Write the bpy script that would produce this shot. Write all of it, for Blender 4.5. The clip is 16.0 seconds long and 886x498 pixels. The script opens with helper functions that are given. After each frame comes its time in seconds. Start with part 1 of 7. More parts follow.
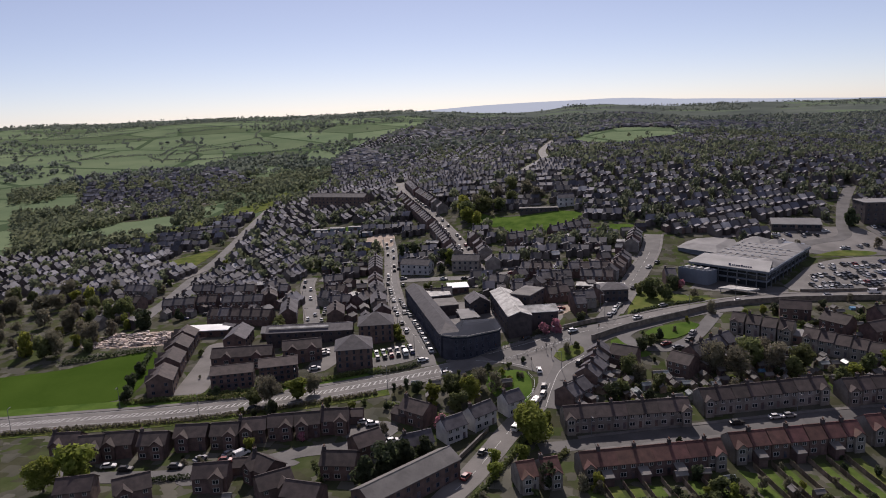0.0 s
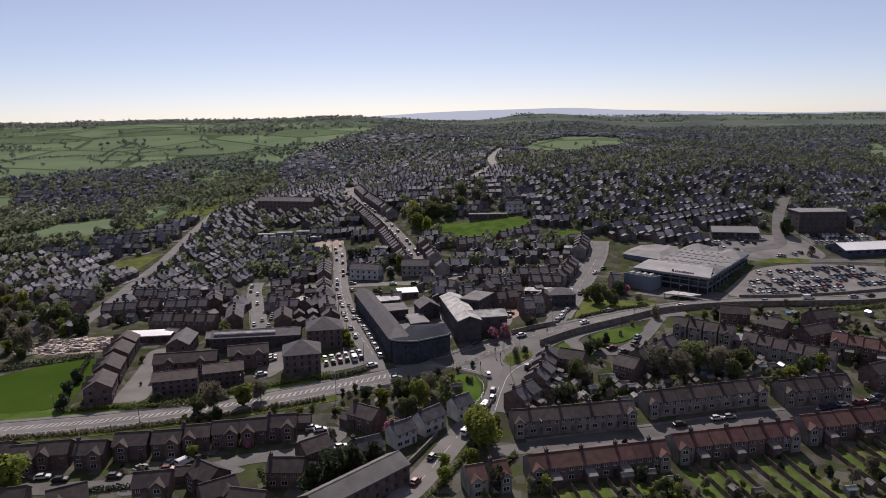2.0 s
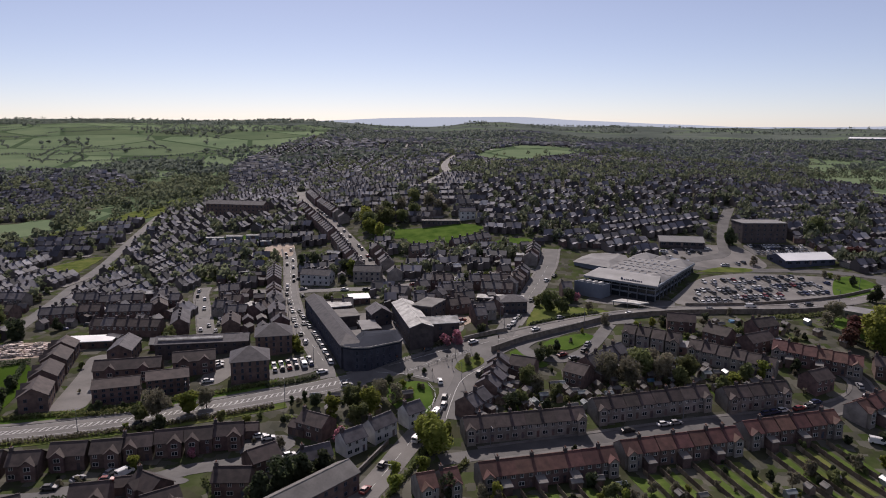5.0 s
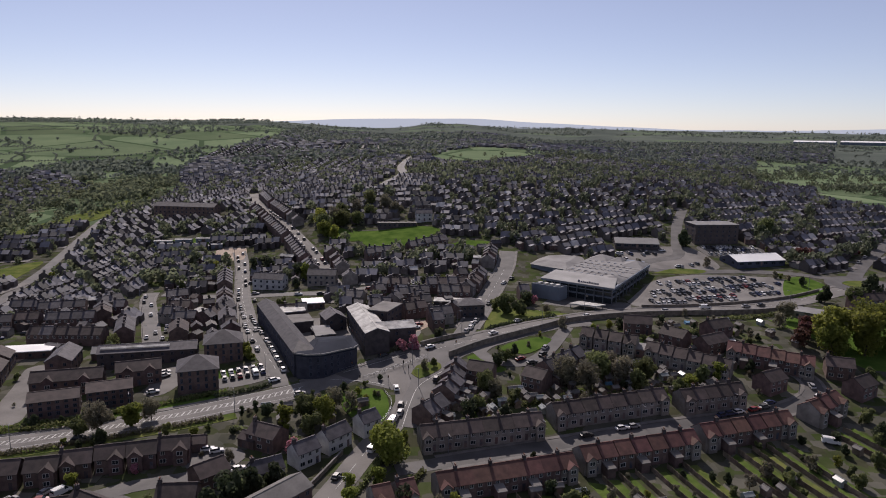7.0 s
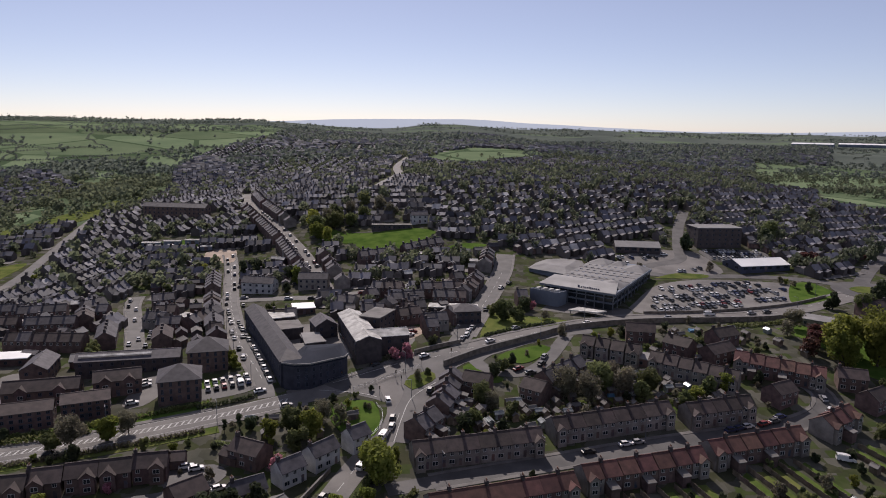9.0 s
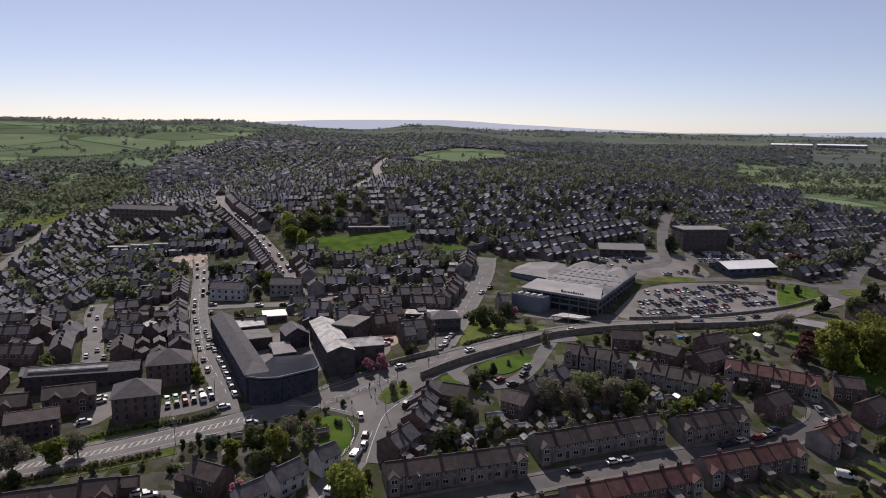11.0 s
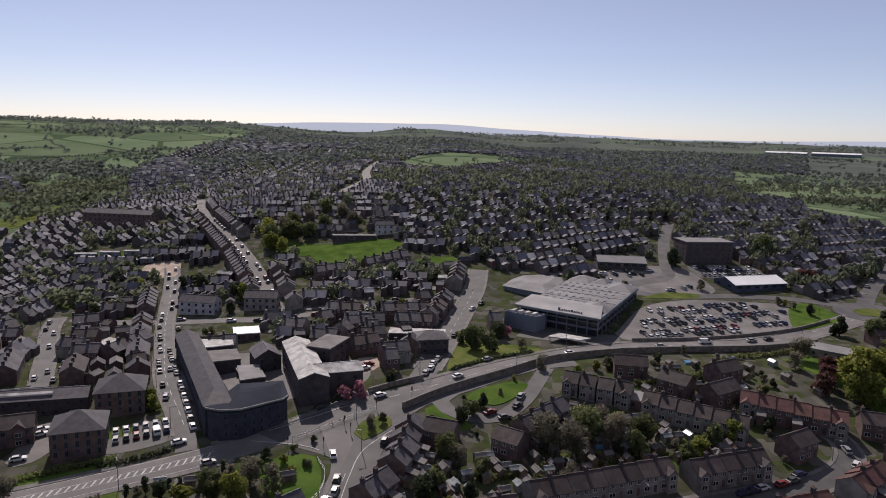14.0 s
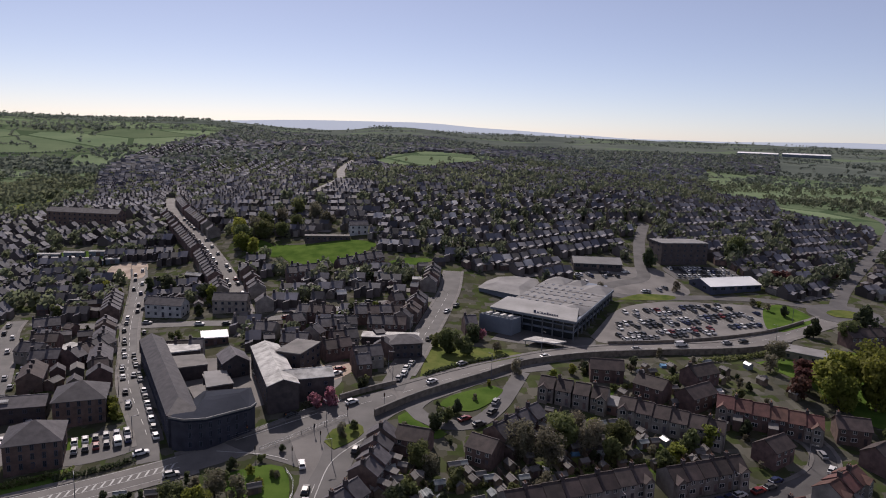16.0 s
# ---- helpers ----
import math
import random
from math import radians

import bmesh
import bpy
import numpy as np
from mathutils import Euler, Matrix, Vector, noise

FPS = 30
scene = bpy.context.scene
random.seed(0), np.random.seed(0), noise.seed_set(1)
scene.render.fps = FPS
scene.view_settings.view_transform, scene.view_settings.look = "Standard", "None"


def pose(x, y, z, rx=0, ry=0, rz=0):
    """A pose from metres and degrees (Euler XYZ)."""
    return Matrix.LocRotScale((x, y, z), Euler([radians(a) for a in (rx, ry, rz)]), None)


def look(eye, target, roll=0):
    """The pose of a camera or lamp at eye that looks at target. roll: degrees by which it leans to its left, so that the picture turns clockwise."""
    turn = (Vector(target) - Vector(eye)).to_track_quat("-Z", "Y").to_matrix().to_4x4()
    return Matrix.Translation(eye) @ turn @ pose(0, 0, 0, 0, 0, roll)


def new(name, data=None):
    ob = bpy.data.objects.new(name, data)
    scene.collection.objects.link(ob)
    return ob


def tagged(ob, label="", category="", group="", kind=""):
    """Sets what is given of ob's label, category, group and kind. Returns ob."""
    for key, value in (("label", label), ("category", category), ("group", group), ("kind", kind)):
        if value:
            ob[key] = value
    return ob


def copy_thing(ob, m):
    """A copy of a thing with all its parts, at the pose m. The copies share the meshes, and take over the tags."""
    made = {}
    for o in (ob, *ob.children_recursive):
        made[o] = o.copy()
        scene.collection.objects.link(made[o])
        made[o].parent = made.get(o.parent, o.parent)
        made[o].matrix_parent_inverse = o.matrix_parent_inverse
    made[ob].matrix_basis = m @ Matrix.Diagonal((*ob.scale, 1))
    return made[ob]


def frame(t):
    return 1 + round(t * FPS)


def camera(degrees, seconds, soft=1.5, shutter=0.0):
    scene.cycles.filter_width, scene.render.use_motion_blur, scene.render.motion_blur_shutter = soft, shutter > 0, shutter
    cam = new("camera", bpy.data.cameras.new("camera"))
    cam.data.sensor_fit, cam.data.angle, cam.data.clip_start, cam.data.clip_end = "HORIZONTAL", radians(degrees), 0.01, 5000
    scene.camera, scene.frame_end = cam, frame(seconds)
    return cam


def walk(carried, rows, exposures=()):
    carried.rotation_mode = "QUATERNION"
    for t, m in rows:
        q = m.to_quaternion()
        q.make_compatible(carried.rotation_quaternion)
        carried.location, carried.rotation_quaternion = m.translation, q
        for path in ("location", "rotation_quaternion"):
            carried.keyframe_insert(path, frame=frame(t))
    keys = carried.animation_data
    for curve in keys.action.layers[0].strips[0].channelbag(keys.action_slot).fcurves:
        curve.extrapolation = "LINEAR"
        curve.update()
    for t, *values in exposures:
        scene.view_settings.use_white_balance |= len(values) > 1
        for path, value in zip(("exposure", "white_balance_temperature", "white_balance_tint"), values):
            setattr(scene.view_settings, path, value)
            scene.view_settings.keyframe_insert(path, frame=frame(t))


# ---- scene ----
cam = camera(64.5, 16.0, soft=1.0)
PATH = [
    (0, (0.969, -0.403, 97.625), (0.613, 1.528, 97.242), -2.3),
    (0.5, (0.409, 0.019, 97.157), (0.147, 1.964, 96.775), -2.1),
    (1, (0.477, 0.137, 96.901), (0.238, 2.086, 96.523), -1.8),
    (1.5, (0.182, -0.339, 96.957), (-0.043, 1.612, 96.582), -1.3),
    (2, (0.297, -0.364, 96.851), (0.086, 1.59, 96.482), -1.1),
    (2.5, (-0.052, -0.212, 96.861), (-0.244, 1.744, 96.494), -0.7),
    (3, (0.008, 0.029, 96.738), (-0.164, 1.988, 96.375), -0.5),
    (3.5, (0.34, 0.015, 96.709), (0.186, 1.976, 96.349), -0.2),
    (4, (0.049, 0.131, 96.734), (-0.084, 2.095, 96.378), 0.1),
    (4.5, (0.032, 0.13, 96.788), (-0.083, 2.095, 96.433), 0.3),
    (5, (-0.113, 0.539, 96.604), (-0.188, 2.506, 96.252), 0.3),
    (7.5, (0.288, 8.368, 96.205), (0.341, 10.337, 95.859), 0.7),
    (8, (0.482, 11.354, 95.957), (0.53, 13.323, 95.612), 0.8),
    (8.5, (0.926, 14.253, 96.069), (0.973, 16.222, 95.722), 0.9),
    (9, (1.126, 17.544, 95.75), (1.182, 19.513, 95.405), 0.9),
    (11.5, (4.314, 35.873, 94.508), (4.434, 37.84, 94.167), 1.0),
    (12, (4.835, 40.55, 94.465), (4.97, 42.516, 94.122), 1.1),
    (12.5, (5.361, 44.756, 94.211), (5.509, 46.722, 93.87), 1.1),
    (13, (6.05, 48.866, 94.24), (6.209, 50.831, 93.902), 1.2),
    (13.5, (6.718, 52.689, 94.383), (6.879, 54.655, 94.05), 1.3),
    (14, (6.987, 56.23, 94.334), (7.113, 58.198, 94.004), 1.6),
    (14.5, (7.178, 58.134, 94.45), (7.285, 60.104, 94.12), 1.9),
    (15, (7.364, 59.073, 94.778), (7.479, 61.041, 94.443), 2.1),
    (15.5, (7.99, 60.1, 94.724), (8.135, 62.067, 94.392), 2.0),
    (16, (8.106, 61.571, 94.78), (8.3, 63.533, 94.448), 2.0),
]
EXPOSURE, KELVIN, TINT = 0.07, 6820, 21
walk(cam, [(t, look(eye, target, roll)) for t, eye, target, roll in PATH], [(0.0, EXPOSURE, KELVIN, TINT), (16.0, EXPOSURE, KELVIN, TINT)])

# ---- daylight ----
SUN_AZ, SUN_EL = -12.0, 43.0  # degrees right of north (+y), above the horizon
world = bpy.data.worlds.new("sky")
scene.world = world
world.use_nodes = True
wn = world.node_tree
sky = wn.nodes.new("ShaderNodeTexSky")
sky.sky_type, sky.sun_disc = "NISHITA", False
sky.sun_elevation, sky.sun_rotation = radians(SUN_EL), radians(SUN_AZ)
sky.air_density, sky.dust_density, sky.ozone_density, sky.altitude = 0.6, 0.3, 2.0, 150
haze = wn.nodes.new("ShaderNodeMix")  # thin spring haze over the clear sky
haze.data_type = "RGBA"
haze.inputs[0].default_value = 0.17
haze.inputs[7].default_value = (9.0, 8.9, 10.2, 1)
wn.links.new(sky.outputs[0], haze.inputs[6])
wn.links.new(haze.outputs[2], wn.nodes["Background"].inputs[0])
wn.nodes["Background"].inputs[1].default_value = 0.086
sun = new("sun", bpy.data.lights.new("sun", "SUN"))
sun.data.energy, sun.data.angle, sun.data.color = 4.0, radians(0.6), (1.0, 0.965, 0.91)
sa, se = radians(SUN_AZ), radians(SUN_EL)
sun.matrix_world = look((0, 0, 400), (-math.sin(sa) * math.cos(se), -math.cos(sa) * math.cos(se), 400 - math.sin(se)))

# ---- materials ----


def material(name, low, high, scale=1.0, fine=8.0, rough=0.8, bump=0.2, vary=0.0, island=0.0, metal=0.0, spec=0.3, coat=0.0):
    """A surface that runs between two colours by coarse and fine noise; vary: by object, island: by loose piece."""
    m = bpy.data.materials.new(name)
    m.use_nodes = True
    t = m.node_tree
    b = t.nodes["Principled BSDF"]
    pos = t.nodes.new("ShaderNodeNewGeometry")
    n1 = t.nodes.new("ShaderNodeTexNoise")
    n1.inputs["Scale"].default_value, n1.inputs["Detail"].default_value = scale, 3
    n2 = t.nodes.new("ShaderNodeTexNoise")
    n2.inputs["Scale"].default_value, n2.inputs["Detail"].default_value = fine, 2
    t.links.new(pos.outputs["Position"], n1.inputs["Vector"])
    t.links.new(pos.outputs["Position"], n2.inputs["Vector"])
    add = t.nodes.new("ShaderNodeMath")
    add.operation, add.use_clamp = "MULTIPLY_ADD", True
    t.links.new(n2.outputs[0], add.inputs[0])
    add.inputs[1].default_value = 0.5
    mid = t.nodes.new("ShaderNodeMapRange")
    mid.inputs[1].default_value, mid.inputs[2].default_value, mid.inputs[3].default_value, mid.inputs[4].default_value = 0.3, 0.7, -0.25, 0.75
    t.links.new(n1.outputs[0], mid.inputs[0])
    t.links.new(mid.outputs[0], add.inputs[2])
    mix = t.nodes.new("ShaderNodeMix")
    mix.data_type = "RGBA"
    mix.inputs[6].default_value, mix.inputs[7].default_value = (*low, 1), (*high, 1)
    t.links.new(add.outputs[0], mix.inputs[0])
    colour = mix.outputs[2]
    if vary or island:
        hsv = t.nodes.new("ShaderNodeHueSaturation")
        rnd = t.nodes.new("ShaderNodeObjectInfo").outputs["Random"] if vary else pos.outputs["Random Per Island"]
        span = t.nodes.new("ShaderNodeMapRange")
        span.inputs[3].default_value, span.inputs[4].default_value = 1 - (vary or island), 1 + (vary or island)
        t.links.new(rnd, span.inputs[0])
        t.links.new(span.outputs[0], hsv.inputs["Value"])
        hue = t.nodes.new("ShaderNodeMapRange")
        hue.inputs[3].default_value, hue.inputs[4].default_value = 0.485, 0.515
        wob = t.nodes.new("ShaderNodeMath")
        wob.operation = "FRACT"
        mul = t.nodes.new("ShaderNodeMath")
        mul.operation = "MULTIPLY"
        mul.inputs[1].default_value = 7.31
        t.links.new(rnd, mul.inputs[0])
        t.links.new(mul.outputs[0], wob.inputs[0])
        t.links.new(wob.outputs[0], hue.inputs[0])
        t.links.new(hue.outputs[0], hsv.inputs["Hue"])
        t.links.new(colour, hsv.inputs["Color"])
        colour = hsv.outputs[0]
    t.links.new(colour, b.inputs["Base Color"])
    b.inputs["Roughness"].default_value, b.inputs["Metallic"].default_value = rough, metal
    b.inputs["Specular IOR Level"].default_value, b.inputs["Coat Weight"].default_value = spec, coat
    if bump:
        bm = t.nodes.new("ShaderNodeBump")
        bm.inputs["Strength"].default_value, bm.inputs["Distance"].default_value = bump, 0.05
        t.links.new(n2.outputs[0], bm.inputs["Height"])
        t.links.new(bm.outputs[0], b.inputs["Normal"])
    return m


def leafy(*a, **k):
    """Foliage that lets some light through."""
    m = material(*a, **k)
    t = m.node_tree
    b, out = t.nodes["Principled BSDF"], t.nodes["Material Output"]
    tr = t.nodes.new("ShaderNodeBsdfTranslucent")
    mx = t.nodes.new("ShaderNodeMixShader")
    mx.inputs[0].default_value = 0.55
    t.links.new(b.inputs["Base Color"].links[0].from_socket, tr.inputs["Color"])
    t.links.new(b.outputs[0], mx.inputs[1])
    t.links.new(tr.outputs[0], mx.inputs[2])
    t.links.new(mx.outputs[0], out.inputs["Surface"])
    return m


def plots_material():
    """Town ground: a patchwork of small lawns, beds, yards and paths."""
    m = material("garden_ground", (0.03, 0.038, 0.016), (0.09, 0.09, 0.055), 0.12, 0.9, 1.0, 0.4, spec=0.0)
    t = m.node_tree
    b = t.nodes["Principled BSDF"]
    old = b.inputs["Base Color"].links[0].from_socket
    flat = t.nodes.new("ShaderNodeVectorMath")
    flat.operation = "MULTIPLY"
    flat.inputs[1].default_value = (1, 1, 0)
    t.links.new(t.nodes["Geometry"].outputs["Position"], flat.inputs[0])
    cell = t.nodes.new("ShaderNodeTexVoronoi")
    cell.distance = "CHEBYCHEV"
    cell.inputs["Scale"].default_value = 0.24
    t.links.new(flat.outputs[0], cell.inputs["Vector"])
    sep = t.nodes.new("ShaderNodeSeparateColor")
    t.links.new(cell.outputs["Color"], sep.inputs[0])
    ramp = t.nodes.new("ShaderNodeValToRGB")
    ramp.color_ramp.interpolation = "CONSTANT"
    e = ramp.color_ramp.elements
    e[0].position, e[0].color = 0.0, (0.05, 0.074, 0.024, 1)
    e[1].position, e[1].color = 0.2, (0.045, 0.045, 0.032, 1)
    for p, c in ((0.38, (0.085, 0.08, 0.076, 1)), (0.6, (0.11, 0.104, 0.10, 1)), (0.78, (0.05, 0.06, 0.03, 1)), (0.88, (0.16, 0.15, 0.142, 1))):
        k = e.new(p)
        k.color = c
    t.links.new(sep.outputs[0], ramp.inputs[0])
    mix = t.nodes.new("ShaderNodeMix")
    mix.data_type = "RGBA"
    mix.inputs[0].default_value = 0.5
    t.links.new(old, mix.inputs[6])
    t.links.new(ramp.outputs[0], mix.inputs[7])
    t.links.new(mix.outputs[2], b.inputs["Base Color"])
    return m


def field_material():
    """Pasture in hedged plots of unlike greens, paled: distance haze put into the colour."""
    m = material("pasture", (0.094, 0.132, 0.076), (0.132, 0.17, 0.098), 0.012, 0.12, 1.0, 0, spec=0.0)
    t = m.node_tree
    b = t.nodes["Principled BSDF"]
    old = b.inputs["Base Color"].links[0].from_socket
    pos = t.nodes["Geometry"]
    cell = t.nodes.new("ShaderNodeTexVoronoi")
    cell.inputs["Scale"].default_value = 0.0052
    edge = t.nodes.new("ShaderNodeTexVoronoi")
    edge.feature = "DISTANCE_TO_EDGE"
    edge.inputs["Scale"].default_value = 0.0052
    flat = t.nodes.new("ShaderNodeVectorMath")
    flat.operation = "MULTIPLY"
    flat.inputs[1].default_value = (1, 1, 0)
    t.links.new(pos.outputs["Position"], flat.inputs[0])
    t.links.new(flat.outputs[0], cell.inputs["Vector"])
    t.links.new(flat.outputs[0], edge.inputs["Vector"])
    hsv = t.nodes.new("ShaderNodeHueSaturation")
    val = t.nodes.new("ShaderNodeMapRange")
    val.inputs[3].default_value, val.inputs[4].default_value = 0.72, 1.28
    sep = t.nodes.new("ShaderNodeSeparateColor")
    t.links.new(cell.outputs["Color"], sep.inputs[0])
    t.links.new(sep.outputs[0], val.inputs[0])
    t.links.new(val.outputs[0], hsv.inputs["Value"])
    t.links.new(old, hsv.inputs["Color"])
    step = t.nodes.new("ShaderNodeMath")
    step.operation = "LESS_THAN"
    step.inputs[1].default_value = 0.028
    t.links.new(edge.outputs["Distance"], step.inputs[0])
    mix = t.nodes.new("ShaderNodeMix")
    mix.data_type = "RGBA"
    mix.inputs[7].default_value = (0.06, 0.09, 0.05, 1)
    t.links.new(step.outputs[0], mix.inputs[0])
    t.links.new(hsv.outputs[0], mix.inputs[6])
    t.links.new(mix.outputs[2], b.inputs["Base Color"])
    return m


def glass_material():
    m = bpy.data.materials.new("window_glass")
    m.use_nodes = True
    b = m.node_tree.nodes["Principled BSDF"]
    b.inputs["Base Color"].default_value = (0.02, 0.025, 0.03, 1)
    b.inputs["Roughness"].default_value, b.inputs["Specular IOR Level"].default_value = 0.2, 0.35
    return m


def woodland_material():
    """Far country of copses, hedged closes and villages, greyed: haze put into its colour."""
    m = material("haze_greyed_country", (0.07, 0.085, 0.076), (0.12, 0.138, 0.118), 0.006, 0.05, 1.0, 0, spec=0.0)
    t = m.node_tree
    b = t.nodes["Principled BSDF"]
    old = b.inputs["Base Color"].links[0].from_socket
    n = t.nodes.new("ShaderNodeTexNoise")
    n.inputs["Scale"].default_value, n.inputs["Detail"].default_value = 0.0042, 4
    t.links.new(t.nodes["Geometry"].outputs["Position"], n.inputs["Vector"])
    open_land = t.nodes.new("ShaderNodeMapRange")
    open_land.inputs[1].default_value, open_land.inputs[2].default_value = 0.57, 0.62
    t.links.new(n.outputs[0], open_land.inputs[0])
    mix = t.nodes.new("ShaderNodeMix")
    mix.data_type = "RGBA"
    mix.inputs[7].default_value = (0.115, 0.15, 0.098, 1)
    t.links.new(open_land.outputs[0], mix.inputs[0])
    t.links.new(old, mix.inputs[6])
    t.links.new(mix.outputs[2], b.inputs["Base Color"])
    return m


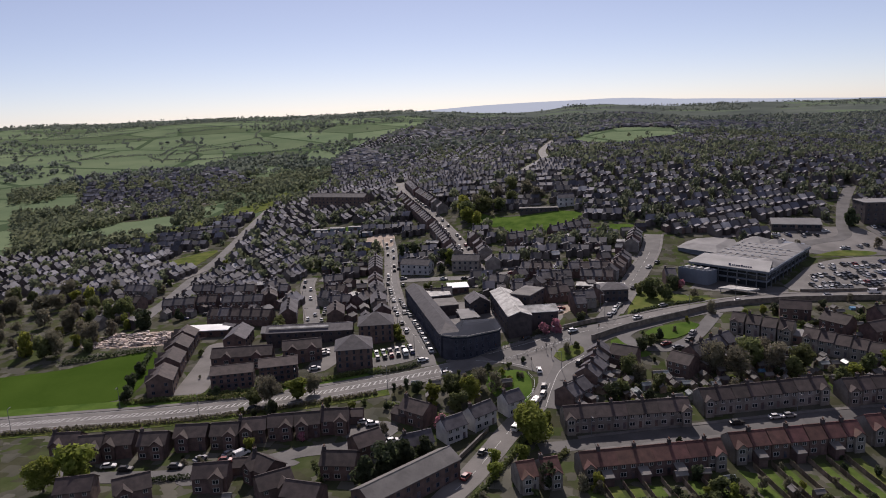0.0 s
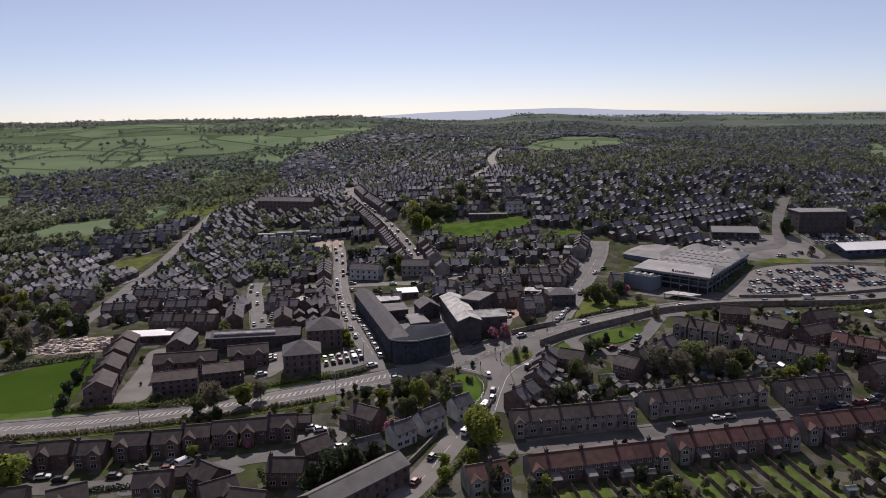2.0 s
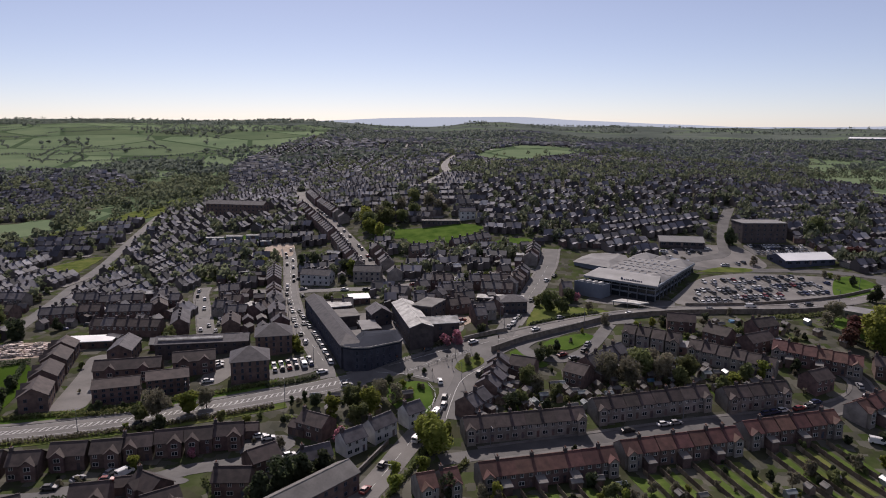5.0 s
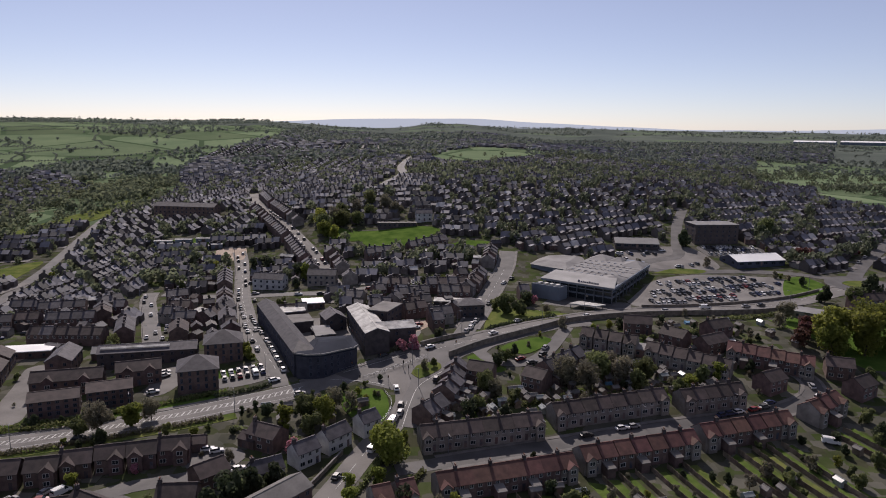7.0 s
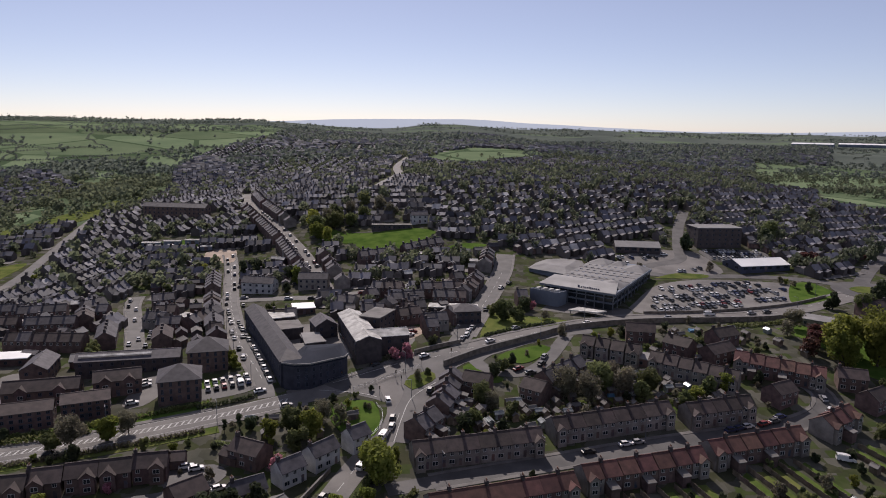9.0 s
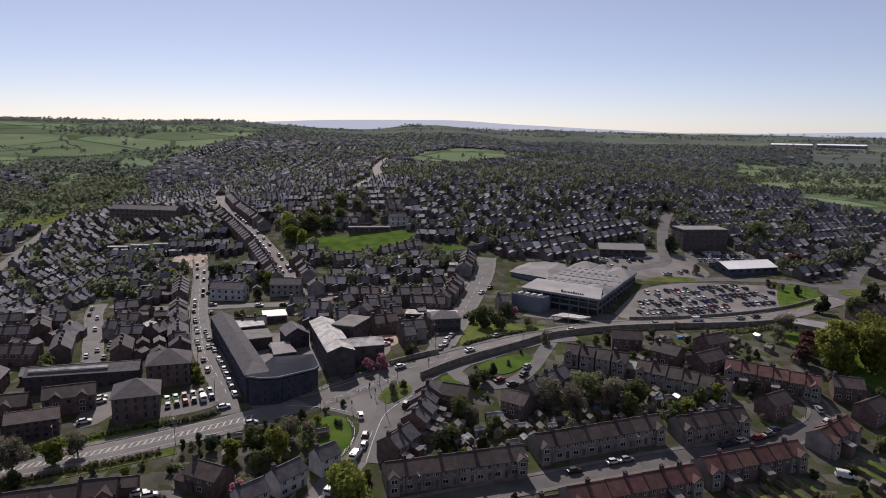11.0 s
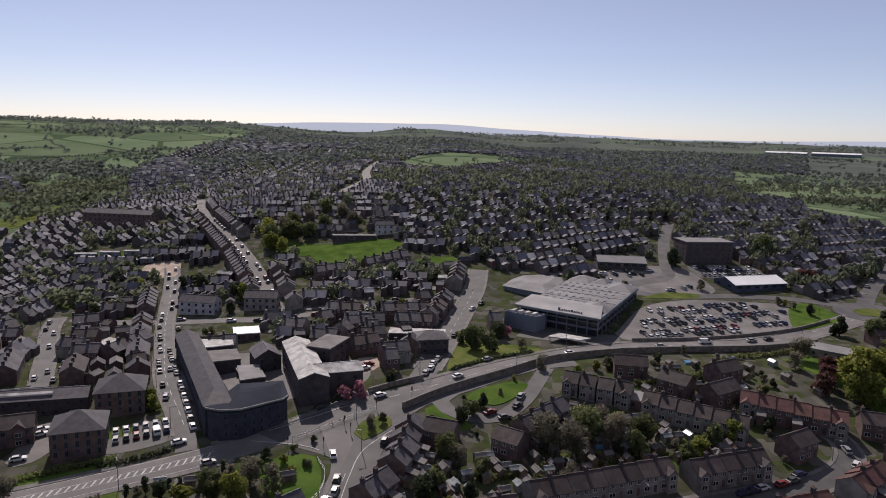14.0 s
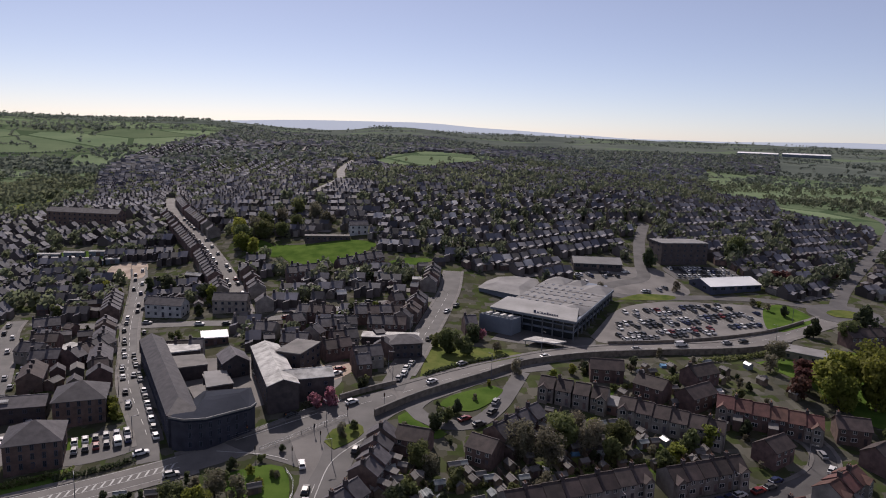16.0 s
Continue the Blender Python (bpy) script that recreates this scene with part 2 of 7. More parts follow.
M = {
    "woodland": woodland_material(),
    "gardens": plots_material(),
    "pasture": field_material(),
    "lawn": material("lawn_grass", (0.045, 0.086, 0.018), (0.09, 0.142, 0.032), 0.15, 2.0, 0.95, 0.5, spec=0.0),
    "pitch": material("mown_pitch", (0.036, 0.068, 0.011), (0.052, 0.09, 0.016), 0.04, 0.6, 1.0, 0.0, spec=0.0),
    "small_lawn": material("garden_lawn", (0.05, 0.082, 0.02), (0.10, 0.14, 0.038), 0.3, 2.0, 1.0, 0.2, spec=0.0),
    "rough_grass": material("rough_grass", (0.06, 0.09, 0.025), (0.14, 0.15, 0.05), 0.2, 2.0, 0.95, 0.5, spec=0.0),
    "asphalt": material("asphalt", (0.06, 0.058, 0.057), (0.105, 0.10, 0.097), 0.15, 3.0, 0.75, 0.15),
    "old_asphalt": material("worn_asphalt", (0.105, 0.099, 0.094), (0.178, 0.168, 0.157), 0.1, 2.0, 0.85, 0.15),
    "paving": material("pavement_flags", (0.10, 0.095, 0.09), (0.17, 0.16, 0.15), 0.3, 3.0, 0.85, 0.2),
    "paint": material("road_paint", (0.30, 0.30, 0.285), (0.48, 0.48, 0.46), 0.8, 6.0, 0.7, 0),
    "dirt": material("bare_earth", (0.26, 0.20, 0.155), (0.44, 0.36, 0.29), 0.15, 2.0, 0.95, 0.4),
    "slate": material("slate_roof", (0.042, 0.039, 0.045), (0.088, 0.081, 0.088), 0.5, 5.0, 0.72, 0.35, vary=0.3),
    "brown_tile": material("brown_concrete_tile", (0.036, 0.028, 0.027), (0.072, 0.054, 0.05), 0.5, 5.0, 0.78, 0.35, vary=0.25),
    "red_tile": material("red_clay_tile", (0.062, 0.029, 0.025), (0.118, 0.054, 0.045), 0.5, 5.0, 0.75, 0.35, vary=0.25),
    "brick": material("red_brick", (0.072, 0.048, 0.044), (0.15, 0.10, 0.088), 0.5, 7.0, 0.85, 0.3, vary=0.2),
    "dark_brick": material("sooty_brick", (0.04, 0.034, 0.036), (0.082, 0.066, 0.066), 0.5, 7.0, 0.8, 0.3),
    "mill_wall": material("blue_black_mill_wall", (0.024, 0.026, 0.038), (0.05, 0.051, 0.068), 0.4, 4.0, 0.8, 0.2),
    "render": material("pale_render", (0.135, 0.12, 0.108), (0.26, 0.235, 0.21), 0.4, 5.0, 0.85, 0.2, vary=0.15),
    "white_render": material("white_painted_render", (0.30, 0.30, 0.30), (0.48, 0.48, 0.47), 0.4, 5.0, 0.8, 0.15),
    "stone": material("sandstone_wall", (0.10, 0.085, 0.07), (0.24, 0.20, 0.16), 0.6, 6.0, 0.9, 0.5),
    "frame": material("white_window_frame", (0.32, 0.32, 0.31), (0.48, 0.48, 0.47), 1.0, 8.0, 0.5, 0),
    "glass": glass_material(),
    "door": material("painted_door", (0.03, 0.04, 0.06), (0.16, 0.10, 0.08), 0.3, 4.0, 0.5, 0, vary=0.5),
    "pot": material("clay_chimney_pot", (0.20, 0.10, 0.06), (0.32, 0.17, 0.11), 1.0, 8.0, 0.8, 0.1),
    "white_sheet": material("weathered_white_roof_sheet", (0.24, 0.235, 0.22), (0.56, 0.55, 0.52), 0.35, 1.8, 0.8, 0.15, spec=0.2),
    "bright_sheet": material("clean_white_roof_sheet", (0.66, 0.66, 0.64), (0.80, 0.80, 0.78), 0.1, 1.2, 0.5, 0),
    "pale_sheet": material("pale_grey_roof_sheet", (0.15, 0.147, 0.145), (0.235, 0.23, 0.225), 0.12, 1.2, 0.8, 0.1, spec=0.2),
    "blue_slate": material("blue_black_roof_sheet", (0.014, 0.018, 0.028), (0.026, 0.031, 0.045), 0.12, 1.5, 0.9, 0.1, spec=0.1),
    "strip_sheet": material("light_grey_roof_sheet", (0.22, 0.217, 0.21), (0.32, 0.315, 0.305), 0.12, 1.2, 0.75, 0.1, spec=0.2),
    "felt": material("roofing_felt", (0.10, 0.095, 0.09), (0.18, 0.17, 0.16), 0.2, 2.0, 0.85, 0.2),
    "cladding": material("blue_grey_cladding", (0.11, 0.13, 0.165), (0.17, 0.195, 0.23), 0.1, 1.0, 0.5, 0),
    "navy": material("dark_blue_cladding", (0.03, 0.035, 0.06), (0.06, 0.07, 0.11), 0.2, 1.5, 0.5, 0),
    "steel": material("painted_steel", (0.10, 0.11, 0.13), (0.18, 0.19, 0.21), 0.5, 4.0, 0.45, 0, metal=0.3),
    "orange": material("orange_sign_enamel", (0.45, 0.16, 0.02), (0.55, 0.20, 0.03), 0.5, 4.0, 0.4, 0),
    "tyre": material("tyre_rubber", (0.015, 0.015, 0.015), (0.03, 0.03, 0.03), 2.0, 9.0, 0.9, 0),
    "bark": material("bark", (0.05, 0.04, 0.03), (0.12, 0.10, 0.075), 1.0, 8.0, 0.95, 0.5),
    "leaf": leafy("spring_leaf", (0.095, 0.115, 0.045), (0.175, 0.195, 0.08), 0.5, 3.0, 0.8, 0, vary=0.3),
    "leaf_dark": leafy("evergreen_leaf", (0.04, 0.055, 0.03), (0.082, 0.10, 0.05), 0.5, 3.0, 0.8, 0, vary=0.3),
    "leaf_light": leafy("yellow_green_leaf", (0.13, 0.155, 0.028), (0.25, 0.275, 0.06), 0.5, 3.0, 0.8, 0, vary=0.25),
    "twig": leafy("bare_twigs_and_buds", (0.12, 0.11, 0.08), (0.215, 0.20, 0.14), 0.5, 3.0, 0.9, 0, vary=0.25),
    "copper": leafy("copper_leaf", (0.06, 0.03, 0.025), (0.13, 0.06, 0.05), 0.5, 3.0, 0.8, 0, vary=0.2),
    "blossom": leafy("pink_blossom", (0.32, 0.13, 0.16), (0.55, 0.26, 0.30), 0.8, 3.0, 0.8, 0, vary=0.15),
    "fence": material("weathered_fence_wood", (0.10, 0.075, 0.055), (0.22, 0.17, 0.13), 0.6, 6.0, 0.9, 0.2, vary=0.3),
    # slate tones with added blue for haze; their wide spread imitates glints
    "far_roof": material("haze_blued_roofs", (0.046, 0.046, 0.058), (0.108, 0.108, 0.128), 0.1, 1.0, 0.72, 0, island=0.7, spec=0.3),
    "far_wall": material("distant_walls", (0.05, 0.042, 0.042), (0.14, 0.122, 0.115), 0.01, 0.1, 0.85, 0, island=0.5),
    "pale_roof": material("distant_pale_roofs", (0.16, 0.16, 0.17), (0.30, 0.30, 0.31), 0.1, 1.0, 0.75, 0, island=0.4, spec=0.3),
    # houses beyond 1000 m: bluer roofs, greyer walls, as haze would tint them
    "outer_roof": material("haze_tinted_outer_roofs", (0.06, 0.062, 0.078), (0.11, 0.113, 0.135), 0.1, 1.0, 0.75, 0, island=0.6, spec=0.25),
    "outer_wall": material("haze_tinted_outer_walls", (0.06, 0.056, 0.058), (0.115, 0.108, 0.108), 0.01, 0.1, 0.85, 0, island=0.4),
    # far foliage is lighter and greyer than leaf: distance haze in its colour
    "far_leaf": leafy("haze_paled_distant_foliage", (0.105, 0.125, 0.082), (0.175, 0.195, 0.115), 0.015, 0.4, 0.8, 0, island=0.15, spec=0.3),
    "hill_leaf": leafy("haze_paled_hill_foliage", (0.12, 0.145, 0.122), (0.175, 0.20, 0.155), 0.004, 0.1, 0.8, 0, island=0.15),
    "rubble": material("rubble_and_pallets", (0.16, 0.12, 0.10), (0.62, 0.54, 0.48), 0.4, 1.2, 0.9, 0.2, island=0.6),
}
PAINTS = {}
for hue, rgb in (("white", (0.62, 0.62, 0.61)), ("silver", (0.28, 0.28, 0.285)), ("black", (0.018, 0.018, 0.02)), ("dark blue", (0.015, 0.025, 0.08)),
                 ("red", (0.18, 0.018, 0.018)), ("grey", (0.075, 0.075, 0.078))):
    PAINTS[hue] = material(hue.replace(" ", "_") + "_car_paint", tuple(c * 0.85 for c in rgb), rgb, 1.0, 5.0, 0.4, 0, spec=0.4, coat=0.15)

# ---- meshes ----


class Geo:
    """Gathers faces of one mesh; a face carries the number of its material."""

    def __init__(self):
        self.v, self.f, self.m = [], [], []

    def face(self, pts, mat=0):
        n = len(self.v)
        self.v.extend(pts)
        self.f.append(tuple(range(n, n + len(pts))))
        self.m.append(mat)

    def solid(self, base, top, mat=0):
        """A closed body between two rings of as many points; base runs anticlockwise seen from above."""
        n, k = len(self.v), len(base)
        self.v.extend(base)
        self.v.extend(top)
        self.f.append(tuple(range(n + k - 1, n - 1, -1)))
        self.f.append(tuple(range(n + k, n + 2 * k)))
        for i in range(k):
            j = (i + 1) % k
            self.f.append((n + i, n + j, n + k + j, n + k + i))
        self.m.extend([mat] * (k + 2))

    def box(self, x0, y0, z0, x1, y1, z1, mat=0):
        r = [(x0, y0), (x1, y0), (x1, y1), (x0, y1)]
        self.solid([(*p, z0) for p in r], [(*p, z1) for p in r], mat)

    def tube(self, x, y, z0, z1, r0, r1, n=8, mat=0):
        ring = [(math.cos(2 * math.pi * i / n), math.sin(2 * math.pi * i / n)) for i in range(n)]
        self.solid([(x + r0 * c, y + r0 * s, z0) for c, s in ring], [(x + r1 * c, y + r1 * s, z1) for c, s in ring], mat)

    def mesh(self, name, *mats):
        me = bpy.data.meshes.new(name)
        me.from_pydata(self.v, [], self.f)
        for mm in mats:
            me.materials.append(mm)
        if len(mats) > 1:
            me.polygons.foreach_set("material_index", self.m)
        me.update()
        return me


def part(name, geo, mat, parent=None, label=""):
    """One mesh object under a thing or a part; geo may be a finished mesh."""
    me = geo.mesh(name, *(mat if isinstance(mat, (list, tuple)) else (mat,))) if isinstance(geo, Geo) else geo
    ob = new(name, me)
    ob.parent = parent
    return tagged(ob, label)


# ---- ground ----


def ease(a, b, v):
    u = min(1.0, max(0.0, (v - a) / (b - a)))
    return u * u * (3 - 2 * u)


def tz(x, y):
    """Height of the ground: a valley floor that climbs northwards, with hills on the skyline."""
    lat = 0.07 * max(x, -120) if x < 0 else 0.012 * min(x, 300)
    z = (12 + lat) * ease(175, 300, y) + 35 * ease(320, 640, y) * ease(-500, 0, x) * (1 - 0.6 * ease(120, 500, x))
    z += 0.6 * math.exp(-((x - 77) ** 2 + (y - 339) ** 2) / 420)  # made ground under the supermarket
    d = math.hypot(x, y)
    az = math.degrees(math.atan2(x, max(y, 1)))
    if d > 650 and y > 0:
        left, right = ease(0, 14, -az), ease(5, 30, az)
        z += left * 62 * ease(900, 2300, d) + (24 - 10 * right) * ease(800, 2600, d) + (26 - 11 * left + 4 * right) * ease(2300, 4700, d)
        z += 14 * ease(1000, 2200, d) * (noise.noise((x * 0.0016, y * 0.0016, 3.1)) + 0.5 * noise.noise((x * 0.0041, y * 0.0041, 7.7)))
    return z


def inside(p, ring):
    hit = False
    for (ax, ay), (bx, by) in zip(ring, ring[1:] + ring[:1]):
        if (ay > p[1]) != (by > p[1]) and p[0] < (bx - ax) * (p[1] - ay) / (by - ay) + ax:
            hit = not hit
    return hit


HIGH_FIELD = [(20, 930), (60, 870), (110, 970), (160, 1040), (228, 1255), (170, 1345), (101, 1405), (36, 1270), (4, 1050)]
WEST_ESTATE = [(-760, 985), (-674, 1097), (-565, 1106), (-446, 950), (-413, 804), (-372, 650), (-400, 605), (-470, 611)]
MEADOW = [(-329, 470), (-310, 492), (-288, 528), (-268, 575), (-256, 655), (-282, 775), (-312, 775), (-318, 715), (-310, 640), (-312, 580), (-330, 525), (-350, 490)]


def in_valley(x, y):
    """West of the town's edge: woods and meadows, but for one estate."""
    return y > 440 and x < np.interp(y, (440, 470, 516, 561, 655, 782, 1149, 1480, 1700), (-335, -318, -288, -262, -250, -276, -396, -436, -470))


def is_field(x, y):
    """Open country, where no houses stand."""
    d, az = math.hypot(x, y), math.degrees(math.atan2(x, max(y, 1)))
    wob = 60 * noise.noise((x * 0.004, y * 0.004, 1.0))
    if y < 60 or d > 3300:
        return True
    if az < -8 and d + wob > np.interp(az, (-45, -30, -26, -22, -19, -16, -12, -8), (1300, 1290, 1400, 1430, 1230, 1500, 1750, 2700)):
        return True
    if az > 25 and d + wob > 640 + (az < 29) * 160 and az < 60:
        return d < 1500 or az > 30
    if abs(az) > 50:
        return True
    return inside((x, y), HIGH_FIELD)


def axis(stops):
    out = [stops[0][0]]
    for end, step in stops[1:]:
        n = max(1, round((end - out[-1]) / step))
        a = out[-1]
        out.extend(a + (end - a) * (i + 1) / n for i in range(n))
    return out


xs = axis([(-4900, 0), (-2000, 145), (-700, 65), (-260, 20), (260, 5), (700, 20), (2000, 65), (4900, 145)])
ys = axis([(-1500, 0), (-200, 130), (60, 30), (480, 5), (1000, 20), (2000, 50), (4900, 100)])
g = Geo()
g.v = [(x, y, tz(x, y)) for y in ys for x in xs]
nx = len(xs)
for j in range(len(ys) - 1):
    for i in range(nx - 1):
        g.f.append((j * nx + i, j * nx + i + 1, (j + 1) * nx + i + 1, (j + 1) * nx + i))
        mx, my = (xs[i] + xs[i + 1]) / 2, (ys[j] + ys[j + 1]) / 2
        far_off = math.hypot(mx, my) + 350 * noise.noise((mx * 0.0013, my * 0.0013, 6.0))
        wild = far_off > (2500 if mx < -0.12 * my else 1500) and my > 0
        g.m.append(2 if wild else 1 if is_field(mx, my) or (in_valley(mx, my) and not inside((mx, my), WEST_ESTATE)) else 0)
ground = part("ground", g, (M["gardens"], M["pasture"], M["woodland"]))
for poly in ground.data.polygons:
    poly.use_smooth = True
tagged(ground, "earth and grass rising from town gardens to hedged pastures", "ground", kind="structure")


def spline(pts, step=4.0):
    """Points every few metres along a smooth line through pts."""
    p = [Vector((a[0], a[1])) for a in pts]
    p = [2 * p[0] - p[1]] + p + [2 * p[-1] - p[-2]]
    out = []
    for a, b, c, d in zip(p, p[1:], p[2:], p[3:]):
        n = max(1, round((c - b).length / step))
        for i in range(n):
            u = i / n
            out.append(0.5 * (2 * b + (c - a) * u + (2 * a - 5 * b + 4 * c - d) * u * u + (3 * b - a - 3 * c + d) * u ** 3))
    return out + [p[-2]]


def sides(line):
    out = []
    for i, q in enumerate(line):
        d = (line[min(i + 1, len(line) - 1)] - line[max(i - 1, 0)]).normalized()
        out.append((q, Vector((-d.y, d.x))))
    return out


def ribbon(geo, line, a, b, lift, depth=0.5, mat=0):
    """A draped strip between the offsets a and b (to the left of the line) with side faces."""
    rows = []
    for q, nrm in sides(line):
        k = max(1, math.ceil((b - a) / 4.0))
        rows.append([(q.x + nrm.x * (a + (b - a) * i / k), q.y + nrm.y * (a + (b - a) * i / k)) for i in range(k + 1)])
    for r, s in zip(rows, rows[1:]):
        for i in range(len(r) - 1):
            geo.face([(*p, tz(*p) + lift) for p in (r[i + 1], r[i], s[i], s[i + 1])], mat)
        geo.face([(*r[0], tz(*r[0]) + lift), (*r[0], tz(*r[0]) + lift - depth), (*s[0], tz(*s[0]) + lift - depth), (*s[0], tz(*s[0]) + lift)], mat)
        geo.face([(*s[-1], tz(*s[-1]) + lift), (*s[-1], tz(*s[-1]) + lift - depth), (*r[-1], tz(*r[-1]) + lift - depth), (*r[-1], tz(*r[-1]) + lift)], mat)


def patch(name, ring, lift, mat, label, category, curved=True, kind="structure"):
    """A draped plot with a rim, inside a ring of points."""
    ring = [Vector((p[0], p[1])) for p in ring]
    if curved:
        line = spline(ring + [ring[0]], 3.0)[:-1]
    else:
        line = [a.lerp(b, i / n) for a, b in zip(ring, ring[1:] + ring[:1]) for n in [max(1, round((b - a).length / 4))] for i in range(n)]
    bm = bmesh.new()
    top = [bm.verts.new((p.x, p.y, 0)) for p in line]
    f = bm.faces.new(top)
    f.normal_update()
    if f.normal.z < 0:
        f.normal_flip()
    bmesh.ops.triangulate(bm, faces=[f])
    for _ in range(5):
        long = [e for e in bm.edges if e.calc_length() > 7 and not e.is_boundary]
        if not long:
            break
        bmesh.ops.subdivide_edges(bm, edges=long, cuts=1)
        bmesh.ops.triangulate(bm, faces=[q for q in bm.faces if len(q.verts) > 3])
    rim = [e for e in bm.edges if e.is_boundary]
    low = bmesh.ops.extrude_edge_only(bm, edges=rim)["geom"]
    low = {q for q in low if isinstance(q, bmesh.types.BMVert)}
    for q in bm.verts:
        q.co.z = tz(q.co.x, q.co.y) + lift - (0.4 if q in low else 0)
    me = bpy.data.meshes.new(name)
    bm.to_mesh(me)
    bm.free()
    me.materials.append(mat)
    return tagged(part(name, me, mat), label, category, kind=kind)


ROADS = {
    "main": ([(-330, 150), (-230, 178), (-169, 195), (-135, 204), (-101, 216), (-65, 231), (-29, 248), (-5, 264), (18, 277), (42, 292), (67, 306), (94, 315), (122, 318), (148, 320), (172, 329), (200, 345), (216, 354)], 9.5, 0.06),
    "mill": ([(-51, 243), (-56, 258), (-73.5, 296), (-88, 340), (-96, 366), (-112, 427), (-120, 452)], 5.8, 0.09),
    "lower": ([(-12, 256), (-8, 243), (-6, 230), (-10, 216), (-17, 201), (-26, 173), (-31, 160), (-44, 120), (-52, 80)], 8.0, 0.10),
    "fork": ([(0, 252), (-1, 240), (-4, 228), (-7, 214)], 9.0, 0.12),
    "terrace": ([(-8, 190), (19, 198), (37, 203), (53, 207.5), (70, 212), (87, 216), (110, 221), (128, 228), (137, 238), (136, 249), (127, 257)], 6.0, 0.08),
    "service": ([(3, 250), (14, 266), (29, 276), (45, 287), (58, 294), (72, 297)], 6.0, 0.13),
    "crescent": ([(60, 292), (54, 279), (47, 266), (38, 257), (27, 258), (21, 266), (25, 273)], 5.5, 0.15),
    "store": ([(14, 279), (21, 304), (29, 336), (37, 366), (45, 396), (50, 425)], 8.5, 0.10),
    "cross": ([(-140, 374), (-99, 366), (-70, 364), (-45, 362), (-10, 372), (25, 382), (40, 384)], 6.5, 0.12),
    "hill": ([(-45, 362), (-66, 425), (-91, 484), (-118, 540), (-136, 580), (-150, 619), (-165, 680)], 6.0, 0.14),
    "side": ([(-112, 286), (-120, 305), (-131, 332), (-143, 360), (-147, 376)], 5.6, 0.11),
    "west": ([(-205, 300), (-221, 374), (-229, 428), (-247, 514), (-262, 580)], 6.5, 0.12),
    "north": ([(118, 396), (132, 406), (150, 415), (158, 440), (172, 480), (190, 520)], 7.0, 0.13),
    "east": ([(230, 371), (252, 398), (288, 436), (330, 479), (376, 530), (430, 600), (480, 700)], 7.5, 0.14),
    "lot": ([(222, 371), (200, 382), (170, 386), (140, 385), (121, 393)], 6.5, 0.11),
    "estate": ([(-150, 160), (-128, 162), (-105, 166), (-92, 172), (-78, 182), (-66, 186), (-58, 193), (-57, 201)], 6.5, 0.09),
    "top": ([(-40, 600), (-36, 660), (-26, 760), (-31, 850), (-33, 930), (-28, 1050), (-16, 1150), (40, 1260)], 9.0, 0.5),
}
LINES = {k: spline(v[0]) for k, v in ROADS.items()}
for k, (pts, wide, lift) in ROADS.items():
    gg = Geo()
    ribbon(gg, LINES[k], -wide / 2, wide / 2, lift)
    ob = part("road", gg, M["old_asphalt"] if k in ("main", "lower", "hill", "top") else M["asphalt"])
    tagged(ob, "sunlit worn grey asphalt road between kerbs", "road", "roads", "structure")
for k, inner in (("main", 4.75), ("mill", 2.9), ("terrace", 3.0), ("side", 2.8), ("hill", 3.0), ("store", 4.25)):
    for sgn in (-1, 1):
        if k == "main":
            lines = [LINES[k][:78], LINES[k][91:]] if sgn < 0 else [LINES[k][:71], LINES[k][76:90], LINES[k][93:]]
        else:
            lines = [LINES[k][3:]]
        for ln in lines:
            gg = Geo()
            ribbon(gg, ln, *sorted((sgn * inner, sgn * (inner + (1.9 if k == "main" else 1.3)))), 0.2)
            tagged(part("pavement", gg, M["paving"]), "grey flagged pavement with a raised kerb", "pavement", "pavements", "structure")

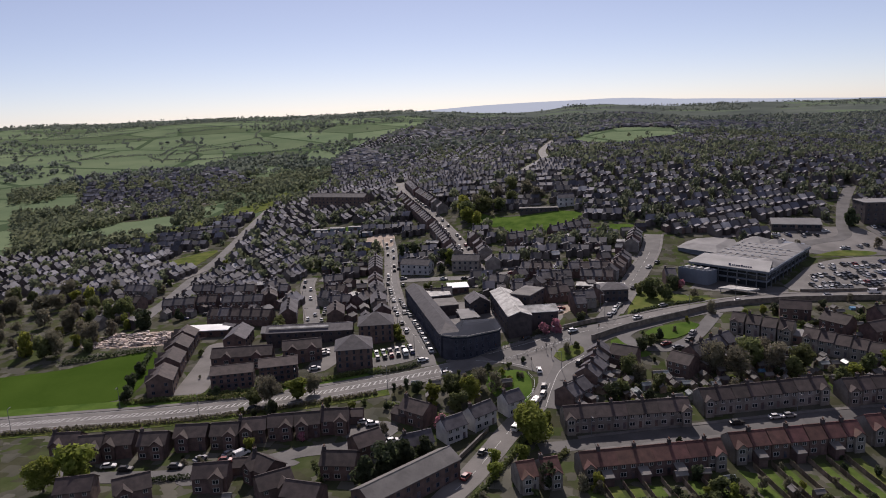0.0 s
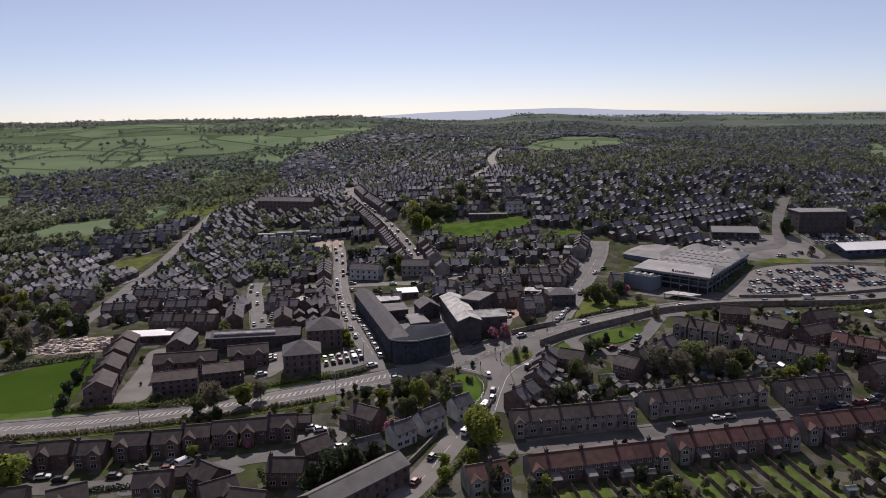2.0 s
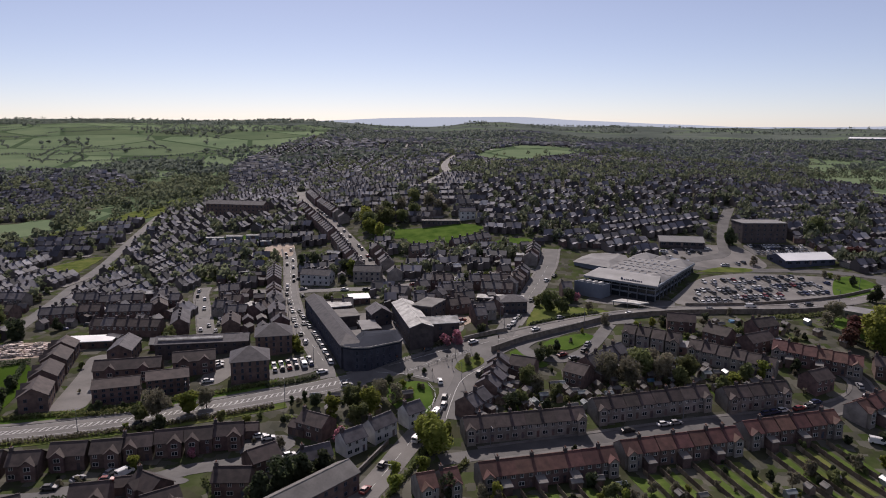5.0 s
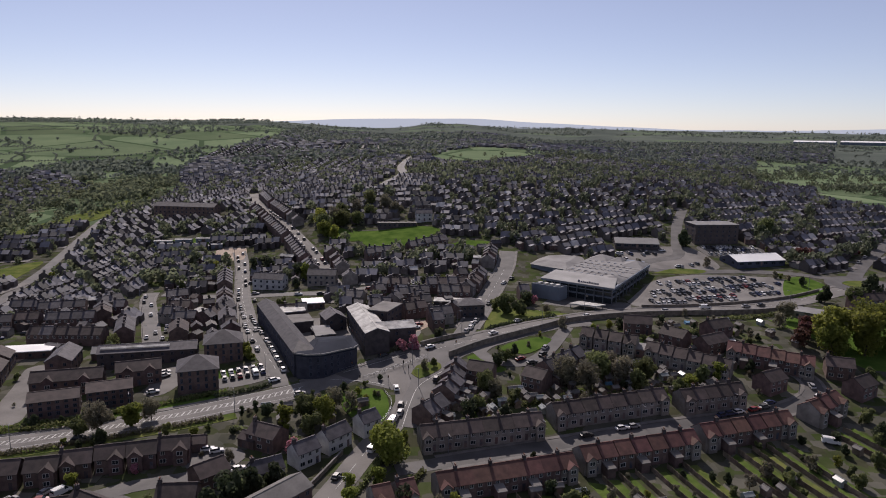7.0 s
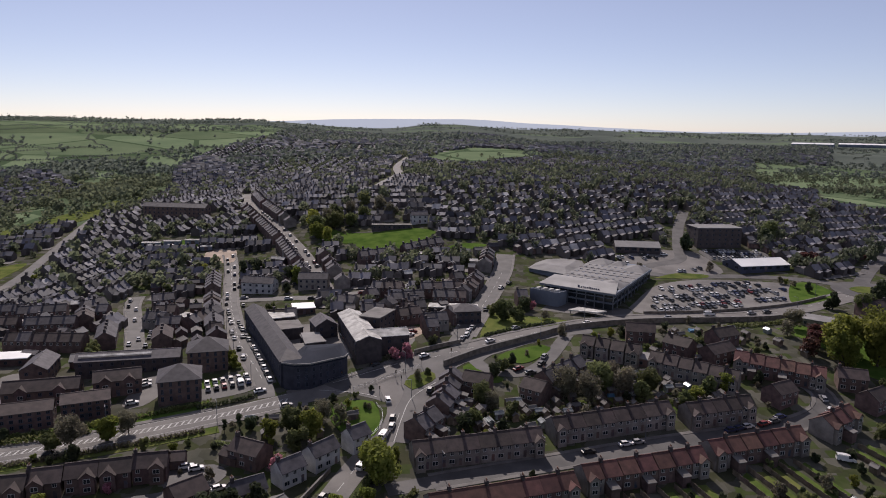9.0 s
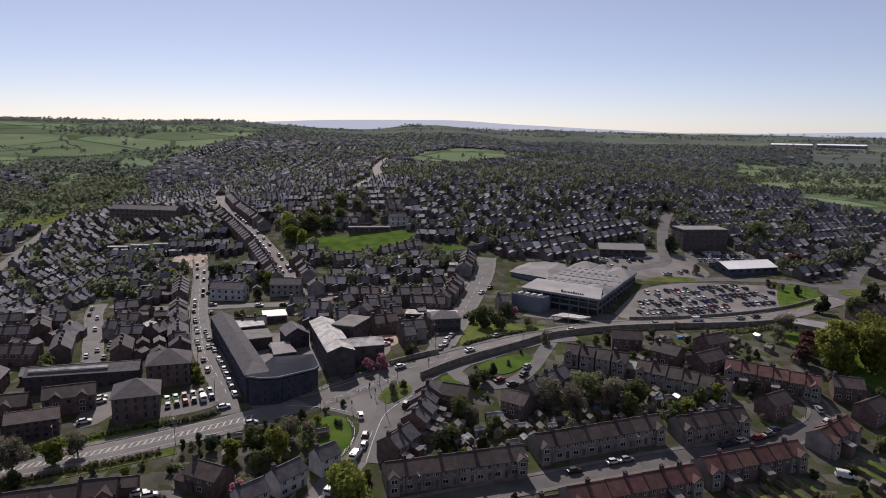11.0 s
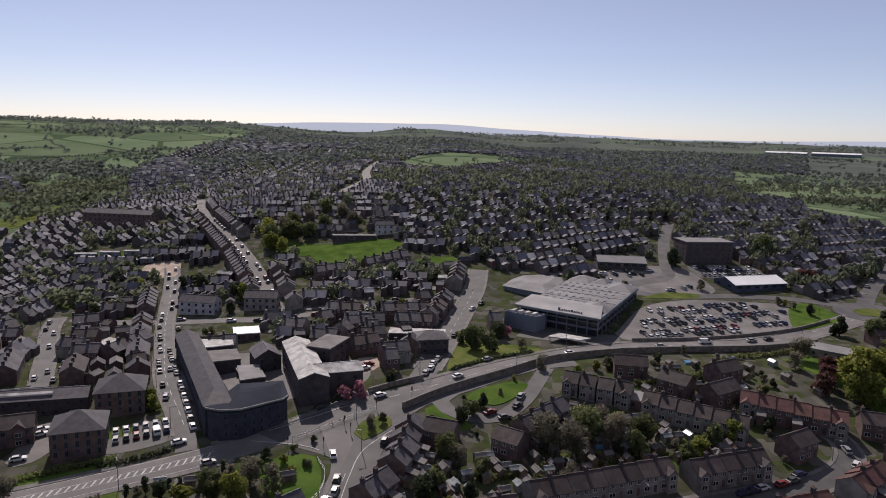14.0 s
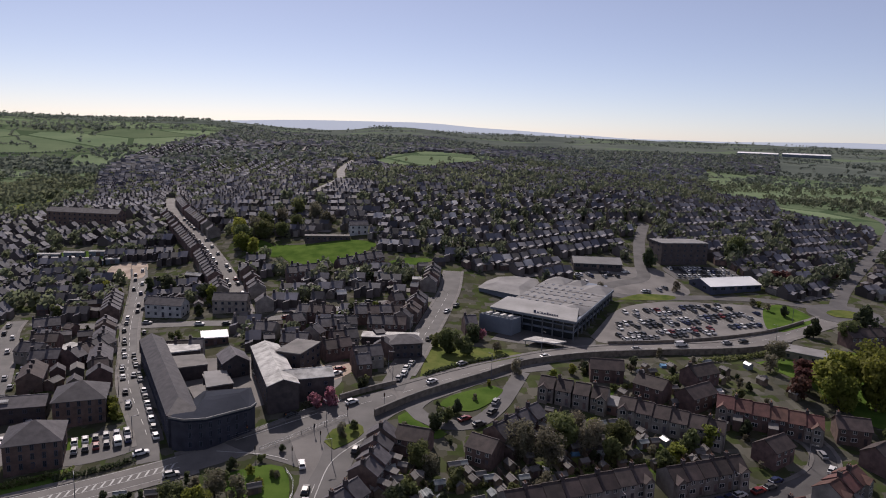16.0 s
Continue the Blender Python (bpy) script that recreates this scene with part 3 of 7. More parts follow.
PLOTS = [
    ("junction", [(-34, 252), (-26, 246), (-15, 240), (-6, 236), (4, 243), (6, 250), (10, 262), (16, 274), (10, 277), (-6, 268)], 0.075, "asphalt", "wide asphalt road junction", "road"),
    ("junction", [(228 + 17 * math.cos(k * math.pi / 4), 362 + 15 * math.sin(k * math.pi / 4)) for k in range(8)], 0.155, "asphalt", "asphalt road round a traffic island", "road"),
    ("car_park", [(97, 333), (101, 324), (126, 326), (153, 332), (181, 344), (193, 371), (170, 378), (147, 380), (121, 369)], 0.07, "old_asphalt", "grey asphalt car park full of cars", "car park"),
    ("car_park", [(-77, 251), (-70, 262), (-60, 259), (-55, 252), (-62, 246), (-73, 243)], 0.08, "asphalt", "small asphalt car park beside the offices", "car park"),
    ("car_park", [(-100, 262), (-92, 266), (-88, 252), (-91, 240), (-98, 240)], 0.08, "old_asphalt", "small asphalt yard beside the offices", "car park"),
    ("yard", [(-141, 217), (-130, 221), (-139, 250), (-143, 268), (-152, 266), (-147, 246)], 0.08, "old_asphalt", "sunlit asphalt court between flats", "yard"),
    ("yard", [(-207, 258), (-178, 263), (-160, 273), (-163, 283), (-195, 279)], 0.07, "dirt", "pale dusty scrap yard", "yard"),
    ("yard", [(-134, 440), (-135, 458), (-119, 461), (-113, 440), (-116, 434)], 0.12, "dirt", "bare brown building plot", "yard"),
    ("yard", [(-70, 199), (-57, 203), (-52, 197), (-58, 189), (-66, 190)], 0.12, "asphalt", "small asphalt turning court", "yard"),
    ("yard", [(-110, 170), (-90, 178), (-76, 176), (-84, 170), (-104, 160)], 0.07, "asphalt", "asphalt drive between brick houses", "yard"),
    ("yard", [(-60, 276), (-46, 266), (-33, 268), (-22, 274), (-8, 276), (-2, 290), (-14, 308), (-30, 316), (-64, 318), (-70, 300)], 0.05, "old_asphalt", "worn asphalt yard behind the mill and works", "yard"),
    ("yard", [(55, 330), (72, 322), (92, 318), (97, 330), (86, 333), (66, 344)], 0.07, "asphalt", "shaded asphalt apron before the supermarket", "yard"),
    ("yard", [(-12, 285), (-2, 290), (4, 302), (-6, 305), (-12, 297)], 0.07, "dirt", "pale gravel yard with parked cars", "yard"),
    ("car_park", [(168, 414), (206, 416), (206, 432), (170, 434)], 0.1, "asphalt", "asphalt car park beside a dark retail box", "car park"),
    ("yard", [(108, 392), (160, 388), (168, 408), (160, 432), (120, 424)], 0.09, "old_asphalt", "pale asphalt forecourt and turning lanes", "yard"),
    ("grass", [(-29, 236), (-22, 239), (-15, 238), (-12, 228), (-13, 218), (-19, 215), (-27, 226)], 0.2, "lawn", "bright green corner lawn with a raised kerb", "grass"),
    ("grass", [(-5, 249), (-3, 255), (4, 258), (6, 253), (1, 247), (-2, 245)], 0.26, "rough_grass", "planted traffic island with a raised kerb", "traffic island"),
    ("grass", [(29, 268), (33, 274), (48, 281), (51, 278), (46, 270), (38, 264)], 0.22, "lawn", "bright oval lawn inside a crescent", "grass"),
    ("grass", [(16, 262), (24, 268), (22, 259), (30, 252), (24, 249), (17, 254)], 0.12, "lawn", "small patch of grass beside houses", "grass"),
    ("grass", [(24, 288), (27, 305), (33, 325), (45, 322), (60, 315), (64, 310), (44, 299)], 0.1, "rough_grass", "sloping green with shrubs beside the road", "grass"),
    ("grass", [(184, 338), (179, 343), (194, 372), (206, 374), (209, 360), (203, 349)], 0.14, "lawn", "mown lawn at the end of the car park", "grass"),
    ("grass", [(125, 383), (140, 391), (156, 388), (150, 382)], 0.16, "rough_grass", "grass island between road lanes", "grass"),
    ("grass", [(221, 358), (220, 364), (226, 368), (233, 367), (236, 361), (229, 356)], 0.33, "rough_grass", "round grass traffic island", "traffic island"),
    ("sports_field", [(-200, 236), (-173, 257), (-157, 217), (-176, 206), (-215, 196), (-230, 220)], 0.1, "pitch", "mown bright green playing field", "grass"),
    ("sports_field", [(-50, 477), (-32, 474), (-8, 478), (9, 470), (0, 452), (-16, 436), (-30, 434), (-44, 456)], 0.15, "lawn", "mown green cricket field", "grass"),
    ("grass", [(-66, 495), (-52, 478), (-44, 456), (-60, 462), (-74, 486)], 0.12, "lawn", "grass under park trees", "grass"),
    ("grass", [(66, 276), (78, 281), (88, 276), (80, 270), (70, 268)], 0.1, "lawn", "small bright lawn before a house", "grass"),
    ("grass", [(150, 300), (190, 312), (215, 290), (200, 255), (165, 250), (158, 275)], 0.1, "lawn", "sloping park lawn under large trees", "grass"),
    ("grass", [(-229, 386), (-235, 405), (-238, 440), (-249, 436), (-262, 414), (-264, 402)], 0.15, "rough_grass", "rough dry grass beside the road", "grass"),
    ("grass", [(-329, 470), (-310, 492), (-288, 528), (-268, 575), (-256, 655), (-282, 775), (-312, 775), (-318, 715), (-310, 640), (-312, 580), (-330, 525), (-350, 490)], 0.3, "rough_grass", "green valley meadow", "grass"),
    ("grass", [(-182, 468), (-180, 482), (-147, 486), (-143, 470)], 0.15, "lawn", "small green behind yards", "grass"),
    ("grass", [(20, 930), (60, 870), (110, 970), (160, 1040), (228, 1255), (170, 1345), (101, 1405), (36, 1270), (4, 1050)], 0.4, "pasture", "wide green pasture above the town", "grass"),
    ("grass", [(-82, 254), (-78, 258), (-72, 259), (-70, 254), (-76, 251)], 0.1, "lawn", "small lawn beside the office car park", "grass"),
    ("grass", [(16, 440), (26, 446), (40, 444), (34, 436), (20, 434)], 0.12, "lawn", "small green among terraces", "grass"),
]
for name, ring, lift, mm, label, cat in PLOTS:
    patch(name, ring, lift, M[mm], label, cat)
for a, b, mm in ((6.7, 12.5, "lawn"), (-11.0, -6.7, "rough_grass")):
    gg = Geo()
    ribbon(gg, LINES["main"][34:71], a, b, 0.12)
    tagged(part("verge", gg, M[mm]), "rough grass verge along the main road", "verge", kind="structure")

# ---- houses ----


def window_mesh(w, h, dark=False):
    """A framed window with two recessed lights, as one shell; the wall lies in the plane y = 0, outside is -y."""
    g1 = Geo()
    t, o, r = 0.1, -0.07, -0.02
    px = [-w / 2, -w / 2 + t, -t / 2, t / 2, w / 2 - t, w / 2]
    pz = [0, t, h - t, h]
    g1.v = [(x, o, z) for z in pz for x in px]
    for j in range(3):
        for i in range(5):
            if not (j == 1 and i in (1, 3)):
                g1.f.append((j * 6 + i, j * 6 + i + 1, j * 6 + i + 7, j * 6 + i + 6))
                g1.m.append(0)
    for i in (1, 3):
        c = (6 + i, 7 + i, 13 + i, 12 + i)
        n = len(g1.v)
        g1.v.extend([(g1.v[k][0], r, g1.v[k][2]) for k in c])
        g1.f.append((n, n + 1, n + 2, n + 3))
        g1.m.append(1)
        for k in range(4):
            g1.f.append((c[k], c[(k + 1) % 4], n + (k + 1) % 4, n + k))
            g1.m.append(0)
    rim = [0, 1, 2, 3, 4, 5, 11, 17, 23, 22, 21, 20, 19, 18, 12, 6]
    n = len(g1.v)
    g1.v.extend([(g1.v[k][0], 0.04, g1.v[k][2]) for k in rim])
    for k in range(16):
        g1.f.append((rim[(k + 1) % 16], rim[k], n + k, n + (k + 1) % 16))
        g1.m.append(0)
    return g1.mesh("window", M["navy"] if dark else M["frame"], M["glass"])


SIZES = ((1.1, 1.2), (1.7, 1.3), (0.9, 1.7), (2.6, 1.5))
WINDOWS = {(k, dark): window_mesh(*k, dark) for k in SIZES for dark in (False, True)}


def add_window(parent, size, m, dark=False):
    ob = new("window", WINDOWS[(size, dark)])
    ob.parent, ob.matrix_local = parent, m
    return ob


def gable_roof(geo, x0, x1, d, eave, ridge, over=0.35, end=0.12, y=0.0, mat=0):
    """Two roof slabs with thickness and a ridge cap, ridge along x."""
    rise = (ridge - eave) / (d / 2)
    ye, ze, th = d / 2 + over, eave - over * rise, 0.18
    for s in (-1, 1):
        low = [(x0 - end, y + s * ye, ze), (x1 + end, y + s * ye, ze), (x1 + end, y, ridge), (x0 - end, y, ridge)]
        if s > 0:
            low.reverse()
        geo.solid(low, [(a, b, c + th) for a, b, c in low], mat)
    geo.box(x0 - end, y - 0.14, ridge + th - 0.06, x1 + end, y + 0.14, ridge + th + 0.07, mat)


def gable_wall(geo, x0, x1, d, eave, ridge, foot=-1.2, y=0.0, mat=0):
    """A pentagon-ended body under a gable roof, ridge along x."""
    prof = [(-d / 2, foot), (d / 2, foot), (d / 2, eave), (0, ridge), (-d / 2, eave)]
    a = [(x0, y + p, q) for p, q in prof]
    b = [(x1, y + p, q) for p, q in prof]
    n = len(geo.v)
    geo.v.extend(a + b)
    geo.f.append((n, n + 4, n + 3, n + 2, n + 1))
    geo.f.append((n + 5, n + 6, n + 7, n + 8, n + 9))
    for i in range(5):
        j = (i + 1) % 5
        geo.f.append((n + i, n + j, n + 5 + j, n + 5 + i))
    geo.m.extend([mat] * 7)


def front_gable(parent, x, w, d, eave, wall, roof, out=1.0):
    """A projecting gabled bay on the front (-y) side, with a window on each floor."""
    y0, ridge = -d / 2 - out, eave + w * 0.42
    g1 = Geo()
    n = len(g1.v)
    prof = [(x - w / 2, -1.2), (x + w / 2, -1.2), (x + w / 2, eave), (x, ridge), (x - w / 2, eave)]
    g1.v.extend([(p, y0, q) for p, q in prof] + [(p, 0.0, q) for p, q in prof])
    g1.f.extend([(0, 1, 2, 3, 4), (9, 8, 7, 6, 5)] + [(i, 5 + i, 5 + (i + 1) % 5, (i + 1) % 5) for i in range(5)])
    g1.m.extend([0] * 7)
    part("bay", g1, wall, parent)
    g2 = Geo()
    rise = (ridge - eave) / (w / 2)
    for s in (-1, 1):
        low = [(x + s * (w / 2 + 0.3), y0 - 0.3, eave - 0.3 * rise), (x + s * (w / 2 + 0.3), -0.2, eave - 0.3 * rise), (x, -0.2, ridge), (x, y0 - 0.3, ridge)]
        if s < 0:
            low.reverse()
        g2.solid(low, [(a, b, c + 0.18) for a, b, c in low])
    part("bay_roof", g2, roof, parent)
    for z in (0.7, 3.0):
        add_window(parent, (1.7, 1.3), pose(x, y0, z))


def make_house(name, label, w, d, eave, ridge, wall, roof, chimney="side", fine=True, bay=None, storeys=2, detached=False, category="house", group="", lean=0):
    """A house with its base at the origin, front to -y and ridge along x."""
    h = tagged(new(name), label, category, group)
    g1 = Geo()
    gable_wall(g1, -w / 2, w / 2, d, eave, ridge)
    part("wall", g1, wall, h)
    g2 = Geo()
    gable_roof(g2, -w / 2, w / 2, d, eave, ridge, end=0.3 if detached else 0.0)
    part("roof", g2, roof, h)
    if chimney:
        g3 = Geo()
        cx = -w / 2 + 0.5 if chimney == "side" else w / 2 - 0.6
        g3.box(cx - 0.42, -0.5, ridge - 0.8, cx + 0.42, 0.5, ridge + 1.15)
        g3.box(cx - 0.5, -0.58, ridge + 1.15, cx + 0.5, 0.58, ridge + 1.3)
        c = part("chimney", g3, M["dark_brick"], h)
        for yy in (-0.26, 0.26) if fine else ():
            g4 = Geo()
            g4.tube(cx, yy, ridge + 1.3, ridge + 1.8, 0.14, 0.11, 6)
            part("chimney_pot", g4, M["pot"], c)
    cols = [-w / 4, w / 4] if w < 7.5 else [-w / 3, 0, w / 3]
    for s, rot in ((-1, 0), (1, 180)):
        for fl in range(storeys):
            for i, x in enumerate(cols):
                if bay is not None and s < 0 and abs(x - bay) < w * 0.3:
                    continue
                if fl == 0 and i == len(cols) - 1:
                    if fine:
                        g5 = Geo()
                        g5.box(x - 0.45, -0.05, 0, x + 0.45, 0.05, 2.05)
                        dd = part("door", g5, M["door"], h)
                        dd.matrix_local = pose(0 if s < 0 else 2 * x, s * d / 2, 0.1, 0, 0, rot)
                    continue
                if not fine and (s > 0 or fl == 0):
                    continue
                add_window(h, (1.1, 1.2) if fl else (1.7, 1.3), pose(x, s * d / 2, 0.7 + 2.4 * fl, 0, 0, rot))
    if bay is not None:
        front_gable(h, bay, min(3.6, w * 0.55), d, eave, wall, roof)
    if lean:
        s, y0 = lean, lean * d / 2
        g6 = Geo()
        ya, yb = sorted((y0 + s * 0.003, y0 + s * 3.0))
        g6.box(-w / 2 + 0.2, ya, -1.2, 0.1, yb, 2.5)
        part("extension", g6, wall, h)
        g7 = Geo()
        lo, hi = y0 + s * 3.25, y0 + s * 0.01
        ring = [(-w / 2 + 0.05, lo, 2.45), (0.25, lo, 2.45), (0.25, hi, 3.2), (-w / 2 + 0.05, hi, 3.2)]
        if s > 0:
            ring.reverse()
        g7.solid(ring, [(a, b, c + 0.15) for a, b, c in ring])
        part("extension_roof", g7, M["felt"], h)
    return h


def settle(h, x, y, turn):
    h.matrix_basis = pose(x, y, tz(x, y), 0, 0, turn)
    return h


def at(x, y, turn):
    return pose(x, y, tz(x, y), 0, 0, turn)


def terrace(x0, y0, x1, y1, protos, ends=None):
    """A row of houses side by side from one end to the other; protos: [(house, width), ...] taken in turn."""
    a, b = Vector((x0, y0)), Vector((x1, y1))
    w = protos[0][1]
    n = max(1, round((b - a).length / w))
    turn = math.degrees(math.atan2(y1 - y0, x1 - x0))
    for i in range(n):
        q = a.lerp(b, (i + 0.5) / n)
        src = protos[i % len(protos)][0]
        if ends and i == 0:
            src = ends[0]
        if ends and i == n - 1:
            src = ends[1]
        copy_thing(src, at(q.x, q.y, turn))


STORE_ROOM = []  # first of each kind, taken away once copied


def proto(*a, **k):
    h = make_house(*a, **k)
    STORE_ROOM.append(h)
    return h


cream = [proto("terraced_house", "cream rendered terraced house with brown tiled roof", 5.0, 7.6, 4.5, 7.0, M["render"], M["brown_tile"], group="cream terrace") for c in ("side",)]
cream += [proto("terraced_house", "cream rendered terraced house with brown tiled roof", 5.0, 7.6, 4.5, 7.0, M["render"], M["brown_tile"], chimney=None, group="cream terrace")]
cream_end = [proto("terraced_house", "cream rendered end terrace house with projecting front gable", 5.0, 7.6, 4.5, 7.0, M["render"], M["brown_tile"], bay=s * 0.7, chimney=c, group="cream terrace") for s, c in ((-1, None), (1, "side"))]
red = proto("terraced_house", "brick terraced house with red clay tile roof", 5.2, 7.6, 4.5, 7.0, M["brick"], M["red_tile"], group="red-roofed terrace", lean=-1)
red_b = proto("terraced_house", "brick terraced house with red clay tile roof", 5.2, 7.6, 4.5, 7.0, M["brick"], M["red_tile"], chimney=None, group="red-roofed terrace")
red_end = [proto("terraced_house", "brick end terrace house with red roof and front gable", 5.2, 7.6, 4.5, 7.0, M["render"], M["red_tile"], bay=s * 0.7, chimney=c, group="red-roofed terrace") for s, c in ((-1, None), (1, "side"))]
old = proto("terraced_house", "dark brick terraced house with slate roof", 5.2, 7.8, 4.8, 7.4, M["brick"], M["slate"], group="slate terrace", lean=-1)
pale = proto("terraced_house", "pale rendered terraced house with slate roof", 5.2, 7.8, 4.8, 7.4, M["render"], M["slate"], group="slate terrace")
mid_a = proto("terraced_house", "dark brick terraced house with slate roof", 5.2, 7.6, 4.9, 7.4, M["brick"], M["slate"], fine=False, group="slate terrace")
mid_b = proto("terraced_house", "pale rendered terraced house with slate roof", 5.2, 7.6, 4.9, 7.4, M["render"], M["slate"], fine=False, group="slate terrace")
mid_c = proto("terraced_house", "brick terraced house with brown tile roof", 5.2, 7.6, 4.8, 7.2, M["brick"], M["brown_tile"], fine=False, group="slate terrace")

# cream rows and red rows along the terrace road
terrace(-1.5, 202.5, 36, 210.5, [(cream[1], 5.0), (cream[0], 5.0)], cream_end)
terrace(40, 215.5, 79, 225.5, [(cream[1], 5.0), (cream[0], 5.0)], cream_end)
terrace(84, 224, 106, 229, [(cream[1], 5.0), (cream[0], 5.0)], cream_end)
terrace(3, 176.5, 41, 187.5, [(red_b, 5.2), (red, 5.2)], red_end)
terrace(43.5, 190.5, 80, 200.5, [(red_b, 5.2), (red, 5.2)], red_end)
terrace(82.5, 203, 114, 211.5, [(red_b, 5.2), (red, 5.2)], red_end)
terrace(-14, 169, -2, 174, [(red_b, 5.2), (red, 5.2)], red_end)
terrace(123, 216, 136, 224, [(red_b, 5.2), (red, 5.2)], red_end)
terrace(115, 260, 141, 246, [(red_b, 5.2), (red, 5.2)], red_end)
# rows round the crescent
for row in ((62, 274, 82, 264), (84, 260, 110, 244)):
    terrace(*row, [(cream[1], 5.0), (cream[0], 5.0)], cream_end)
for row in ((42, 243, 57, 256), (-1, 214, 5, 222), (6, 226, 10, 236), (9, 236, 12, 248)):
    terrace(*row, [(old, 5.2)])

# ---- separate houses ----
HOMES = [
    (-149, 174, 12, 8), (-140, 173, 14, 7), (-133, 176, 14, 9), (-122, 177, 12, 8), (-113, 183, 11, 9.5), (-103, 185, 13, 8),
    (-96, 189, 16, 8), (-88, 192, 16, 7.5), (-80, 194, 16, 7.5), (-72, 197, 12, 8.5), (-113, 152, 35, 9), (-95, 161, 14, 9), (-82, 166, -29, 9),
    (-76, 158, 39, 9), (-58, 183, 45, 8.5), (-62, 171, 4, 9.5), (-66, 154, -7, 9.5), (-128, 150, 20, 9), (-47, 204, -27, 10),
    (39, 239, -38, 8), (20, 244, -23, 9), (99, 272, -48, 10), (111, 266, 29, 12), (88, 286, -12, 11), (119, 281, 24, 11), (120.5, 237, 28, 9), (150, 233, 30, 9), (150, 246, -20, 9),
]
for i, (x, y, turn, w) in enumerate(HOMES):
    gabled = i < 14
    h = make_house("detached_house", "brick house with brown tile roof and small front gable" if gabled else "detached brick house with a brown tiled roof", w, 7.4, 4.5, 7.0, M["brick"],
                   M["brown_tile"], "side" if i % 3 == 0 else None, bay=w * 0.22 * (1 if i % 2 else -1) if gabled else None, detached=True, group="brick houses")
    settle(h, x, y, turn)
for x, y, turn, w in ((-34.5, 194.5, 45, 7.5), (-27, 203, 50, 9.0), (-18, 211.5, 44, 6.5), (-43, 184, 33, 8.5)):
    settle(make_house("white_house", "white painted house with grey slate roof and chimney", w, 5.8, 4.6, 7.0, M["white_render"], M["slate"], "side", detached=True, group="white houses"), x, y, turn)


def outbuilding(name, label, x, y, turn, w, d, eave, ridge, wall, roof, category="building"):
    """A plain gabled building with a wide door."""
    h = tagged(new(name), label, category)
    g1 = Geo()
    gable_wall(g1, -w / 2, w / 2, d, eave, ridge)
    part("wall", g1, wall, h)
    g2 = Geo()
    gable_roof(g2, -w / 2, w / 2, d, eave, ridge, over=0.2, end=0.2)
    part("roof", g2, roof, h)
    g3 = Geo()
    g3.box(-min(1.2, w / 4), -d / 2 - 0.05, 0, min(1.2, w / 4), -d / 2 + 0.03, min(2.1, eave - 0.1))
    part("door", g3, M["door"], h)
    return settle(h, x, y, turn)


for x, y, turn in ((-68, 203, 10), (-45, 187, -20), (-90, 170, 15), (-52, 205, -27)):
    outbuilding("garage", "small brick garage with a tiled roof", x, y, turn, 6, 5.5, 2.4, 4.0, M["brick"], M["brown_tile"], "garage")

# ---- blocks of flats and offices ----


def block(name, label, x, y, turn, w, d, storeys, wall, roof, style="gable", rise=2.6, cols=6, size=(1.1, 1.2), gables=0, category="building", foot=-2.0, dark=True, sh=2.75):
    """A long building with windows on all floors, front to -y."""
    h = tagged(new(name), label, category)
    eave = sh * storeys
    g1, g2 = Geo(), Geo()
    if style == "gable":
        gable_wall(g1, -w / 2, w / 2, d, eave, eave + rise, foot)
        gable_roof(g2, -w / 2, w / 2, d, eave, eave + rise, end=0.3)
    elif style == "hip":
        g1.box(-w / 2, -d / 2, foot, w / 2, d / 2, eave)
        o, r = 0.5, max(0.2, (w - d) / 2)
        g2.box(-w / 2 - o, -d / 2 - o, eave, w / 2 + o, d / 2 + o, eave + 0.15)
        c = [(-w / 2 - o, -d / 2 - o), (w / 2 + o, -d / 2 - o), (w / 2 + o, d / 2 + o), (-w / 2 - o, d / 2 + o)]
        b = [(*p, eave + 0.15) for p in c]
        t0, t1 = (-r, 0, eave + rise), (r, 0, eave + rise)
        for f in ((b[0], b[1], t1, t0), (b[1], b[2], t1), (b[2], b[3], t0, t1), (b[3], b[0], t0)):
            g2.face(list(f))
    else:
        g1.box(-w / 2, -d / 2, foot, w / 2, d / 2, eave)
        g2.box(-w / 2 - 0.25, -d / 2 - 0.25, eave, w / 2 + 0.25, d / 2 + 0.25, eave + 0.35)
    part("wall", g1, wall, h)
    part("roof", g2, roof, h)
    for i in range(gables):
        front_gable(h, -w / 2 + w * (i + 0.5) / gables, 3.6, d, eave, wall, roof, 0.4)
    for s, rot in ((-1, 0), (1, 180)):
        for fl in range(storeys):
            for i in range(cols):
                add_window(h, size, pose(-w / 2 + w * (i + 0.5) / cols, s * d / 2, 0.8 + sh * fl, 0, 0, rot), dark)
    for s, rot in ((-1, -90), (1, 90)):
        for fl in range(storeys):
            for i in (-0.25, 0.25):
                add_window(h, size, pose(s * w / 2, d * i, 0.8 + sh * fl, 0, 0, rot), dark)
    g5 = Geo()
    g5.box(-0.6, -d / 2 - 0.06, 0, 0.6, -d / 2 + 0.03, 2.2)
    part("door", g5, M["door"], h)
    return settle(h, x, y, turn)


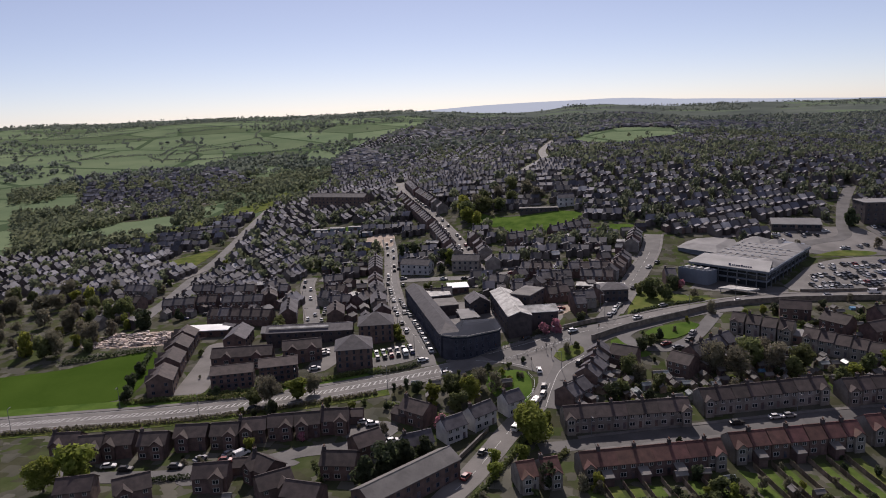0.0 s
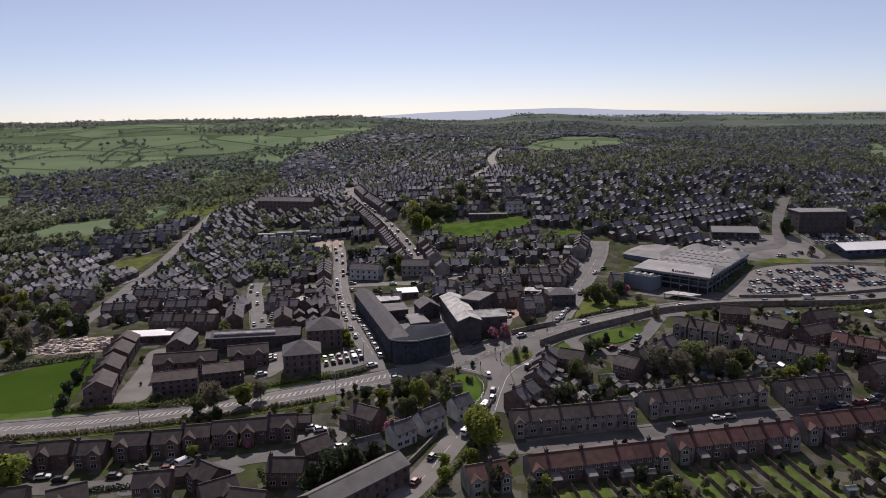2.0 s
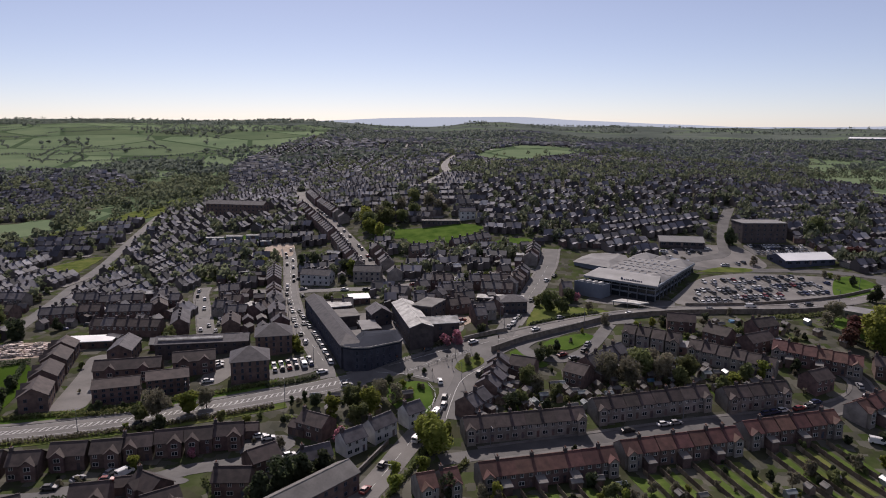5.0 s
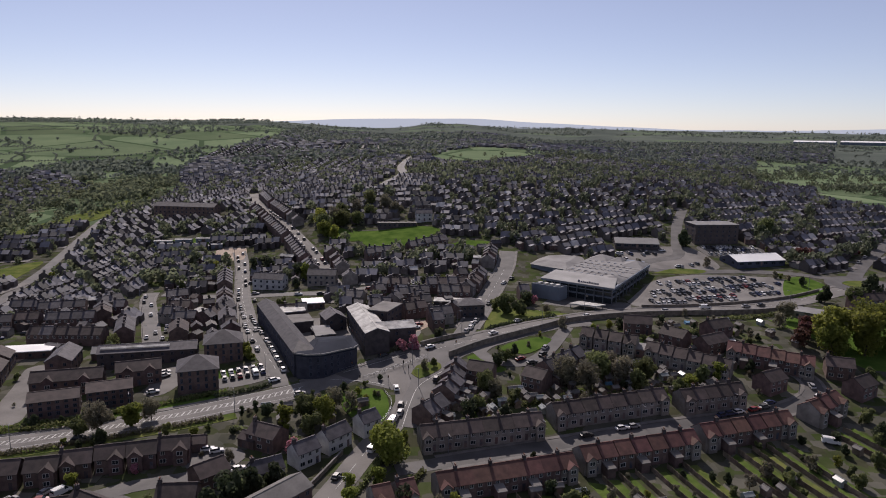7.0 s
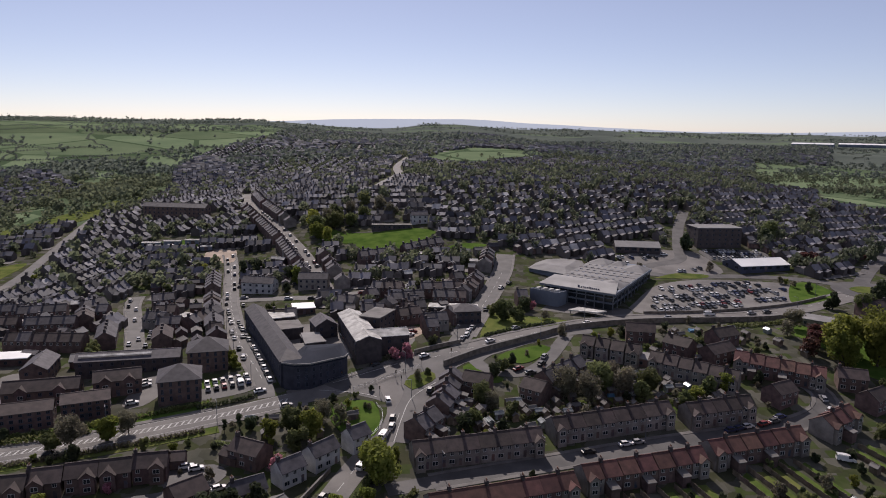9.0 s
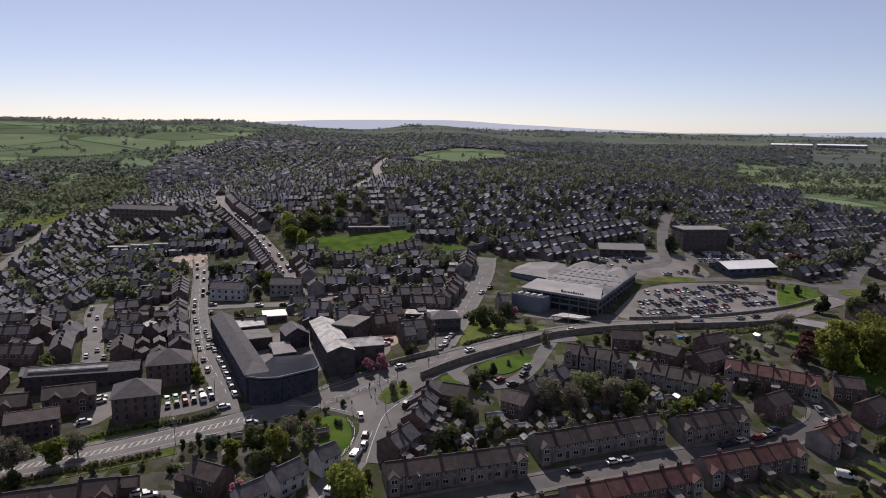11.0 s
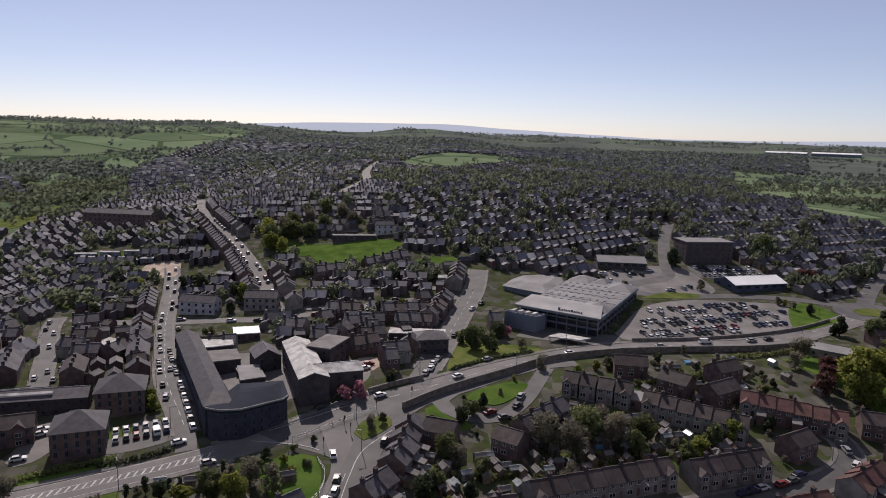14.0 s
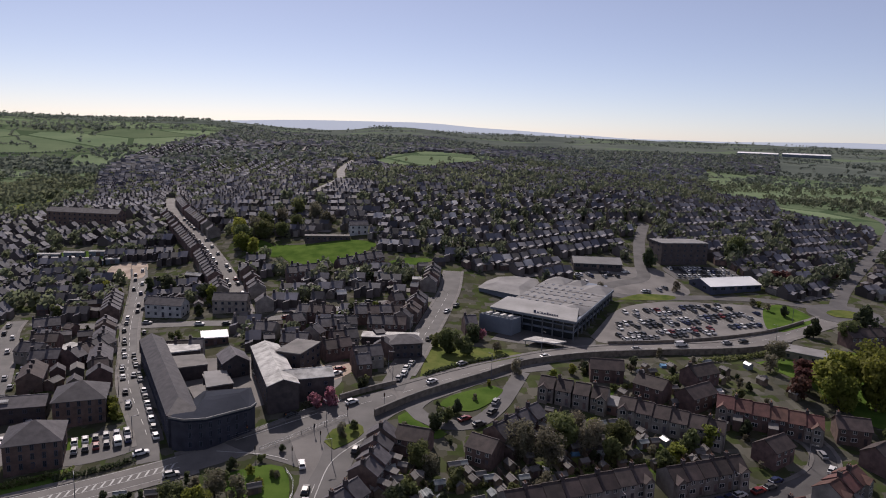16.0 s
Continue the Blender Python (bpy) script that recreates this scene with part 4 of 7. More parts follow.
block("apartment_block", "three-storey brick flats with brown tiled roof", -122, 228, 21, 15, 9, 3, M["brick"], M["brown_tile"], rise=1.9, cols=6, sh=1.95)
block("apartment_block", "three-storey brick flats with brown tiled roof", -107, 235, 22, 14, 9, 3, M["brick"], M["brown_tile"], rise=1.9, cols=6, sh=1.95)
block("apartment_block", "two-storey brick flats with white-edged front gables", -126, 245, 15, 23, 8.5, 2, M["brick"], M["brown_tile"], cols=7, gables=2)
block("apartment_block", "two-storey brick flats with white-edged front gables", -104, 252, 20, 15, 8.5, 2, M["brick"], M["brown_tile"], cols=5, gables=2)
block("brick_hall", "brick hall with a steep slate roof", -138, 266, 102, 16, 9, 2, M["brick"], M["slate"], cols=4)
for x, y, turn, w in ((-147, 222, -68, 13), (-153, 238, -70, 13), (-158, 253, -72, 12), (-162, 265, -72, 9)):
    block("apartment_block", "stepped row of brick flats with small dark dormers", x, y, turn, w, 9, 2, M["brick"], M["brown_tile"], cols=3, gables=2)
block("office_building", "three-storey brick office with hipped slate roof", -81, 247, 17, 13.5, 13, 3, M["brick"], M["slate"], "hip", 4.0, cols=5, size=(0.9, 1.7), sh=2.5)
block("office_building", "three-storey brick office with hipped slate roof", -79, 272, 15, 14, 13, 3, M["brick"], M["slate"], "hip", 4.0, cols=5, size=(0.9, 1.7), sh=2.5)
low = block("workshop", "long low brick workshop with white roof lights", -108, 272, 12, 36, 9, 2, M["dark_brick"], M["slate"], rise=2.0, cols=10)
g = Geo()
g.solid([(-17, -3.0, 6.75), (8, -3.0, 6.75), (8, -2.0, 7.2), (-17, -2.0, 7.2)], [(-17, -3.0, 6.95), (8, -3.0, 6.95), (8, -2.0, 7.4), (-17, -2.0, 7.4)])
part("roof_light", g, M["white_sheet"], low, "long strip of white glazing")
block("warehouse", "low warehouse with a bright white flat roof", -160, 280, 12, 20, 9, 1, M["brick"], M["bright_sheet"], "flat", cols=4)
block("warehouse", "low shed with pale sheet roof", -120, 281, 14, 26, 8, 1, M["brick"], M["pale_sheet"], "gable", 1.6, cols=5)
block("church_hall", "small dark brick hall with slate gable roof", -40, 301, -68, 11, 9, 2, M["dark_brick"], M["slate"], cols=3)
block("yard_shed", "low shed with pale sheet roof in the mill yard", -42.5, 288, -68, 12, 7.5, 1, M["dark_brick"], M["pale_sheet"], "flat", cols=2)
block("old_factory", "dark brick works with grey hipped roof", 19, 313, 10, 13, 10, 2, M["dark_brick"], M["slate"], "hip", 2.4, cols=5)
block("old_factory", "low works with a pale strip roof", 15, 328, -5, 22, 7, 1, M["dark_brick"], M["white_sheet"], "flat", cols=6)
block("white_inn", "white painted inn with slate roof", -84, 378, -12, 17, 8, 2, M["white_render"], M["slate"], cols=5)
block("white_inn", "pale painted house row with slate roof", -56, 379, -2, 15, 8, 2, M["render"], M["slate"], cols=5)
block("garage_showroom", "low showroom with a bright white roof", -55, 340, 15, 10, 10, 1, M["brick"], M["bright_sheet"], "flat", cols=3)
block("school_hall", "grey flat-roofed hall behind hedges", 88, 262, -30, 14, 8, 1, M["brick"], M["pale_sheet"], "flat", cols=5)
block("retail_unit", "retail shed with a bright white pitched roof", 189, 402, 12, 31, 17, 1, M["navy"], M["bright_sheet"], "gable", 2.6, cols=6, size=(2.6, 1.5))
block("cinema_block", "large dark box with a pale roof edge", 182, 446, 4, 28, 16, 4, M["dark_brick"], M["pale_sheet"], "flat", cols=7)
block("retail_unit", "low retail shed with pale pitched roof", 130, 434, -8, 26, 16, 1, M["dark_brick"], M["pale_sheet"], "gable", 2.4, cols=6, size=(2.6, 1.5))
block("pool_building", "low pale flat-roofed building behind trees", 176, 300, -42, 26, 10, 1, M["render"], M["pale_sheet"], "flat", cols=6)
block("cricket_stand", "long low stand beside the cricket field", -20, 480, 4, 26, 5, 1, M["dark_brick"], M["felt"], "flat", cols=8)
block("clubhouse", "white clubhouse beside the cricket field", -2, 490, 10, 11, 7, 2, M["white_render"], M["slate"], cols=3)
block("old_mill", "long dark brick mill with rows of windows", -187, 556, -10, 50, 10, 3, M["brick"], M["slate"], "gable", 2.6, cols=14, sh=2.9)
# long grey-roofed hall by the lower road
block("long_hall", "long brick hall with pale grey pitched roof", -41, 163, 53, 30, 8.5, 2, M["brick"], M["felt"], "gable", 2.2, cols=9)


def prism(name, ring, z0, z1, mat, parent, label=""):
    gg = Geo()
    gg.solid([(*p, z0) for p in ring], [(*p, z1) for p in ring])
    return part(name, gg, mat, parent, label)


def wall_windows(parent, a, b, zs, n, size):
    """Windows along the wall from a to b, which has its outside on the right of that way."""
    a, b = Vector(a), Vector(b)
    turn = math.degrees(math.atan2(b.y - a.y, b.x - a.x))
    for z in zs:
        for i in range(n):
            q = a.lerp(b, (i + 0.5) / n)
            add_window(parent, size, pose(q.x, q.y, z, 0, 0, turn), True)


# dark mill on the corner: street wing and chamfered front wing
mill = tagged(new("mill_building"), "dark brick corner mill with slate and blue-black sheet roofs", "building")
mill.location = (0, 0, 0)
EAVE = 14.8
wing = [(-77, 319.5), (-47.5, 250), (-40.4, 253), (-69.9, 322.5)]
prism("street_wall", wing, 2.0, EAVE, M["mill_wall"], mill)
g = Geo()
o0, o1, i1, i0 = (Vector(p) for p in ((-77.4, 319.5), (-47.9, 249.8), (-40.0, 253.0), (-69.5, 322.7)))
r0, r1 = (o0 + i0) / 2, (o1 + i1) / 2
r1 = r1.lerp(r0, 0.1)
for q in ([o0, o1, r1, r0], [r0, r1, i1, i0], [o1, i1, r1]):
    low = [(*p, EAVE + 2.3 if p is r0 or p is r1 else EAVE) for p in q]
    g.solid(low, [(a, b, c + 0.25) for a, b, c in low])
part("street_roof", g, M["slate"], mill)
g = Geo()
g.solid([(*o0, 10), (*i0, 10), (*r0, 10)], [(*o0, EAVE), (*i0, EAVE), (*r0, EAVE + 2.3)])
part("gable", g, M["dark_brick"], mill)
front = [(-46.5, 249), (-42.5, 247.4), (-37, 248.2), (-26.6, 256), (-25.6, 259), (-29, 271), (-42, 268)]
prism("front_wall", front, 2.0, EAVE - 0.6, M["mill_wall"], mill)
prism("front_roof", [(-46.8, 248.9), (-42.5, 247.1), (-36.9, 247.9), (-26.3, 255.9), (-25.3, 259), (-28.8, 271.3), (-42.2, 268.2)], EAVE - 0.6, EAVE + 0.35, M["blue_slate"], mill)
g = Geo()
g.solid([(-41, 250, EAVE + 0.35), (-36.9, 248.4, EAVE + 0.35), (-26.8, 256, EAVE + 0.35), (-29.2, 270.8, EAVE + 0.35), (-41.5, 267.8, EAVE + 0.35)],
        [(-40, 258.5, EAVE + 1.6), (-37, 258.2, EAVE + 1.6), (-30.5, 262.4, EAVE + 1.6), (-30.8, 263.8, EAVE + 1.6), (-39.6, 260.5, EAVE + 1.6)])
part("roof_crown", g, M["blue_slate"], mill)
rim = [(-47.0, 248.7), (-42.5, 246.9), (-36.8, 247.7), (-26.1, 255.8), (-25.1, 259)]
g = Geo()
for (ax, ay), (bx, by) in zip(rim, rim[1:]):
    g.solid([(ax, ay, EAVE), (bx, by, EAVE), (bx - 0.2, by + 0.35, EAVE), (ax - 0.2, ay + 0.35, EAVE)], [(ax, ay, EAVE + 0.5), (bx, by, EAVE + 0.5), (bx - 0.2, by + 0.35, EAVE + 0.5), (ax - 0.2, ay + 0.35, EAVE + 0.5)])
part("parapet", g, M["pale_sheet"], mill, "pale stone coping")
wall_windows(mill, (-42.5, 247.4), (-37, 248.2), (6.8, 9.4, 12.0), 2, (0.9, 1.7))
wall_windows(mill, (-37, 248.2), (-26.6, 256), (6.8, 9.4, 12.0), 5, (0.9, 1.7))
wall_windows(mill, (-77, 319.5), (-47.5, 250), (8.0, 11.2), 18, (0.9, 1.7))
# courtyard sheds of the mill
for nm, ring, top, mm in (("rear_shed", [(-69, 321.5), (-58, 326), (-54, 313), (-63, 309)], 13.5, "white_sheet"), ("middle_shed", [(-62, 306), (-52, 309), (-48, 298), (-57.5, 294)], 13.0, "felt"),
                          ("court_shed", [(-48, 293), (-41, 295), (-38, 282), (-44, 279)], 12.0, "pale_sheet"), ("lean_to", [(-50, 281), (-45, 283), (-42, 274), (-46, 272)], 11.0, "felt")):
    shed = tagged(new(nm), "low courtyard shed with a flat weathered roof", "building")
    prism("wall", ring, 2.0, top, M["dark_brick"], shed)
    cx, cy = sum(p[0] for p in ring) / 4, sum(p[1] for p in ring) / 4
    prism("roof", [(cx + (p[0] - cx) * 1.04, cy + (p[1] - cy) * 1.04) for p in ring], top, top + 0.4, M[mm], shed)


def winged(name, label, lines, eave_over, rise, wall, roof, category="building"):
    """Gabled wings along centre lines, on one level."""
    h = tagged(new(name), label, category)
    for (ax, ay, bx, by, w) in lines:
        a, b = Vector((ax, ay)), Vector((bx, by))
        zz = tz(ax, ay) + eave_over
        turn = math.degrees(math.atan2(by - ay, bx - ax))
        mid, ln = (a + b) / 2, (b - a).length
        g1, g2 = Geo(), Geo()
        gable_wall(g1, -ln / 2, ln / 2, w, 0, rise, -eave_over - 2)
        gable_roof(g2, -ln / 2, ln / 2, w, 0, rise, over=0.2, end=0.2)
        for nm, gg, mm in (("wing_wall", g1, wall), ("wing_roof", g2, roof)):
            ob = part(nm, gg, mm, h)
            ob.matrix_local = pose(mid.x, mid.y, zz, 0, 0, turn)
        for s, rot in ((-1, 0), (1, 180)):
            for fl in range(2):
                for i in range(int(ln // 4)):
                    p = pose(mid.x, mid.y, zz, 0, 0, turn) @ pose(-ln / 2 + ln * (i + 0.5) / int(ln // 4), s * w / 2, -2.6 - 2.9 * fl, 0, 0, rot)
                    add_window(h, (1.1, 1.2), p, True)
    return h


winged("works_building", "dark brick works with weathered white sheet roofs", [(-30, 306, -18.5, 267, 9.5), (-20, 276, -5, 280, 9)], 7.6, 1.7, M["dark_brick"], M["white_sheet"])
block("works_annex", "dark flat-roofed annex behind the works", -17.5, 300, 68, 15, 9, 3, M["dark_brick"], M["felt"], "flat", cols=4)

# ---- supermarket ----
store = tagged(new("supermarket"), "large supermarket with pale grey roof and columned dark glass front", "building")
S0, SF, SR = Vector((58.2, 348.9)), Vector((88.4, 326.1)), Vector((123.5, 383.8))
U, V = (SF - S0).normalized(), (SR - SF).normalized()
ux, uy = (SF - S0).length, (SR - SF).length
ZB, ZT = 9.0, 22.0
STORE_TURN = math.degrees(math.atan2(U.y, U.x))


def sp(u, v):
    """A point of the store's plan: u along the front, v back from it."""
    q = S0 + U * u + V * v
    return (q.x, q.y)


def sheet(name, rings, mat, thick=0.35):
    """Sloping roof slabs, each from four (u, v, z) corners."""
    gg = Geo()
    for ring in rings:
        low = [(*sp(u, v), z) for u, v, z in ring]
        gg.solid(low, [(a, b, c + thick) for a, b, c in low])
    return part(name, gg, mat, store)


prism("front_core", [sp(1.5, 1.6), sp(ux - 1.6, 1.6), sp(ux - 1.6, uy - 2), sp(1.5, uy - 2)], ZB, ZT - 1.2, M["glass"], store, "dark recessed glass wall")
sheet("front_roof", [[(-0.6, -0.8, ZT - 0.5), (ux + 0.6, -0.8, ZT - 0.5), (ux - 3, 15, ZT + 1.2), (1.5, 15, ZT + 1.2)]], M["strip_sheet"])
prism("fascia", [sp(-0.3, -0.5), sp(ux + 0.3, -0.5), sp(ux + 0.3, 0.6), sp(-0.3, 0.6)], ZT - 1.3, ZT - 0.55, M["cladding"], store)
prism("side_fascia", [sp(ux - 0.9, 0.65), sp(ux + 0.3, 0.65), sp(ux + 0.3, uy), sp(ux - 0.9, uy)], ZT - 1.2, ZT - 0.1, M["cladding"], store)
prism("roof", [sp(3, 15.2), sp(ux - 0.2, 15.2), sp(ux - 0.2, uy), sp(3, uy)], ZT - 1.2, ZT, M["pale_sheet"], store)
for a, b, v0, v1, top in ((ux - 13, ux - 0.2, 9, 25, 2.3), (ux - 13, ux - 0.2, uy - 15, uy + 1, 2.6), (3, 15, uy - 7, uy + 8, 2.4), (15.5, 23, uy - 4, uy + 7, 1.8)):
    q = [sp(a, v0), sp(b, v0), sp(b, v1), sp(a, v1)]
    apex = sp((a + b) / 2 + 1, (v0 + v1) / 2)
    g = Geo()
    for m0, m1 in zip(q, q[1:] + q[:1]):
        g.face([(*m0, ZT + 0.03), (*m1, ZT + 0.03), (*apex, ZT + top)])
    part("roof_peak", g, M["pale_sheet"], store, "low weathered hipped roof peak")
prism("rear_wall", [sp(3.2, uy + 0.01), sp(ux - 3, uy + 0.01), sp(ux - 5, uy + 8), sp(3.2, uy + 8)], ZB, ZT - 0.3, M["cladding"], store)
for k in range(9):
    c = sp(0.8 + (ux - 1.6) * k / 8, 0.4)
    g = Geo()
    g.box(-0.2, -0.2, ZB, 0.2, 0.2, ZT - 1.3)
    part("column", g, M["steel"], store).matrix_local = pose(c[0], c[1], 0, 0, 0, STORE_TURN)
for k in range(1, 12):
    c = sp(ux - 0.4, uy * k / 11.2)
    g = Geo()
    g.box(-0.2, -0.2, ZB, 0.2, 0.2, ZT - 1.2)
    part("column", g, M["steel"], store).matrix_local = pose(c[0], c[1], 0, 0, 0, STORE_TURN)
for z0, z1 in ((16.3, 17.0), (18.9, 19.3)):
    prism("floor_band", [sp(1, 0.8), sp(ux - 0.8, 0.8), sp(ux - 0.8, uy - 2), sp(ux - 1.4, uy - 2), sp(ux - 1.4, 1.4), sp(1, 1.4)], z0, z1, M["cladding"], store)
g = Geo()
for a, b, hh in ((19.0, 20.0, 1.5), (20.5, 21.3, 0.9), (21.7, 22.0, 1.2), (22.4, 23.2, 0.9), (23.6, 24.4, 0.9), (24.8, 25.6, 1.3), (26.0, 26.8, 0.9), (27.1, 27.7, 0.9), (28.0, 28.7, 0.9), (29.1, 29.8, 0.9)):
    r = [sp(a, 1.2), sp(b, 1.2), sp(b, 1.45), sp(a, 1.45)]
    g.solid([(*p, ZT + 0.1) for p in r], [(*p, ZT + 0.1 + 0.7 * hh) for p in r])
part("sign", g, M["navy"], store, "row of upright dark sign shapes")
for k in range(8):
    for n in range(6):
        p = sp(6 + k * (ux - 12) / 7, 22 + n * (uy - 32) / 5)
        g = Geo()
        g.box(-0.5, -0.8, ZT, 0.5, 0.8, ZT + 0.25)
        part("roof_light", g, M["steel"], store).matrix_local = pose(p[0], p[1], 0, 0, 0, STORE_TURN)
for v in (26, 37, 48):
    prism("roof_seam", [sp(3.2, v), sp(ux - 0.4, v), sp(ux - 0.4, v + 0.3), sp(3.2, v + 0.3)], ZT - 0.02, ZT + 0.14, M["felt"], store)
hall = [(59.5, 395.5), (70.8, 420), (86.2, 424), (95.5, 415), (88.5, 400), (77, 379)]
prism("side_hall", hall, ZB, ZT - 2.4, M["cladding"], store)
mid = (sum(p[0] for p in hall) / 6, sum(p[1] for p in hall) / 6)
g = Geo()
rim = [(mid[0] + (p[0] - mid[0]) * 1.04, mid[1] + (p[1] - mid[1]) * 1.04, ZT - 2.4) for p in hall]
g.solid(rim, [(mid[0] + (p[0] - mid[0]) * 0.55, mid[1] + (p[1] - mid[1]) * 0.55, ZT - 0.8) for p in rim])
part("side_roof", g, M["pale_sheet"], store, "weathered hipped roof over the side hall")
box = tagged(new("plant_building"), "pale blue-grey clad service block with roof plant", "building")
PLANT = [(52.3, 343.7), (64.1, 333.8), (69, 338.5), (58, 347.4)]
prism("wall", PLANT, ZB - 2, 19.4, M["cladding"], box)
prism("roof", [(52.9, 343.7), (64.1, 334.4), (68.4, 338.5), (58, 346.8)], 19.4, 19.55, M["steel"], box)
for a, b in zip(PLANT, PLANT[1:] + PLANT[:1]):
    a, b = Vector(a), Vector(b)
    n = Vector((a.y - b.y, b.x - a.x)).normalized() * 0.3
    prism("parapet", [tuple(a), tuple(b), tuple(b + n), tuple(a + n)], 19.4, 20.2, M["cladding"], box)
for k in range(4):
    p = Vector((56.4, 343.9)).lerp(Vector((64.2, 338.2)), k / 3)
    g = Geo()
    g.box(-0.7, -1.7, 19.55, 0.7, 1.7, 20.7)
    part("air_unit", g, M["white_sheet"], box).matrix_local = pose(p.x, p.y, 0, 0, 0, -42)
canopy = tagged(new("entrance_canopy"), "low pale canopy before the supermarket", "canopy")
prism("roof", [(66.5, 322.5), (78.5, 317.8), (83.5, 320.5), (72.5, 327.5)], 14.8, 15.3, M["white_sheet"], canopy)
for p in ((67.7, 322.7), (78.3, 318.6), (82.2, 320.6), (72.7, 326.4)):
    g = Geo()
    g.tube(*p, tz(*p) - 0.2, 14.8, 0.18, 0.18)
    part("post", g, M["steel"], canopy)

# ---- middle distance: rows of houses ----
GUARD = [(-50, 288, 33), (-18, 287, 20), (90, 364, 46), (76, 402, 22), (148, 352, 48), (-20, 460, 32), (-60, 476, 20), (189, 402, 22), (182, 446, 20), (172, 424, 16), (192, 425, 14), (130, 434, 20), (18, 320, 10), (228, 363, 20), (40, 308, 20), (-104, 440, 16),
         (-80, 255, 25), (-108, 268, 24), (-130, 275, 20), (-55, 340, 12), (-84, 378, 12), (-56, 379, 12), (175, 300, 26), (190, 280, 34), (135, 405, 26), (-248, 418, 20), (-2, 490, 9), (-170, 553, 17), (-187, 556, 17), (-204, 559, 17), (-162, 477, 20), (-124, 448, 17), (-180, 272, 26), (28, 440, 14)]
GUARD = [(a, b, c * 0.92) for a, b, c in GUARD]


def clear(x, y, r):
    if any((x - a) ** 2 + (y - b) ** 2 < (c + r) ** 2 for a, b, c in GUARD):
        return False
    for k, ln in LINES.items():
        half = ROADS[k][1] / 2 + 2.0 + r
        if any((x - q.x) ** 2 + (y - q.y) ** 2 < half * half for q in ln):
            return False
    return True


rng = random.Random(5)
kinds = [(mid_a, 5.4), (mid_a, 5.4), (mid_b, 5.4), (mid_c, 5.4)]
placed = []


def free_of_homes(x, y, r=6.2):
    return all((x - a) ** 2 + (y - b) ** 2 > r * r for a, b in placed)


def mid_row(x0, y0, x1, y1, pick=None):
    a, b = Vector((x0, y0)), Vector((x1, y1))
    n = max(1, int((b - a).length / 5.2))
    turn = math.degrees(math.atan2(y1 - y0, x1 - x0))
    src = pick or rng.choice(kinds)[0]
    for i in range(n):
        q = a + (b - a).normalized() * 5.2 * (i + 0.5)
        if clear(q.x, q.y, 3.0) and all((q.x - u) ** 2 + (q.y - v) ** 2 > 5.1 ** 2 for u, v in placed):
            copy_thing(src if rng.random() < 0.8 else rng.choice(kinds)[0], at(q.x, q.y, turn))
            placed.append((q.x, q.y))


# rows beside the hill street, the cross street and the side street
hill = LINES["hill"]
for off in (-8.1, 8.1):
    for a, b in zip(hill[1::14], hill[14::14]):
        d = (b - a).normalized()
        nrm = Vector((-d.y, d.x)) * off
        mid_row(*(a + nrm), *(b + nrm))
for row in ((-3, 290, 14, 295), (1, 299, 12, 302), (12, 297, 18, 302), (-10, 309, 2, 314), (-8, 320, 6, 324), (-14, 338, 2, 340), (6, 340, 24, 338), (-6, 330, 4, 331), (26, 300, 26, 312), (-26, 322, -14, 320), (-137, 355, -100, 371), (-29, 361, -4, 355), (0, 353, 22, 355), (16, 370, 38, 380), (-36, 415, -12, 422), (-11, 423, 16, 438), (18, 340, 24, 358), (-40, 340, -30, 337), (-16, 328, -12, 336), (-26, 346, -20, 350),
            (-98, 340, -91, 343), (-88, 303, -82, 306), (-126, 288, -120, 291), (-124, 330, -114, 327), (-160, 345, -152, 355), (-150, 353, -144, 358), (-101, 316, -94, 336), (-128, 296, -136, 318), (-104, 293, -110, 312),
            (-150, 325, -158, 343), (-172, 318, -150, 322), (-185, 335, -165, 341), (-200, 310, -182, 316)):
    mid_row(*row)
edge = [q + n * 9.8 for q, n in sides(LINES["store"]) if 300 < q.y < 424]
for a, b in zip(edge[::5], edge[5::5]):
    mid_row(*a, *b)
frontage = [q + n * 9.0 for q, n in sides(LINES["mill"]) if 284 < q.y < 420]
for a, b in zip(frontage[::6], frontage[6::6]):
    mid_row(*a, *b)
y = 296.0
while y < 440:
    x = -240.0 + rng.uniform(0, 15)
    while x < 330:
        ln = rng.choice((22, 27, 33, 44))
        tilt = rng.uniform(-0.12, 0.25) if x < 20 else rng.uniform(-0.25, 0.1)
        if math.degrees(math.atan2(abs(x), y)) < 37 and len(placed) < 195 and y > 330 - 0.2 * abs(x):
            mid_row(x, y, x + ln, y + ln * tilt)
        x += ln + rng.uniform(4, 14)
    y += rng.uniform(19, 25)
for h in STORE_ROOM:
    for o in (*h.children_recursive, h):
        bpy.data.objects.remove(o)

# ---- the town beyond, and its trees ----
inner = Geo()
outer = Geo()
lanes = Geo()
crowns = Geo()
hill_crowns = Geo()


